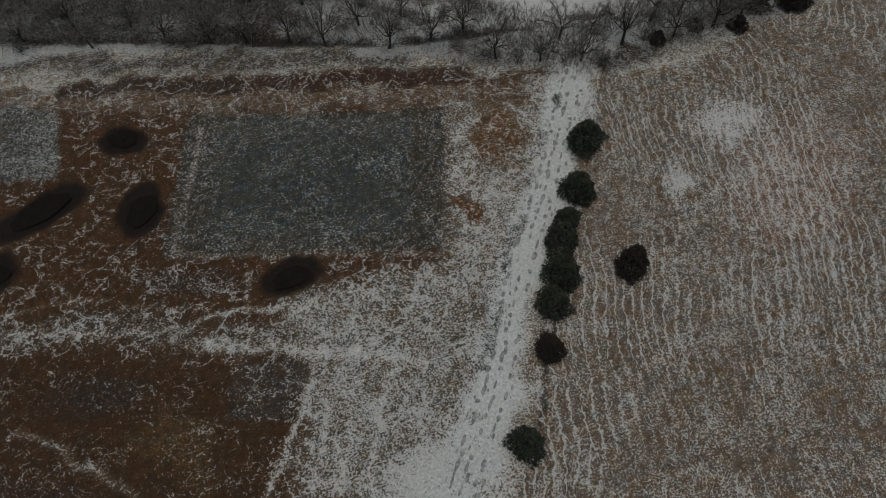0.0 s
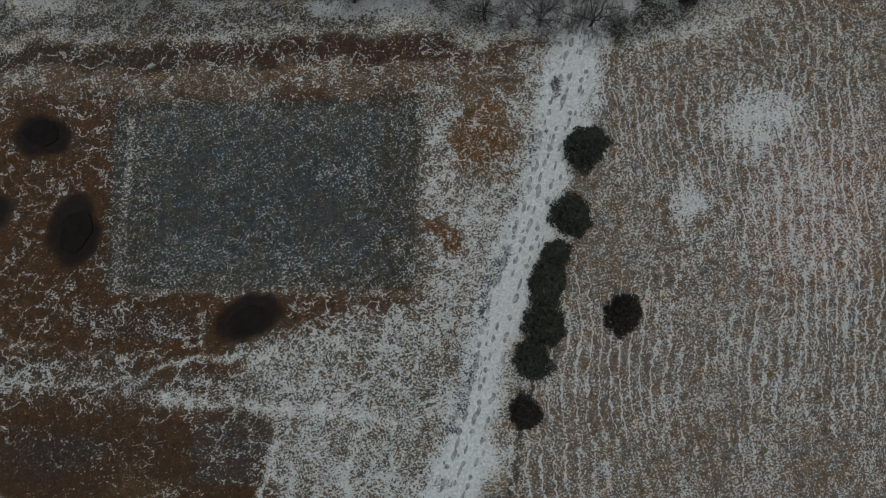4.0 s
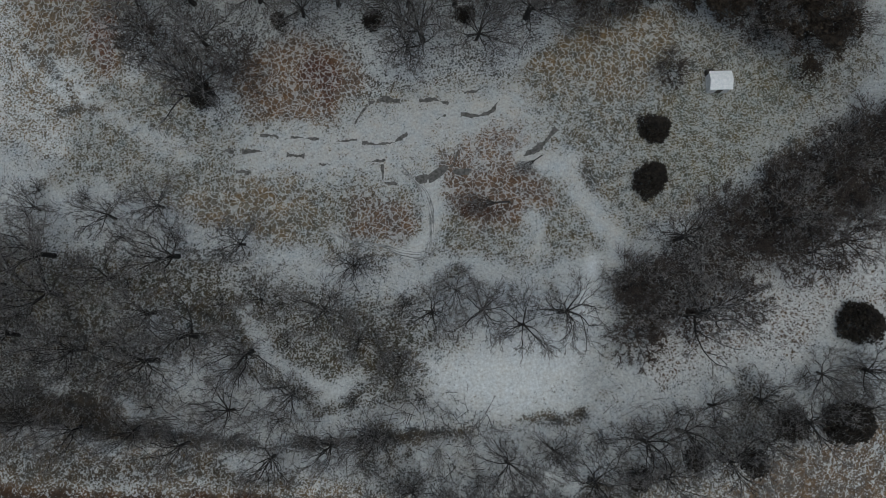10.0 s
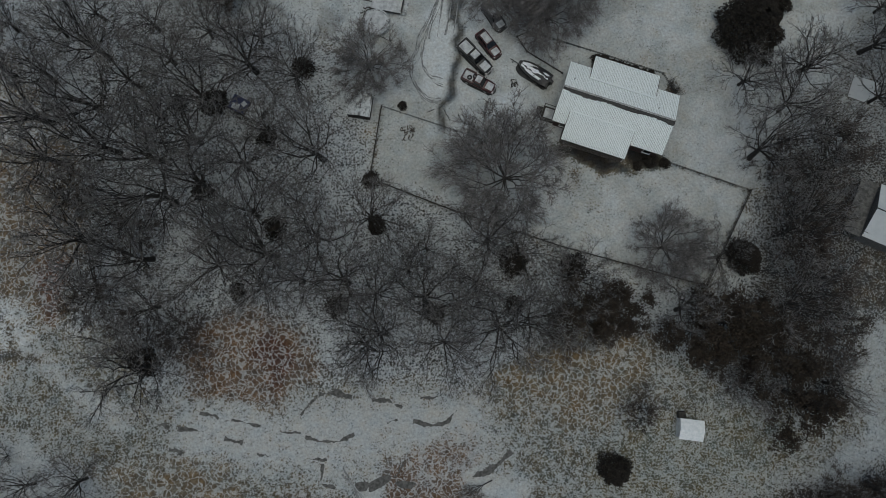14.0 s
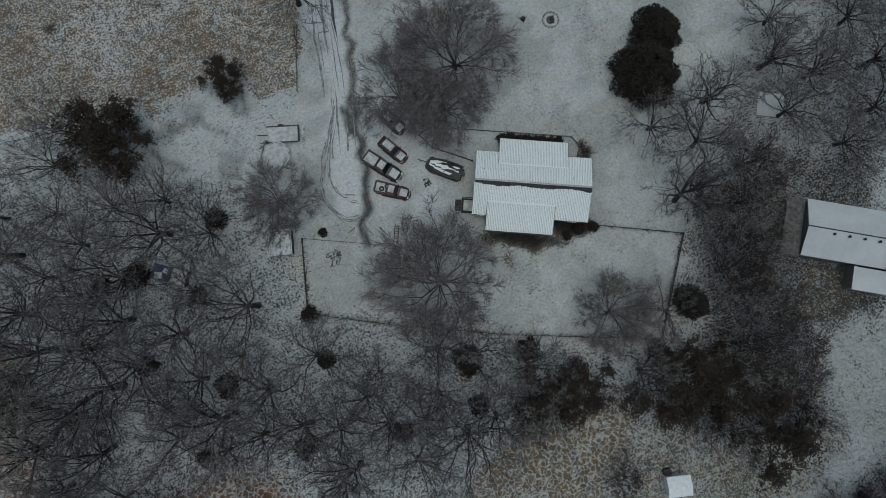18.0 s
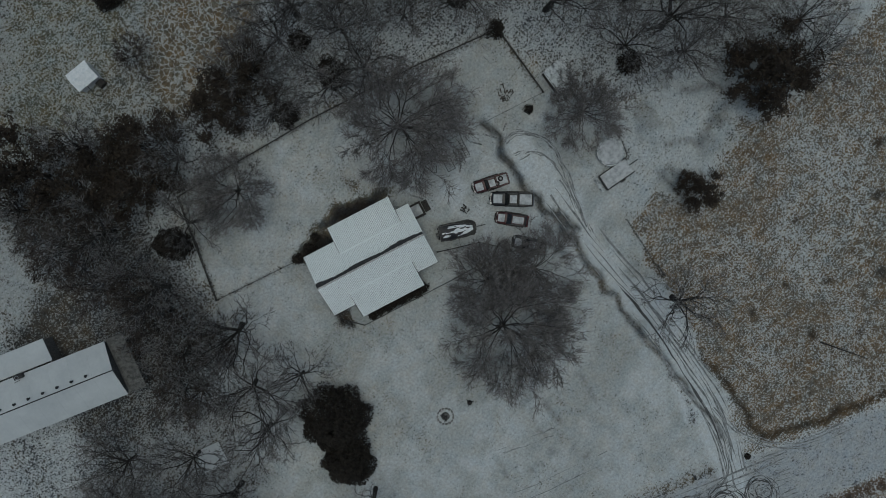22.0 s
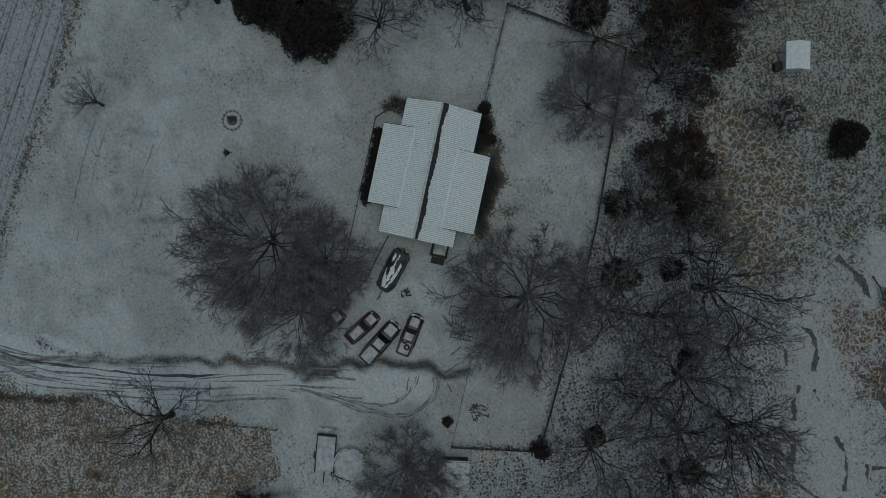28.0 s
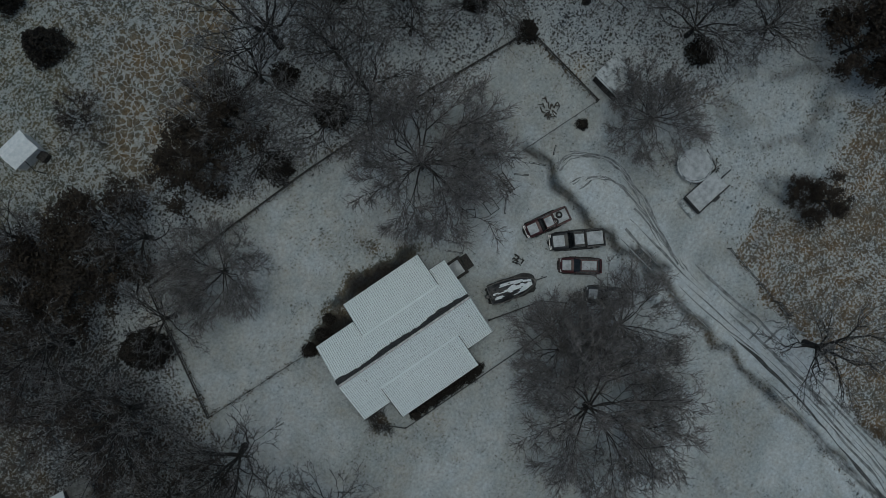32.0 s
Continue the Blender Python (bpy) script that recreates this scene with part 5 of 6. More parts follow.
frame_table(-16.8, -0.4, -20, 1.1, 1.5, 0.8, "dark open timber frame in the snow")
ladder = empty("ladder", pose(-20.0, -0.5, 0.04, 0, 0, -111), "dark timber ladder lying in the snow", "ladder")
for v in (-0.28, 0.28):
    block("stile", DARK_TIMBER, ladder, 0, v, 0, 2.6, 0.09, 0.09, bevel=0.01)
for i in range(7):
    block("rung", DARK_TIMBER, ladder, -1.1 + 0.36 * i, 0, 0.02, 0.07, 0.5, 0.06, bevel=0.01)
frame_table(-14.9, -1.7, 40, 0.9, 0.9, 0.7, "small dark timber frame under a bare tree")
beams("timber_plank", [(-17.8, 0.9, 1.8, 30, 0), (-21.6, 0.4, 1.6, -60, 0), (-23.6, 1.2, 1.9, -65, 0), (-25.9, 1.9, 1.1, 20, 0), (-11.2, -1.9, 2.4, -70, 0), (-10.5, -0.9, 2.0, -65, 0)], "short dark plank lying in the snow", "plank")


def pile(name, x, y, r, label, category, mat, seed, n=16):
    p = empty(name, pose(x, y, 0), label, category)
    rnd = random.Random(seed)
    for _ in range(n):
        a, q = rnd.uniform(0, 6.28), r * rnd.random() ** 0.6
        s = part("stick" if mat is not STONE else "stone", box(bmesh.new(), 0, 0, 0, rnd.uniform(0.25, 0.8) if mat is not STONE else rnd.uniform(0.2, 0.36), rnd.uniform(0.05, 0.14) if mat is not STONE else 0.24, 0.12, bevel=0.03), mat, p)
        s.matrix_basis = pose(q * math.cos(a), q * math.sin(a), rnd.uniform(-0.02, 0.22), rnd.uniform(-15, 15), rnd.uniform(-15, 15), rnd.uniform(0, 180))


pile("brush_pile", -13.7, 5.3, 0.55, "small dark heap of sticks in the snow", "brush pile", DARK_TIMBER, 5)
pile("brush_ring", -29.4, -1.3, 1.15, "round heap of thin brush on the lawn", "brush pile", TIMBER, 6, 30)


def stone_ring(x, y, r, label):
    s = empty("fire_ring", pose(x, y, 0), label, "fire pit")
    rnd = random.Random(9)
    for i in range(15):
        a = 2 * math.pi * i / 15
        st = part("stone", box(bmesh.new(), 0, 0, -0.05, rnd.uniform(0.28, 0.45), rnd.uniform(0.2, 0.32), rnd.uniform(0.18, 0.3), bevel=0.06), STONE, s)
        st.matrix_basis = pose(r * math.cos(a), r * math.sin(a), 0, 0, 0, math.degrees(a) + 90 + rnd.uniform(-20, 20))
    part("ash", drum(bmesh.new(), 0, 0, 0.03, r * 0.55, 0.05, r * 0.4, seg=18), MUD, s, "dark ash and charred wood")
    for i in range(5):
        lg = part("charred_log", drum(bmesh.new(), 0, 0, 0, 0.06, 0.9, seg=8, axis="x"), RUBBER, s)
        lg.matrix_basis = pose(rnd.uniform(-0.3, 0.3), rnd.uniform(-0.3, 0.3), 0.12, 0, 0, rnd.uniform(0, 180))


stone_ring(10.5, 23.0, 1.15, "ring of stones round a cold fire pit on the lawn")
st = empty("tree_stump", pose(6.7, 24.3, 0), "low dark tree stump on the snowy lawn", "stump")
part("stump", drum(bmesh.new(), 0, 0, 0.2, 0.36, 0.5, 0.28, seg=12), BARK, st)
for a in (20, 150, 265):
    r = part("root", drum(bmesh.new(), 0.42, 0, 0.03, 0.09, 0.6, 0.03, seg=8, axis="x"), BARK, st)
    r.matrix_basis = pose(0, 0, 0, 0, 0, a)

tank = empty("stock_tank", pose(17.3, -34.6, 0), "round stock tank with a dark rim and pale ice", "tank")
part("wall", ring(bmesh.new(), 0, 0, 0.3, 1.2, 0.10, 32, 6, 3.4), DARK_METAL, tank)
part("ice", drum(bmesh.new(), 0, 0, 0.42, 1.12, 0.06, seg=32), THIN_SNOW, tank, "pale ice in the tank")
block("stand", DARK_TIMBER, tank, 0.9, 1.1, 0, 0.9, 0.5, 0.7, 40)
wc = empty("well_cover", pose(12.3, -27.2, 0, 0, 0, 25), "low box with a frosted lid among trees", "box")
block("box", DARK_TIMBER, wc, 0, 0, -0.05, 1.2, 1.7, 0.65)
block("lid", THIN_SNOW, wc, 0, 0, 0.6, 1.3, 1.8, 0.06)

cov = empty("tarped_trailer", pose(-51.9, 3.1, 0, 0, 0, -31), "small trailer with a blue tarpaulin and snow on top", "trailer")
block("box", DARK_TIMBER, cov, 0, 0, 0.4, 4.9, 2.1, 1.2)
for s in (-1, 1):
    wheel(cov, 0.2, s * 1.12, 0.32)
block("tarpaulin", BLUE, cov, -1.2, 0, 1.58, 2.6, 2.2, 0.10, bevel=0.04)
block("snow_patch", BARN_SNOW, cov, -1.5, -0.45, 1.67, 1.1, 0.9, 0.05, 12, bevel=0.02)
block("snow_patch", BARN_SNOW, cov, -0.6, 0.4, 1.67, 0.7, 0.7, 0.05, -20, bevel=0.02)
block("lid", THIN_SNOW, cov, 1.35, 0, 1.58, 2.1, 2.15, 0.08, bevel=0.03)

tr = empty("garden_tractor", pose(41.3, -36.4, 0, 0, 0, 30), "small dark garden tractor beside the barn", "tractor")
block("hood", RED_PAINT, tr, 0.7, 0, 0.45, 1.1, 0.6, 0.5, bevel=0.1)
block("seat", RUBBER, tr, -0.5, 0, 0.65, 0.5, 0.5, 0.4, bevel=0.08)
block("chassis", DARK_METAL, tr, 0, 0, 0.35, 2.0, 0.5, 0.15)
for s in (-1, 1):
    wheel(tr, -0.6, s * 0.55, 0.42)
    wheel(tr, 0.9, s * 0.5, 0.26)
part("steering_wheel", ring(bmesh.new(), 0.05, 0, 1.1, 0.18, 0.025, 18, 6), RUBBER, tr)

# ---- fences ----


def fence(pts, label, height=1.2, gap=2.4, rails=(0.45, 0.85, 1.12), mat=None, thick=0.09, weeds=0):
    mat = mat or DARK_TIMBER
    x0, y0 = pts[0]
    f = empty("fence", pose(x0, y0, 0), label, "fence")
    rnd = random.Random(int(abs(x0 * 13 + y0 * 7)))
    for (ax, ay), (bx, by) in zip(pts, pts[1:]):
        d = math.hypot(bx - ax, by - ay)
        n, turn = max(1, round(d / gap)), math.degrees(math.atan2(by - ay, bx - ax))
        for i in range(n + 1):
            if i == n and (bx, by) != pts[-1]:
                continue
            k = i / n
            block("post", mat, f, ax + (bx - ax) * k - x0, ay + (by - ay) * k - y0, -0.2, thick + 0.04, thick + 0.04, height + 0.2 + rnd.uniform(-0.05, 0.08), turn, bevel=0.01)
        for i in range(n):
            k = (i + 0.5) / n
            for z in rails:
                block("rail", mat, f, ax + (bx - ax) * k - x0, ay + (by - ay) * k - y0, z + rnd.uniform(-0.02, 0.02), d / n - 0.02, thick * 0.55, 0.11, turn, bevel=0)
    if weeds:
        stems = ([], [])
        for (ax, ay), (bx, by) in zip(pts, pts[1:]):
            for _ in range(int(math.hypot(bx - ax, by - ay) * weeds)):
                k = rnd.random()
                p = Vector((ax + (bx - ax) * k - x0 + rnd.gauss(0, 0.16), ay + (by - ay) * k - y0 + rnd.gauss(0, 0.16), -0.03))
                tube(*stems, [p, p + Vector((rnd.gauss(0, 0.2), rnd.gauss(0, 0.2), rnd.uniform(0.3, 0.8)))], [0.03, 0.012], 3)
        w = add_mesh("fence_row_weeds", *stems, DRY_WEED)
        w.matrix_basis = pose(x0, y0, 0)
        tagged(w, "dry brown weeds standing along the fence", "weeds", kind="stuff")



# ---- trees ----


def tube(verts, faces, pts, radii, sides):
    """A tapered branch along the points."""
    base, n = len(verts), len(pts)
    for i in range(n):
        ahead = (pts[min(i + 1, n - 1)] - pts[max(i - 1, 0)]).normalized()
        side = ahead.cross(Vector((0.31, 0.23, 0.92))).normalized()
        if side.length < 0.5:
            side = Vector((1, 0, 0))
        up = ahead.cross(side)
        for k in range(sides):
            a = 2 * math.pi * k / sides
            verts.append(tuple(pts[i] + (side * math.cos(a) + up * math.sin(a)) * radii[i]))
    for i in range(n - 1):
        for k in range(sides):
            j = (k + 1) % sides
            faces.append((base + i * sides + k, base + i * sides + j, base + (i + 1) * sides + j, base + (i + 1) * sides + k))


def wander(rnd, start, way, length, steps, wiggle, lift, hold=0.0):
    pts, p, d = [start.copy()], start.copy(), way.normalized()
    aim = d * hold
    for _ in range(steps):
        d = (d + Vector((rnd.uniform(-1, 1), rnd.uniform(-1, 1), rnd.uniform(-1, 1) * 0.7)) * wiggle + Vector((0, 0, lift)) + aim).normalized()
        p = p + d * (length / steps)
        pts.append(p.copy())
    return pts


def off_way(rnd, way, angle):
    side = way.cross(Vector((rnd.uniform(-1, 1), rnd.uniform(-1, 1), rnd.uniform(-1, 1)))).normalized()
    return (way * math.cos(angle) + side * math.sin(angle)).normalized()


def along(pts, k):
    x = k * (len(pts) - 1)
    i = min(int(x), len(pts) - 2)
    return pts[i].lerp(pts[i + 1], x - i), (pts[i + 1] - pts[i]).normalized()


def spike(verts, faces, a, b, r):
    """A thin twig that tapers to a point."""
    ahead = (b - a).normalized()
    side = ahead.cross(Vector((0.31, 0.23, 0.92))).normalized()
    up = ahead.cross(side)
    i = len(verts)
    verts += [tuple(a + side * r), tuple(a + (up * 0.87 - side * 0.5) * r), tuple(a - (up * 0.87 + side * 0.5) * r), tuple(b)]
    faces += [(i, i + 1, i + 3), (i + 1, i + 2, i + 3), (i + 2, i, i + 3)]


def bare_tree(seed, height, spread, limbs=6, levels=3, twigs=2200, fork=0.25, stout=1.0, lace=1.0, label="leafless grey-brown tree with fine frosted twigs", name="bare_tree", dome=False, twig=None, crook=1.0):
    """A trunk that parts into crooked limbs, which fork again and again and end in fine twigs."""
    rnd = random.Random(seed)
    r0 = (0.018 * height + 0.06) * stout
    trunk = wander(rnd, Vector((0, 0, -0.4)), Vector((rnd.uniform(-0.15, 0.15), rnd.uniform(-0.15, 0.15), 1)), height * fork + 0.4, 4, 0.06, 0.1)
    wood, boughs, shoots = ([], []), [], []
    tube(*wood, trunk, [r0 * 1.4, r0 * 1.08, r0, r0 * 0.95, r0 * 0.85], 7)

    def grow(mesh, p, d, length, r, level):
        wiggle = (0.24 if level else 0.15) * crook
        pts = wander(rnd, p, d, length, 4 if level == 0 else 2 if level < levels else 1, wiggle, 0.03 if dome else 0.06, 0.25)
        n = len(pts) - 1
        tube(*mesh, pts, [r * (1 - 0.34 * k / n) for k in range(n + 1)], 5 if level == 0 else 3)
        if level >= 1:
            shoots.append((pts, level))
        if level == levels:
            return
        for k in range(3 if level == 0 else 2 if level == 1 or rnd.random() < 0.6 else 1):
            q, w = (pts[-1], (pts[-1] - pts[-2]).normalized())
            if k == 2:
                q, w = along(pts, rnd.uniform(0.45, 0.75))
            grow(mesh, q, off_way(rnd, w, rnd.uniform(0.25, 0.65) if k < 2 else rnd.uniform(0.6, 0.95)), length * rnd.uniform(0.62, 0.9), r * (0.66 if k == 0 else 0.52), level + 1)
        if level >= 1 and rnd.random() < 0.4:
            q, w = along(pts, rnd.uniform(0.3, 0.8))
            grow(mesh, q, off_way(rnd, w, rnd.uniform(0.6, 1.0)), length * rnd.uniform(0.5, 0.75), r * 0.45, level + 1)

    start = rnd.uniform(0, 6.28)
    for i in range(limbs):
        k = (i + 0.5) / limbs
        a = start + 2.4 * i + rnd.uniform(-0.3, 0.3)
        tilt = (0.12 + 1.1 * math.sqrt(k)) if dome else (0.15 + 0.85 * k ** 0.8)
        way = Vector((math.cos(a) * math.sin(tilt), math.sin(a) * math.sin(tilt), math.cos(tilt)))
        reach = rnd.uniform(0.85, 1.12) / math.hypot(math.sin(tilt) / spread, math.cos(tilt) / (height * 0.74))
        mesh = ([], [])
        grow(mesh, along(trunk, rnd.uniform(0.7, 1.0))[0], way, reach * 0.40, r0 * rnd.uniform(0.34, 0.5), 0)
        boughs.append(mesh)
    fine = ([], [])
    per = twigs / max(1, sum(1 + 0.9 * (lv == levels) for _, lv in shoots))
    for pts, lv in shoots:
        for _ in range(max(1, round(per * (1 + 0.9 * (lv == levels)) / 3))):
            p, w = along(pts, min(0.99, rnd.random() ** 0.7))
            tip = p + off_way(rnd, w, rnd.uniform(0.35, 1.05)) * spread * rnd.uniform(0.09, 0.19)
            spike(*fine, p, tip, 0.036 * lace)
            for _ in range(2):
                q = p.lerp(tip, rnd.uniform(0.2, 0.85))
                spike(*fine, q, q + off_way(rnd, (tip - p).normalized(), rnd.uniform(0.4, 1.0)) * spread * rnd.uniform(0.05, 0.11), 0.026 * lace)
    far = sorted(math.hypot(x, y) for x, y, _ in fine[0])[int(len(fine[0]) * (0.91 if dome else 0.95))]
    k = spread / far
    ob = new(name)
    tagged(ob, label, "tree")
    add_mesh("trunk", [(x * (1 + (k - 1) * min(1, max(0, z) / 2)), y * (1 + (k - 1) * min(1, max(0, z) / 2)), z) for x, y, z in wood[0]], wood[1], BARK, ob, smooth=True)
    for verts, faces in boughs:
        add_mesh("limb", [(x * k, y * k, z) for x, y, z in verts], faces, BARK, ob)
    tw = add_mesh("twig_work", [(x * k, y * k, z) for x, y, z in fine[0]], fine[1], twig or (FROST_TWIG if dome else TWIG), ob)
    tw["kind"] = "stuff"
    return ob


def leaf_clumps(rnd, spots, size, flat=0.5):
    """Small three-leaved sprays at the spots, each turned its own way."""
    verts, faces = [], []
    for p in spots:
        for _ in range(3):
            a = Vector((rnd.gauss(0, 1), rnd.gauss(0, 1), rnd.gauss(0, flat))).normalized()
            b = a.cross(Vector((rnd.gauss(0, 1), rnd.gauss(0, 1), rnd.gauss(0, 1)))).normalized()
            s = size * rnd.uniform(0.6, 1.3)
            i = len(verts)
            verts += [tuple(p), tuple(p + a * s * 0.55 + b * s * 0.28), tuple(p + a * s), tuple(p + a * s * 0.55 - b * s * 0.28)]
            faces.append((i, i + 1, i + 2, i + 3))
    return verts, faces


def cedar(seed, height, radius, mat, clumps=1500, label="dense dark evergreen cedar", lobes=5, name="cedar", leaf=0.0):
    rnd = random.Random(seed)
    bumps = [(rnd.uniform(0, 6.28), rnd.uniform(0.12, 0.30), rnd.uniform(0.3, 0.9)) for _ in range(lobes)]
    spots = []
    while len(spots) < clumps:
        z = rnd.random() ** 1.2
        a = rnd.uniform(0, 6.283)
        edge = radius * (1 - 0.92 * max(0, z - 0.12) ** 1.15) * (0.72 + 0.28 * min(1, z / 0.12))
        edge *= 0.82 + sum(g * max(0, math.cos(a - c)) ** 6 for c, g, _ in bumps) + 0.1 * math.sin(7 * a + 9 * z)
        r = edge * (1 - 0.5 * rnd.random() ** 2.2)
        spots.append(Vector((math.cos(a) * r, math.sin(a) * r, 0.15 + z * height)))
    reach = sorted(math.hypot(q.x, q.y) for q in spots)[int(clumps * 0.9)]
    for q in spots:
        q.x, q.y = q.x * radius * 0.9 / reach, q.y * radius * 0.9 / reach
    ob = new(name)
    tagged(ob, label, "tree")
    wood = ([], [])
    tube(*wood, [Vector((0, 0, -0.4)), Vector((0, 0, height * 0.5)), Vector((0.05, 0, height * 0.96))], [0.06 * radius + 0.05, 0.04 * radius + 0.03, 0.02], 6)
    for _ in range(26):
        z, a = rnd.uniform(0.1, 0.8), rnd.uniform(0, 6.28)
        reach = radius * (1 - 0.9 * z) * 0.8
        tube(*wood, [Vector((0, 0, z * height)), Vector((math.cos(a) * reach, math.sin(a) * reach, z * height + reach * 0.25))], [0.04, 0.015], 3)
    add_mesh("trunk", *wood, BARK, ob)
    add_mesh("crown", *leaf_clumps(rnd, spots, leaf or 0.22 + 0.06 * radius), mat, ob)
    return ob


def leafy_oak(seed, height, spread, label="oak that still holds its dead brown leaves", name="oak_tree"):
    ob = bare_tree(seed, height, spread, 7, 3, 900, label=label, name=name, dome=True, twig=BROWN_TWIG)
    rnd = random.Random(seed + 7)
    fine = [c for c in ob.children if c.name.startswith("twig_work")][0]
    co = [v.co for v in fine.data.vertices]
    spots = [Vector(rnd.choice(co)) + Vector((rnd.gauss(0, 0.3), rnd.gauss(0, 0.3), rnd.gauss(0, 0.25))) for _ in range(2600)]
    add_mesh("leaves", *leaf_clumps(rnd, spots, 0.34), OAK_LEAF, ob)
    return ob


def plant(proto, spots, group, seed=1):
    """Copies of the prototypes at x, y, scale; the prototypes are the first ones."""
    rnd = random.Random(seed)
    grow = 1.2 if proto is TREES else 1.0
    for x, y, k in spots:
        i = rnd.randrange(len(proto))
        for j, ob in enumerate(proto):
            if ob.name not in USED:
                i = j
                break
        z = float(ground_height(np.array([x + 0.0]), np.array([y + 0.0]))[0])
        k *= grow
        m = pose(x, y, z, 0, 0, rnd.uniform(0, 360)) @ Matrix.Diagonal((k, k, k * rnd.uniform(0.9, 1.1), 1))
        if proto[i].name not in USED:
            USED.add(proto[i].name)
            proto[i].matrix_basis = m
            tagged(proto[i], group=group)
            continue
        tagged(copy_thing(proto[i], m), group=group)


USED = set()

# crowns of about 6 m, broad or upright
TREES = [bare_tree(n, h, r, l, 3, 2000, stout=st, lace=1.0, dome=d, twig=TWIG) for n, h, r, l, st, d in ((1, 10, 5.0, 10, 0.95, True), (2, 12, 5.6, 8, 1.05, False), (3, 9.5, 5.3, 11, 0.9, True), (4, 12.5, 5.2, 8, 1.05, False), (5, 10.5, 4.8, 10, 0.9, True), (6, 11.5, 5.4, 7, 1.15, False))]
FULL = [bare_tree(n, 11, 7.6, 17, 3, 11500, fork=0.2, stout=0.75, lace=1.05, crook=1.6, dome=True, label="large leafless tree with a full crown of fine frosted twigs") for n in (11, 12)]
SHRUBS = [bare_tree(s, 3.4, 2.2, 7, 2, 420, fork=0.08, label="leafless brown thicket shrub", name="bare_shrub") for s in (21, 22, 23)]
for ob in SHRUBS:
    ob["category"] = "shrub"

YARD_TREES = [(-4.9, 20.0, 1.18), (-13.9, 18.0, 0.84), (-8.4, 14.2, 0.62)]
LONE_TREES = [(18.8, 3.4, 0.85), (25.1, 22.4, 0.9), (39.8, 13.2, 0.85), (19.2, -7.6, 1.0), (29.0, -5.6, 0.9), (42.6, 4.1, 0.85), (50.0, 9.9, 0.9), (14.9, 38.5, 0.42), (-24.0, 36.2, 0.95)]
EAST_TREES = [(12.0, -21.5, 0.75), (27.4, -10.5, 0.9), (37.2, -0.2, 0.9), (43.4, -6.6, 0.9),
              (20.6, -28.9, 0.8), (21.6, -18.6, 0.9), (26.2, -39.5, 0.8), (6.7, -28.5, 0.75), (14.0, -39.0, 0.7)]
SOUTH_TREES = [(-7.4, -28.4, 0.95), (-13.9, -28.6, 0.9), (-8.0, -23.6, 0.8), (-19.2, -17.7, 0.9), (-20.7, -23.1, 0.9), (-14.8, -19.8, 0.95), (-18.3, -29.1, 1.1), (-23.7, -26.0, 0.95), (-28.2, -25.3, 0.95),
               (-26.1, -31.0, 0.9), (-27.4, -18.3, 0.6), (-30.2, -21.2, 0.65), (-33.8, -29.5, 1.0), (-35.0, -24.0, 1.0), (-38.6, -22.3, 0.85), (-35.2, -13.5, 0.95)]
WEST_TREES = [(-41.5, -4.5, 1.05), (-45.2, -10.5, 0.6), (-52.2, -5.3, 0.95), (-57.5, -8.4, 1.0), (-62.7, -9.8, 1.1), (-64.5, -3.3, 0.95), (-56.8, -14.6, 0.9), (-48.4, -17.8, 1.0), (-56.3, -19.1, 1.0), (-65.1, -24.1, 0.95),
              (-50.4, -22.5, 0.9), (-45.0, -21.9, 0.8), (-44.8, 6.7, 0.95), (-50.7, 9.0, 1.1), (-62.4, 10.8, 0.95), (-67.3, 7.6, 1.0), (-71.9, 3.5, 0.95), (-79.9, 2.9, 1.0), (-49.8, 13.4, 0.9),
              (-58.0, 25.7, 0.95), (-62.8, 22.6, 0.9), (-57.0, 14.4, 0.85), (-63.8, 2.4, 0.85), (-65.4, -31.9, 1.1), (-72.6, -20.7, 1.0), (-69.5, -11.5, 0.95), (-36.5, -31.0, 0.8)]
plant(FULL, YARD_TREES + [(5.0, -19.8, 0.62), (-34.4, 8.4, 0.86), (-16.0, -8.9, 0.95)], "trees by the drive", 3)
HAZY = [bare_tree(s, 8.5, 5.4, 10, 3, 3500, fork=0.2, stout=0.7, lace=1.25, dome=True, twig=BROWN_TWIG, label="bushy leafless tree with dense brown twigs") for s in (13, 14)]
plant(HAZY, [(26.0, -25.2, 1.0), (27.0, -15.7, 0.9), (22.4, -8.0, 0.85), (31.2, -7.3, 0.85), (26.3, -33.0, 1.0), (0.4, -41.4, 0.6), (-9.9, -30.8, 0.75), (24.5, -20.0, 0.9), (-74.2, -7.4, 0.9), (-68.7, -14.0, 0.9), (-72.5, -22.4, 0.9), (-67.1, -28.7, 0.9), (-61.1, -28.9, 0.9), (20.0, -33.0, 0.9), (13.5, -35.5, 0.9)], "brown-twigged trees", 4)
plant(TREES, LONE_TREES, "yard trees", 5)
plant(TREES, EAST_TREES, "woodland trees", 6)
plant(TREES, [t for t in SOUTH_TREES if t[:2] != (-16.0, -9.2)], "woodland trees", 7)
plant(TREES, WEST_TREES, "woodland trees", 8)


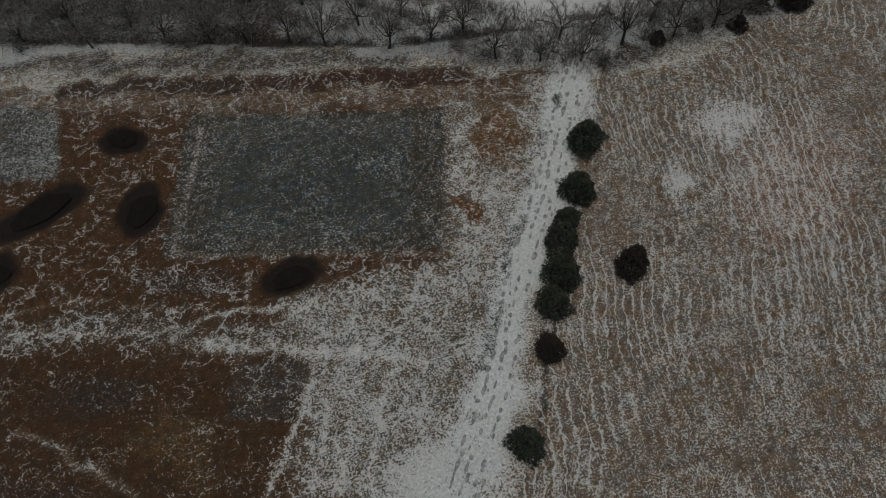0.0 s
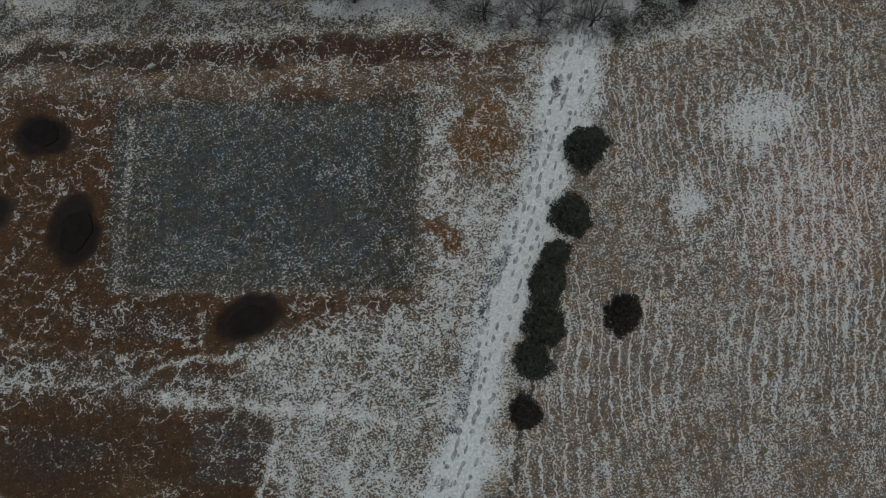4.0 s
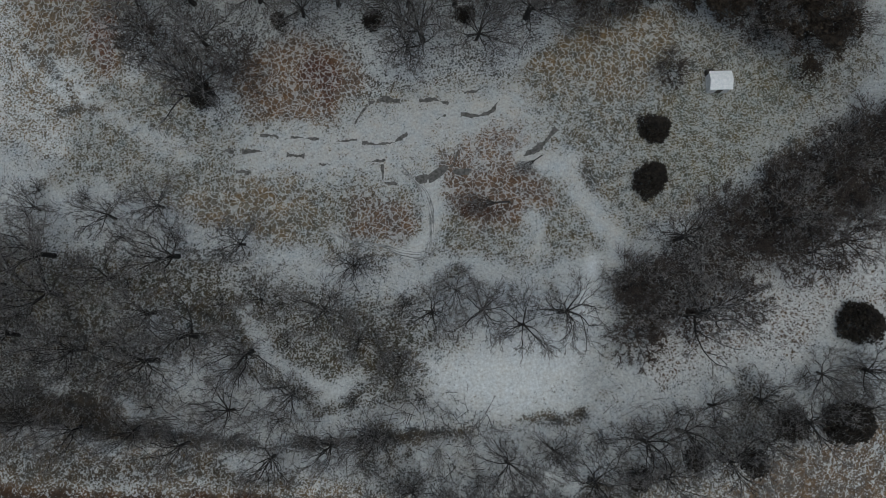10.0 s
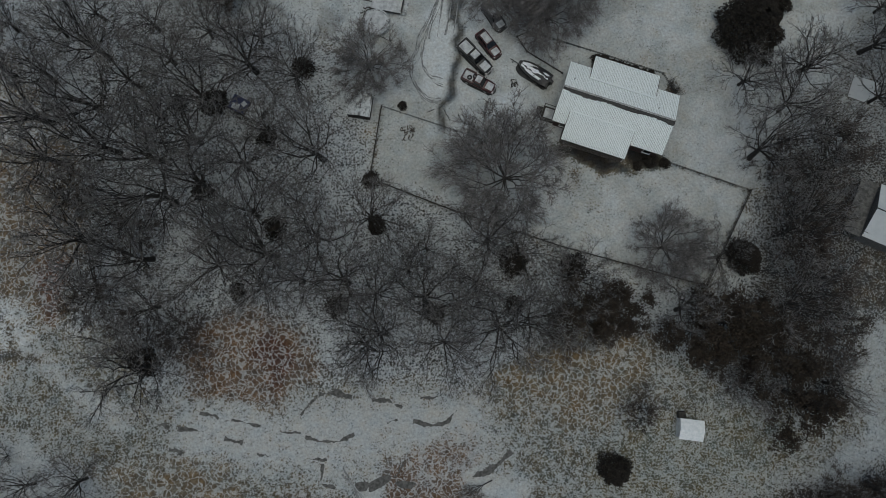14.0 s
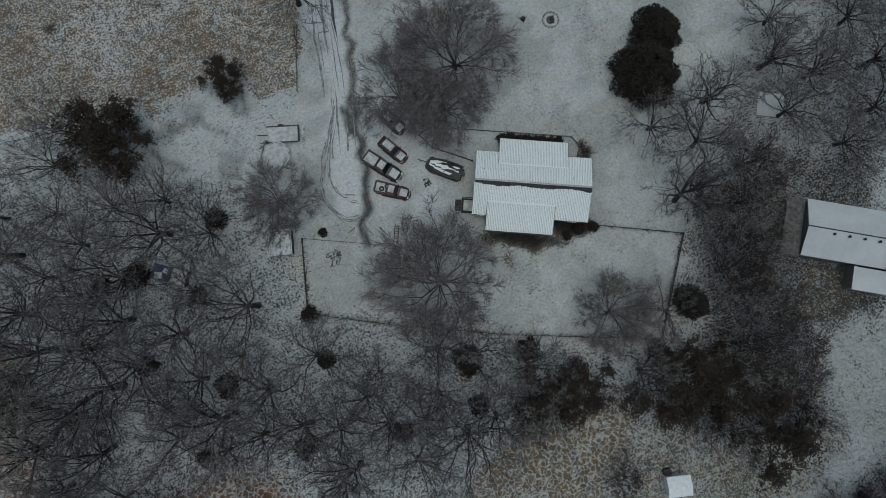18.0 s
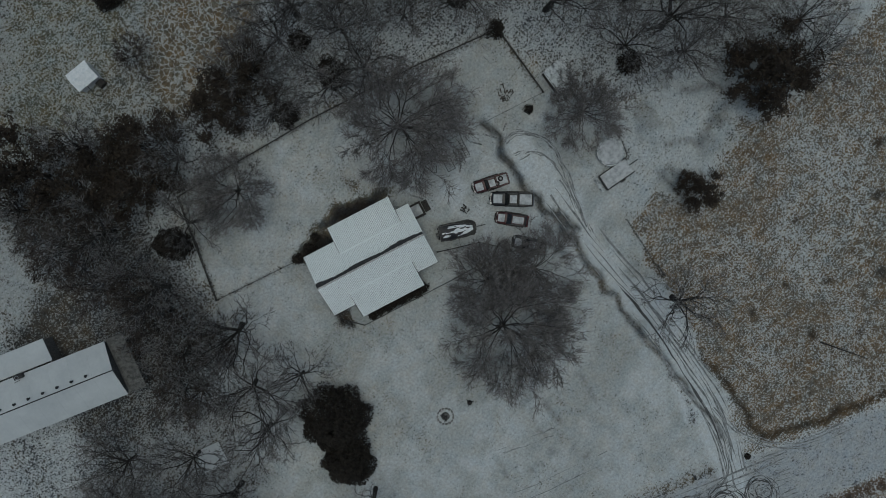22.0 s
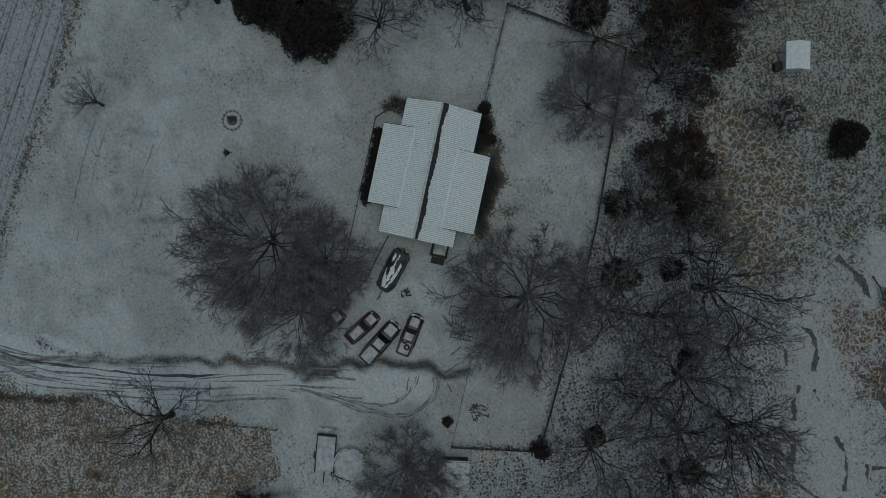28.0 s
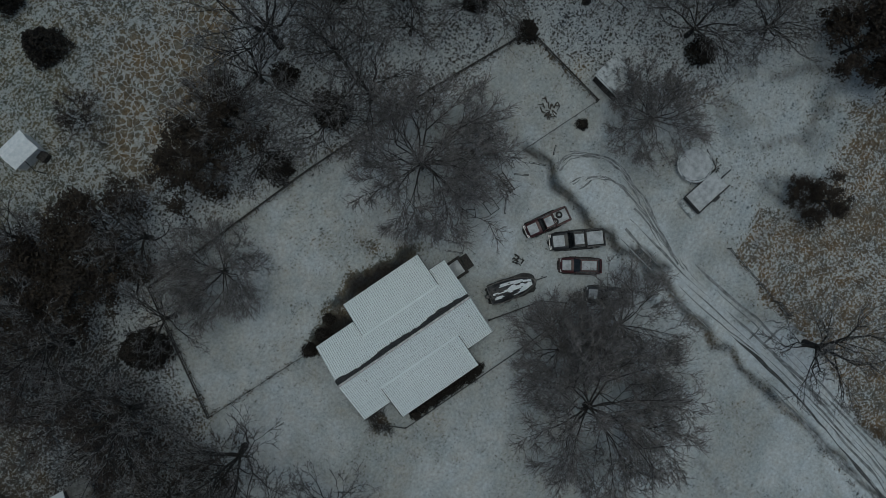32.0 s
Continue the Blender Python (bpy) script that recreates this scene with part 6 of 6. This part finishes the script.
def scatter(pts, gap, seed, taken, tries=900):
    """Places inside a polygon, no two nearer than the gap."""
    rnd = random.Random(seed)
    xs, ys, found = [p[0] for p in pts], [p[1] for p in pts], []
    for _ in range(tries):
        x, y = rnd.uniform(min(xs), max(xs)), rnd.uniform(min(ys), max(ys))
        if polygon(np.array([x]), np.array([y]), pts, 0.1)[0] < 0.5:
            continue
        if all((x - a) ** 2 + (y - b) ** 2 > gap * gap for a, b, *_ in taken + found):
            found.append((x, y, rnd.uniform(0.7, 1.1)))
    return found


BY_HAND = YARD_TREES + LONE_TREES + EAST_TREES + SOUTH_TREES + WEST_TREES
WOOD_WEST = [(-92, 18), (-62, 20), (-48, 10), (-46, -10), (-38, -22), (-40, -26), (-47, -24), (-60, -23), (-72, -23), (-76, -14)]
CREEK_WEST = [(-142, -64), (-110, -71), (-80, -79), (-54, -89), (-44, -82), (-42, -68), (-46, -61), (-58, -58), (-72, -47), (-92, -40), (-142, -26)]
CREEK_EAST = [(-14, -69), (0, -63), (15, -58), (31, -52), (64, -39), (64, -50), (31, -65), (20, -69), (10, -76), (-4, -76), (-13, -78)]
EDGE = [(-54, -89), (-36, -90), (-16, -89), (2, -88), (18, -86), (18, -93), (-10, -97), (-28, -98.5), (-48, -94)]
WOOD_EAST = [(24, -12), (34, -7), (50, -5), (66, 0), (66, 18), (44, 14), (30, 8), (24, 2)]
plant(TREES, scatter(WOOD_WEST, 5.6, 31, BY_HAND), "woodland trees", 9)
CREEK_TREES = [(-91.3, -50.5, 0.9), (-91.2, -56.3, 1.0), (-74.0, -54.0, 0.85), (-83.3, -55.4, 0.7), (-54.9, -65.5, 0.85), (-73.2, -65.8, 0.9), (-79.0, -68.0, 0.8)]
plant(TREES, CREEK_TREES, "creek-side trees", 24)
plant(TREES, [(x, y, k * 0.78) for x, y, k in scatter(CREEK_WEST, 6.6, 32, CREEK_TREES)], "creek-side trees", 10)
plant(HAZY, scatter(CREEK_EAST, 7.0, 39, []), "brown-twigged trees", 25)
plant(TREES, scatter(CREEK_EAST, 9.0, 33, []), "creek-side trees", 11)
plant(TREES, [(x, y, k * 0.75) for x, y, k in scatter(EDGE, 5.6, 34, [])], "creek-side trees", 12)
plant(TREES, scatter(WOOD_EAST, 6.4, 35, BY_HAND), "woodland trees", 13)
plant(TREES, [(-33.5, -70.0, 0.85), (-28.6, -73.0, 0.85), (-36.4, -66.3, 0.6), (-22.6, -72.3, 0.75), (-40.5, -69.0, 0.6)], "creek-side trees", 14)
plant(SHRUBS, scatter(CREEK_WEST, 5.6, 36, [], 500), "thicket shrubs", 15)
plant(SHRUBS, scatter(EDGE, 5.0, 37, [], 400), "thicket shrubs", 16)
plant(SHRUBS, scatter(CREEK_EAST, 4.6, 38, [], 400), "thicket shrubs", 17)

CEDARS = [cedar(s, 4.6, 2.9, CEDAR) for s in (41, 42, 43)]
BROWN_CEDARS = [cedar(s, 5.5, 3.0, CEDAR_BROWN, 1700, "dark brown-green winter cedar") for s in (44, 45)]
BIG_CEDARS = [cedar(48, 8, 5.2, CEDAR_BROWN, 6500, "broad dark winter cedar beside the lawn", 1, leaf=0.36), cedar(49, 7, 4.1, CEDAR_BROWN, 4600, "broad dark winter cedar beside the lawn", 1, leaf=0.36)]
plant(BIG_CEDARS, [(20.4, 11.1, 0.93), (24.0, 16.2, 0.88)], "dark cedars", 22)
BUSHES = [cedar(s, 1.6, 1.25, CEDAR_BROWN, 420, "low dark evergreen bush", name="bush") for s in (46, 47)]
for ob in BUSHES:
    ob["category"] = "bush"
plant(CEDARS, [(-38.8, -114.9, 1.1), (-43.6, -124.5, 1.05), (-49.3, -132.2, 1.05), (-51.5, -138.2, 1.0), (-54.7, -142.2, 0.85), (-64.9, -160.8, 0.8), (-47.3, -128.9, 0.7)], "cedars along the lane", 18)
plant(BROWN_CEDARS, [(-57.5, -149.0, 0.75), (-40.4, -139.2, 0.9), (16.2, -21.4, 0.9), (-15.4, -20.2, 0.95), (-57.0, 4.3, 0.72), (43.2, 28.6, 0.95),
                     (-3.7, -49.6, 0.98), (-6.0, -56.3, 0.92), (17.6, -81.6, 1.35), (11.9, -94.7, 1.2), (-67.0, -31.3, 0.75), (-34.4, -14.6, 0.6)], "dark cedars", 19)
plant(BUSHES, [(-17.2, -96.8, 1.3), (-8.8, -95.6, 1.3), (-7.3, -21.4, 1.1), (-35.0, -7.9, 0.8), (-29.9, 2.8, 0.42), (-14.0, 61.0, 0.3), (-1.0, -97.5, 1.2), (5.0, -93.5, 1.4)], "dark bushes", 20)
OAKS = [leafy_oak(51, 9, 5.2), leafy_oak(52, 10, 4.8)]
plant(OAKS, [(20.3, -40.3, 1.15), (8.8, -32.2, 1.05), (-6.0, -27.6, 0.9), (12.4, -30.6, 0.9), (-56.0, 24.0, 1.1), (-53.0, 22.0, 0.8), (-37.6, 28.6, 0.55), (-36.4, 26.6, 0.4), (-1.0, -28.5, 0.75), (14.5, -33.5, 0.9)], "brown-leaved oaks", 21)


def undergrowth(pts, count, seed, label, tall=1.0):
    """Thin bare saplings and stems all through a wood."""
    rnd = random.Random(seed)
    xs, ys = [p[0] for p in pts], [p[1] for p in pts]
    px = np.array([rnd.uniform(min(xs), max(xs)) for _ in range(count * 2)])
    py = np.array([rnd.uniform(min(ys), max(ys)) for _ in range(count * 2)])
    keep = (polygon(px, py, pts, 6.0) > np.array([rnd.random() for _ in px])) & (fractal(px, py, 8, 92) > 0.40)
    px, py = px[keep][:count], py[keep][:count]
    pz = ground_height(px, py)
    stems = ([], [])
    for x, y, z in zip(px, py, pz):
        p = Vector((x, y, z - 0.03))
        way = Vector((rnd.gauss(0, 0.45), rnd.gauss(0, 0.45), 1)).normalized()
        h = rnd.uniform(0.8, 3.2) * tall
        tube(*stems, [p, p + way * h * 0.6, p + way * h + Vector((rnd.gauss(0, 0.3), rnd.gauss(0, 0.3), 0))], [0.024 * tall, 0.017 * tall, 0.007], 3)
        for _ in range(3 if tall > 1 else 0):
            q = p + way * h * rnd.uniform(0.3, 0.85)
            spike(*stems, q, q + (way + Vector((rnd.gauss(0, 0.6), rnd.gauss(0, 0.6), 0))).normalized() * h * 0.3, 0.03)
    ob = add_mesh("undergrowth", *stems, TWIG)
    return tagged(ob, label, "undergrowth", kind="stuff")


undergrowth([(-100, 22), (-60, 26), (-40, 14), (-37, -6), (-12, -20), (10, -27), (4, -31), (-24, -34), (-42, -29), (-66, -25), (-80, -16)], 3600, 93, "thin leafless saplings and stems under the trees")
undergrowth(CREEK_WEST, 3400, 94, "thin leafless brush beside the creek")
undergrowth([(-142, -62), (-110, -70), (-80, -79), (-58, -85), (-34, -89), (-34, -83), (-60, -79), (-80, -72), (-110, -60), (-142, -50)], 3300, 100, "close rows of slender bare saplings along the creek", 2.0)
undergrowth(EDGE, 800, 101, "slender bare saplings at the field's edge", 1.9)
undergrowth([(-16, -66), (0, -58), (34, -40), (64, -30), (64, -46), (28, -64), (0, -75), (-14, -79)], 2600, 97, "thin dark brush along the ditch")
undergrowth([(-60, -87), (-36, -88), (-10, -87), (18, -84), (20, -94), (-10, -99), (-30, -101), (-56, -93)], 2000, 98, "thin leafless brush at the field's edge")
undergrowth([(19, -12), (26, -2), (60, 6), (66, -6), (36, -10), (32, -24), (28, -44), (12, -42), (10, -26)], 1400, 99, "thin leafless stems between the barn and the house")

# ---- fences in place ----
fence([(-32.9, 2.7), (-35.0, -7.7), (-23.8, -12.8), (-9.0, -18.7), (11.0, -25.4), (18.6, -12.3)], "dark weathered rail fence round the back lawn", weeds=14)
fence([(18.6, -12.3), (7.2, -7.6)], "dark low rail fence running to the house", 1.0, 2.4, (0.5, 0.9), weeds=10)
fence([(-32.9, 2.7), (-25.1, -0.4), (-17.3, -3.6), (-10.5, -4.4)], "thin wire and post fence across the lawn", 1.0, 3.0, (0.6, 0.95), DARK_METAL, 0.05)
fence([(-11.3, 12.8), (-5.7, 10.8), (7.9, 5.5), (9.4, 2.4)], "low dark rail edging the front path", 0.7, 1.9, (0.3, 0.58), DARK_METAL, 0.07)
fence([(-11.3, 12.8), (-12.8, 12.2), (-11.5, 9.9), (-6.6, 6.4)], "low dark border rail beside the parking place", 0.5, 1.6, (0.12, 0.3), DARK_TIMBER, 0.14)
fence([(-27.7, 23.5), (-26.4, 28.5), (-25.1, 33.0)], "sagging wire fence with thin dark posts", 1.1, 2.5, (0.5, 0.9), DARK_METAL, 0.05, weeds=6)
gate = empty("field_gate", pose(-25.4, 32.0, 0, 0, 0, 74), "small dark leaning gate at the field's edge", "gate")
for z in (0.3, 0.65, 1.0):
    block("bar", DARK_METAL, gate, 0, 0.3, z, 1.9, 0.06, 0.07, bevel=0.01)
for x in (-0.95, 0.95):
    block("upright", DARK_METAL, gate, x, 0.3, 0.0, 0.08, 0.08, 1.2, bevel=0.01)
mb = empty("mailbox", pose(-6.6, 56.6, 0, 0, 0, 60), "dark mailbox on a leaning post beside the road", "mailbox")
block("post", DARK_TIMBER, mb, 0, 0, -0.1, 0.12, 0.12, 1.2)
part("box", drum(bmesh.new(), 0, 0, 1.2, 0.18, 0.55, seg=12, axis="x"), BLACK_PAINT, mb)

for u, v, k in ((-4.4, 7.1, 0.45), (-3.3, 7.2, 0.5), (-2.2, 7.1, 0.42), (-1.0, 7.2, 0.5), (0.2, 7.1, 0.45), (1.3, 7.2, 0.5), (2.5, 7.1, 0.45), (3.6, 7.2, 0.5)):
    c, s = math.cos(radians(HOUSE_TURN)), math.sin(radians(HOUSE_TURN))
    plant(BUSHES, [(u * c - v * s, u * s + v * c, k)], "shrubs along the porch", int(k * 100 + u * 10))
plant(SHRUBS, [(9.6, 2.6, 0.62), (9.0, 4.2, 0.5), (8.9, 1.0, 0.45)], "shrubs at the house corners", 72)
plant(BUSHES, [(6.9, -7.6, 0.5), (4.8, -7.4, 0.55), (3.0, -7.9, 0.42)], "shrubs at the house corners", 71)

# a dead tree lying in the meadow, and a log in the field
for x, y, turn, k in ((-26.5, -55.6, 170, 0.62), (-20.5, -50.0, 200, 0.4)):
    down = copy_thing(TREES[1], pose(x, y, 0.5, 0, 0, turn) @ pose(0, 0, 0, 0, 82, 0) @ Matrix.Diagonal((k * 0.45, k * 0.6, k, 1)))
    down.name = "fallen_tree"
    tagged(down, "fallen dead tree lying in the frosted grass", "fallen tree", "fallen trees")
lg = empty("fallen_log", pose(-35.0, 60.9, 0.12, 0, 0, 112), "long dark fallen log in the field", "log")
part("log", drum(bmesh.new(), 0, 0, 0, 0.14, 7.6, 0.05, seg=10, axis="x"), BARK, lg)
for a, x in ((40, 1.2), (-50, 2.2), (35, -0.6)):
    s = part("snag", drum(bmesh.new(), 0.5, 0, 0.05, 0.05, 1.0, 0.015, seg=6, axis="x"), BARK, lg)
    s.matrix_basis = pose(x, 0, 0, 0, 0, a)

# ---- tyre tracks ----


def smooth_path(pts, per=10):
    p = [Vector((*q, 0)) for q in pts]
    p = [p[0] * 2 - p[1]] + p + [p[-1] * 2 - p[-2]]
    out = []
    for i in range(1, len(p) - 2):
        for k in range(per):
            t = k / per
            out.append(0.5 * (2 * p[i] + (p[i + 1] - p[i - 1]) * t + (2 * p[i - 1] - 5 * p[i] + 4 * p[i + 1] - p[i + 2]) * t * t + (3 * p[i] - p[i - 1] - 3 * p[i + 1] + p[i + 2]) * t ** 3))
    out.append(p[-2])
    return out


def track(pts, width, seed, mat=None, label="tyre rut pressed into the snow", gaps=0.0, per=10):
    """A rut of uneven width along a curve; gaps leaves stretches of it under snow."""
    rnd = random.Random(seed)
    line_pts = smooth_path(pts, per)
    verts, faces, drift = [], [], 0.0
    zs = ground_height(np.array([p.x for p in line_pts]), np.array([p.y for p in line_pts]))
    for i, p in enumerate(line_pts):
        d = (line_pts[min(i + 1, len(line_pts) - 1)] - line_pts[max(i - 1, 0)]).normalized()
        side = Vector((-d.y, d.x, 0))
        drift = drift * 0.8 + rnd.gauss(0, 0.05)
        swell = 0.5 + 0.28 * math.sin(i * 0.37 + seed * 1.7) + 0.22 * math.sin(i * 0.151 + seed * 2.9) + 0.12 * math.sin(i * 0.83 + seed)
        half = width * 0.5 * rnd.uniform(0.75, 1.2) * min(1.25, max(0.0, (swell - gaps * 0.85) * (2.0 if gaps else 1.4) + 0.12 * (gaps == 0)))
        z = float(zs[i]) + 0.045
        for s in (-1, 1):
            q = p + side * (drift + s * half)
            verts.append((q.x, q.y, z))
    for i in range(len(line_pts) - 1):
        if (Vector(verts[2 * i]) - Vector(verts[2 * i + 1])).length + (Vector(verts[2 * i + 2]) - Vector(verts[2 * i + 3])).length > 0.02:
            faces.append((2 * i, 2 * i + 1, 2 * i + 3, 2 * i + 2))
    ob = add_mesh("tyre_track", verts, faces, mat or RUT)
    return tagged(ob, label, "tyre track", kind="structure")


rnd = random.Random(77)
for i in range(9):
    o = -2.6 + 0.62 * i + rnd.uniform(-0.2, 0.2)
    track([(x + o * 0.95 + rnd.uniform(-0.25, 0.25), y + o * 0.2) for x, y in DRIVE[1 if i % 2 else 2:]], rnd.uniform(0.16, 0.34), i, DARK_RUT if i == 6 else RUT, gaps=0.3)
for i in range(4):
    o = 0.42 * i
    track([(-24.3, 3.6 - 0.3 * o), (-26.4, 4.2 - o), (-28.0 - o * 0.5, 7.2), (-27.4 - o * 0.4, 11.0), (-25.4, 15.0 + o), (-23.2, 20.0 + o)], 0.17, 20 + i, gaps=0.15)
    track([(-23.9, 5.2 + o), (-25.7, 6.6 + o * 0.4), (-26.8, 9.4), (-25.8, 13.0 + o), (-23.4, 18.5 + o)], 0.15, 30 + i, gaps=0.3)
track([(-21.5, 32.5), (-24.0, 33.2), (-25.0, 35.6)], 0.22, 41)
track([(-20.9, 30.9), (-23.4, 31.4), (-24.6, 33.0)], 0.22, 42)
ROAD_ALONG = (0.887, -0.462)
for i in range(38):
    n = 48.8 + 0.235 * i + rnd.uniform(-0.2, 0.2)
    a0 = 6 if i % 3 else -46
    track([(ROAD_N[0] * (n + rnd.uniform(-0.3, 0.3)) + ROAD_ALONG[0] * a, ROAD_N[1] * (n + rnd.uniform(-0.3, 0.3)) + ROAD_ALONG[1] * a) for a in (a0, a0 + 12, 26, 34, 44, 56, 70)], rnd.uniform(0.08, 0.24), 300 + i, DARK_RUT if i % 3 == 1 else RUT, gaps=0.08)
# rows of short melted dashes in the snowy lane's wheel lines
rnd = random.Random(91)
verts, faces = [], []
for a, b in zip(LANE, LANE[1:]):
    far_k = math.hypot(b[0] - a[0], b[1] - a[1])
    d = Vector((b[0] - a[0], b[1] - a[1], 0)) / far_k
    side = Vector((-d.y, d.x, 0))
    for o, odds, size in ((-2.3, 0.45, 0.7), (-1.5, 0.7, 1.0), (0.1, 0.9, 1.1), (0.7, 0.5, 0.6), (1.7, 0.9, 1.1), (2.5, 0.4, 0.6)):
        for k in range(int(far_k / 1.5)):
            if rnd.random() > odds:
                continue
            c = Vector((a[0], a[1], 0)) + d * ((k + rnd.uniform(0.1, 0.9)) * 1.5) + side * (o + rnd.gauss(0, 0.16))
            half, wide = size * rnd.uniform(0.35, 0.9), size * rnd.uniform(0.16, 0.36)
            c.z = float(ground_height(np.array([c.x]), np.array([c.y]))[0]) + 0.05
            n0 = len(verts)
            verts += [tuple(c + d * half * math.cos(q) * rnd.uniform(0.8, 1.15) + side * wide * math.sin(q) * rnd.uniform(0.7, 1.25)) for q in (6.283 * m / 9 for m in range(9))]
            faces.append(tuple(range(n0, n0 + 9)))
tagged(add_mesh("lane_ruts", verts, faces, LANE_SPOT), "short dark melted dashes in the snowy lane", "wheel ruts", kind="stuff")
rnd = random.Random(78)
# rings spun into the snowy road
for cx, cy, r, n in ((6.2, 57.4, 1.9, 7), (2.6, 60.0, 2.6, 8), (-1.6, 61.6, 3.0, 8), (-6.6, 63.8, 2.8, 8), (-11.5, 66.4, 2.4, 5)):
    for i in range(n):
        q = r * rnd.uniform(0.3, 1.05)
        ex, ey, s = cx + rnd.uniform(-0.6, 0.6), cy + rnd.uniform(-0.6, 0.6), rnd.uniform(0, 6)
        track([(ex + q * math.cos(s + a), ey + q * 1.15 * math.sin(s + a)) for a in (0, 0.9, 1.8, 2.7, 3.6, 4.5, 5.4, 6.1)], 0.17, 80 + i + int(cx * 3), DARK_RUT, per=6)
# faint wheel lines over the lawn
for i, pts in enumerate(([(1.4, 36.3), (5.2, 34.2), (9.4, 32.1)], [(2.4, 36.9), (6, 35), (9.2, 33.1)], [(-1, 44.5), (8, 40.5), (16, 36.5)], [(-0.4, 46), (9, 41.8), (17, 38)])):
    track(pts, 0.14, 170 + i, RUT, "faint wheel line across the frosted lawn", 0.25)
# the drive's mouth sweeps into the road both ways
for i in range(4):
    track([(-16.2 + 0.5 * i, 50.0), (-13.8 + 0.5 * i, 57.5), (-9.5 + 0.4 * i, 60.6 + 0.3 * i), (-2.0, 58.6 + 0.4 * i)], 0.18, 110 + i, gaps=0.2)
    track([(-17.0 + 0.4 * i, 52.0), (-16.6 + 0.4 * i, 58.5), (-19.8, 64.5 + 0.5 * i), (-27.0, 68.5 + 0.5 * i)], 0.18, 120 + i, gaps=0.2)
# ruts filled with dark meltwater in the meadow
for i, (pts, w) in enumerate((([(-59.7, -38.9), (-57.1, -39.7)], 0.4), ([(-55.4, -40.1), (-51.4, -41.1)], 0.5), ([(-65.4, -40.2), (-63.8, -40.6)], 0.5), ([(-62.7, -40.8), (-59.2, -41.5)], 0.55), ([(-56.4, -42.5), (-53.9, -43.2)], 0.6),
                              ([(-63.9, -43.5), (-62.1, -44.1)], 0.65), ([(-44.7, -45.8), (-42.6, -46.3)], 0.4), ([(-45.4, -43.0), (-43.3, -43.6), (-41.1, -43.8), (-38.7, -42.9)], 0.45), ([(-43.4, -37.4), (-41, -37.2), (-38.8, -37.9)], 0.85),
                              ([(-36.1, -38.5), (-34, -38.7), (-32.0, -39.7)], 0.6), ([(-29.5, -38.6), (-27.0, -38.5)], 0.5), ([(-30.6, -41.6), (-27.0, -42.3), (-24.5, -40.6)], 0.55), ([(-34.2, -41.6), (-32.7, -41.4)], 0.35),
                              ([(-22.9, -49.5), (-20, -48.3), (-17.4, -46.4)], 0.8), ([(-43.1, -46.6), (-43.3, -49.1), (-41.5, -49.9)], 0.45), ([(-45.9, -40), (-44.4, -38.4), (-43.4, -37.4)], 0.3), ([(-33.5, -49.0), (-32.2, -47.3)], 0.35), ([(-49, -42), (-46, -42.4)], 0.25), ([(-52, -44.8), (-50.4, -45)], 0.3))):
    track(pts, w, 130 + i, MUD, "dark wet rut across the snowy meadow", per=14)
for i in range(4):
    o = 0.35 * i
    track([(-53.5 + o, -54.5), (-46.5, -58.6 + o), (-40.6, -61.2 + o), (-37.8 - o, -59.0), (-37.4 - o, -52.2), (-40.5, -48.4 + o)], 0.22, 140 + i, RUT, "curved vehicle track in the meadow", 0.25)
for x, y, rx, ry, turn in ((-32.0, -50.0, 1.3, 0.6, -8), (-35.8, -49.6, 1.7, 0.8, 25), (-37.9, -49.9, 0.9, 0.8, 0)):
    rim = [(rx * math.cos(a) * (1 + 0.2 * math.sin(3 * a + x)), ry * math.sin(a) * (1 + 0.2 * math.cos(2 * a)), 0) for a in (2 * math.pi * k / 24 for k in range(24))]
    pud = add_mesh("puddle", rim, [tuple(range(24))], MUD)
    pud.matrix_basis = pose(x, y, float(ground_height(np.array([x]), np.array([y]))[0]) + 0.05, 0, 0, turn)
    tagged(pud, "dark wet hollow in the snowy meadow", "puddle", kind="structure")

plant(BUSHES, scatter([(-70, 8), (-44, 10), (-40, -14), (-12, -22), (-14, -32), (-60, -26)], 9, 95, [], 120), "woodland bushes", 96)

pad = empty("concrete_pad", pose(36.7, 1.6, -0.05, 0, 0, -24), "low concrete pad under smooth pale snow", "pad")
block("slab", STONE, pad, 0, 0, -0.05, 3.9, 3.6, 0.22, bevel=0.02)
block("snow_cover", BARN_SNOW, pad, 0, 0, 0.165, 3.75, 3.45, 0.04, bevel=0.015)
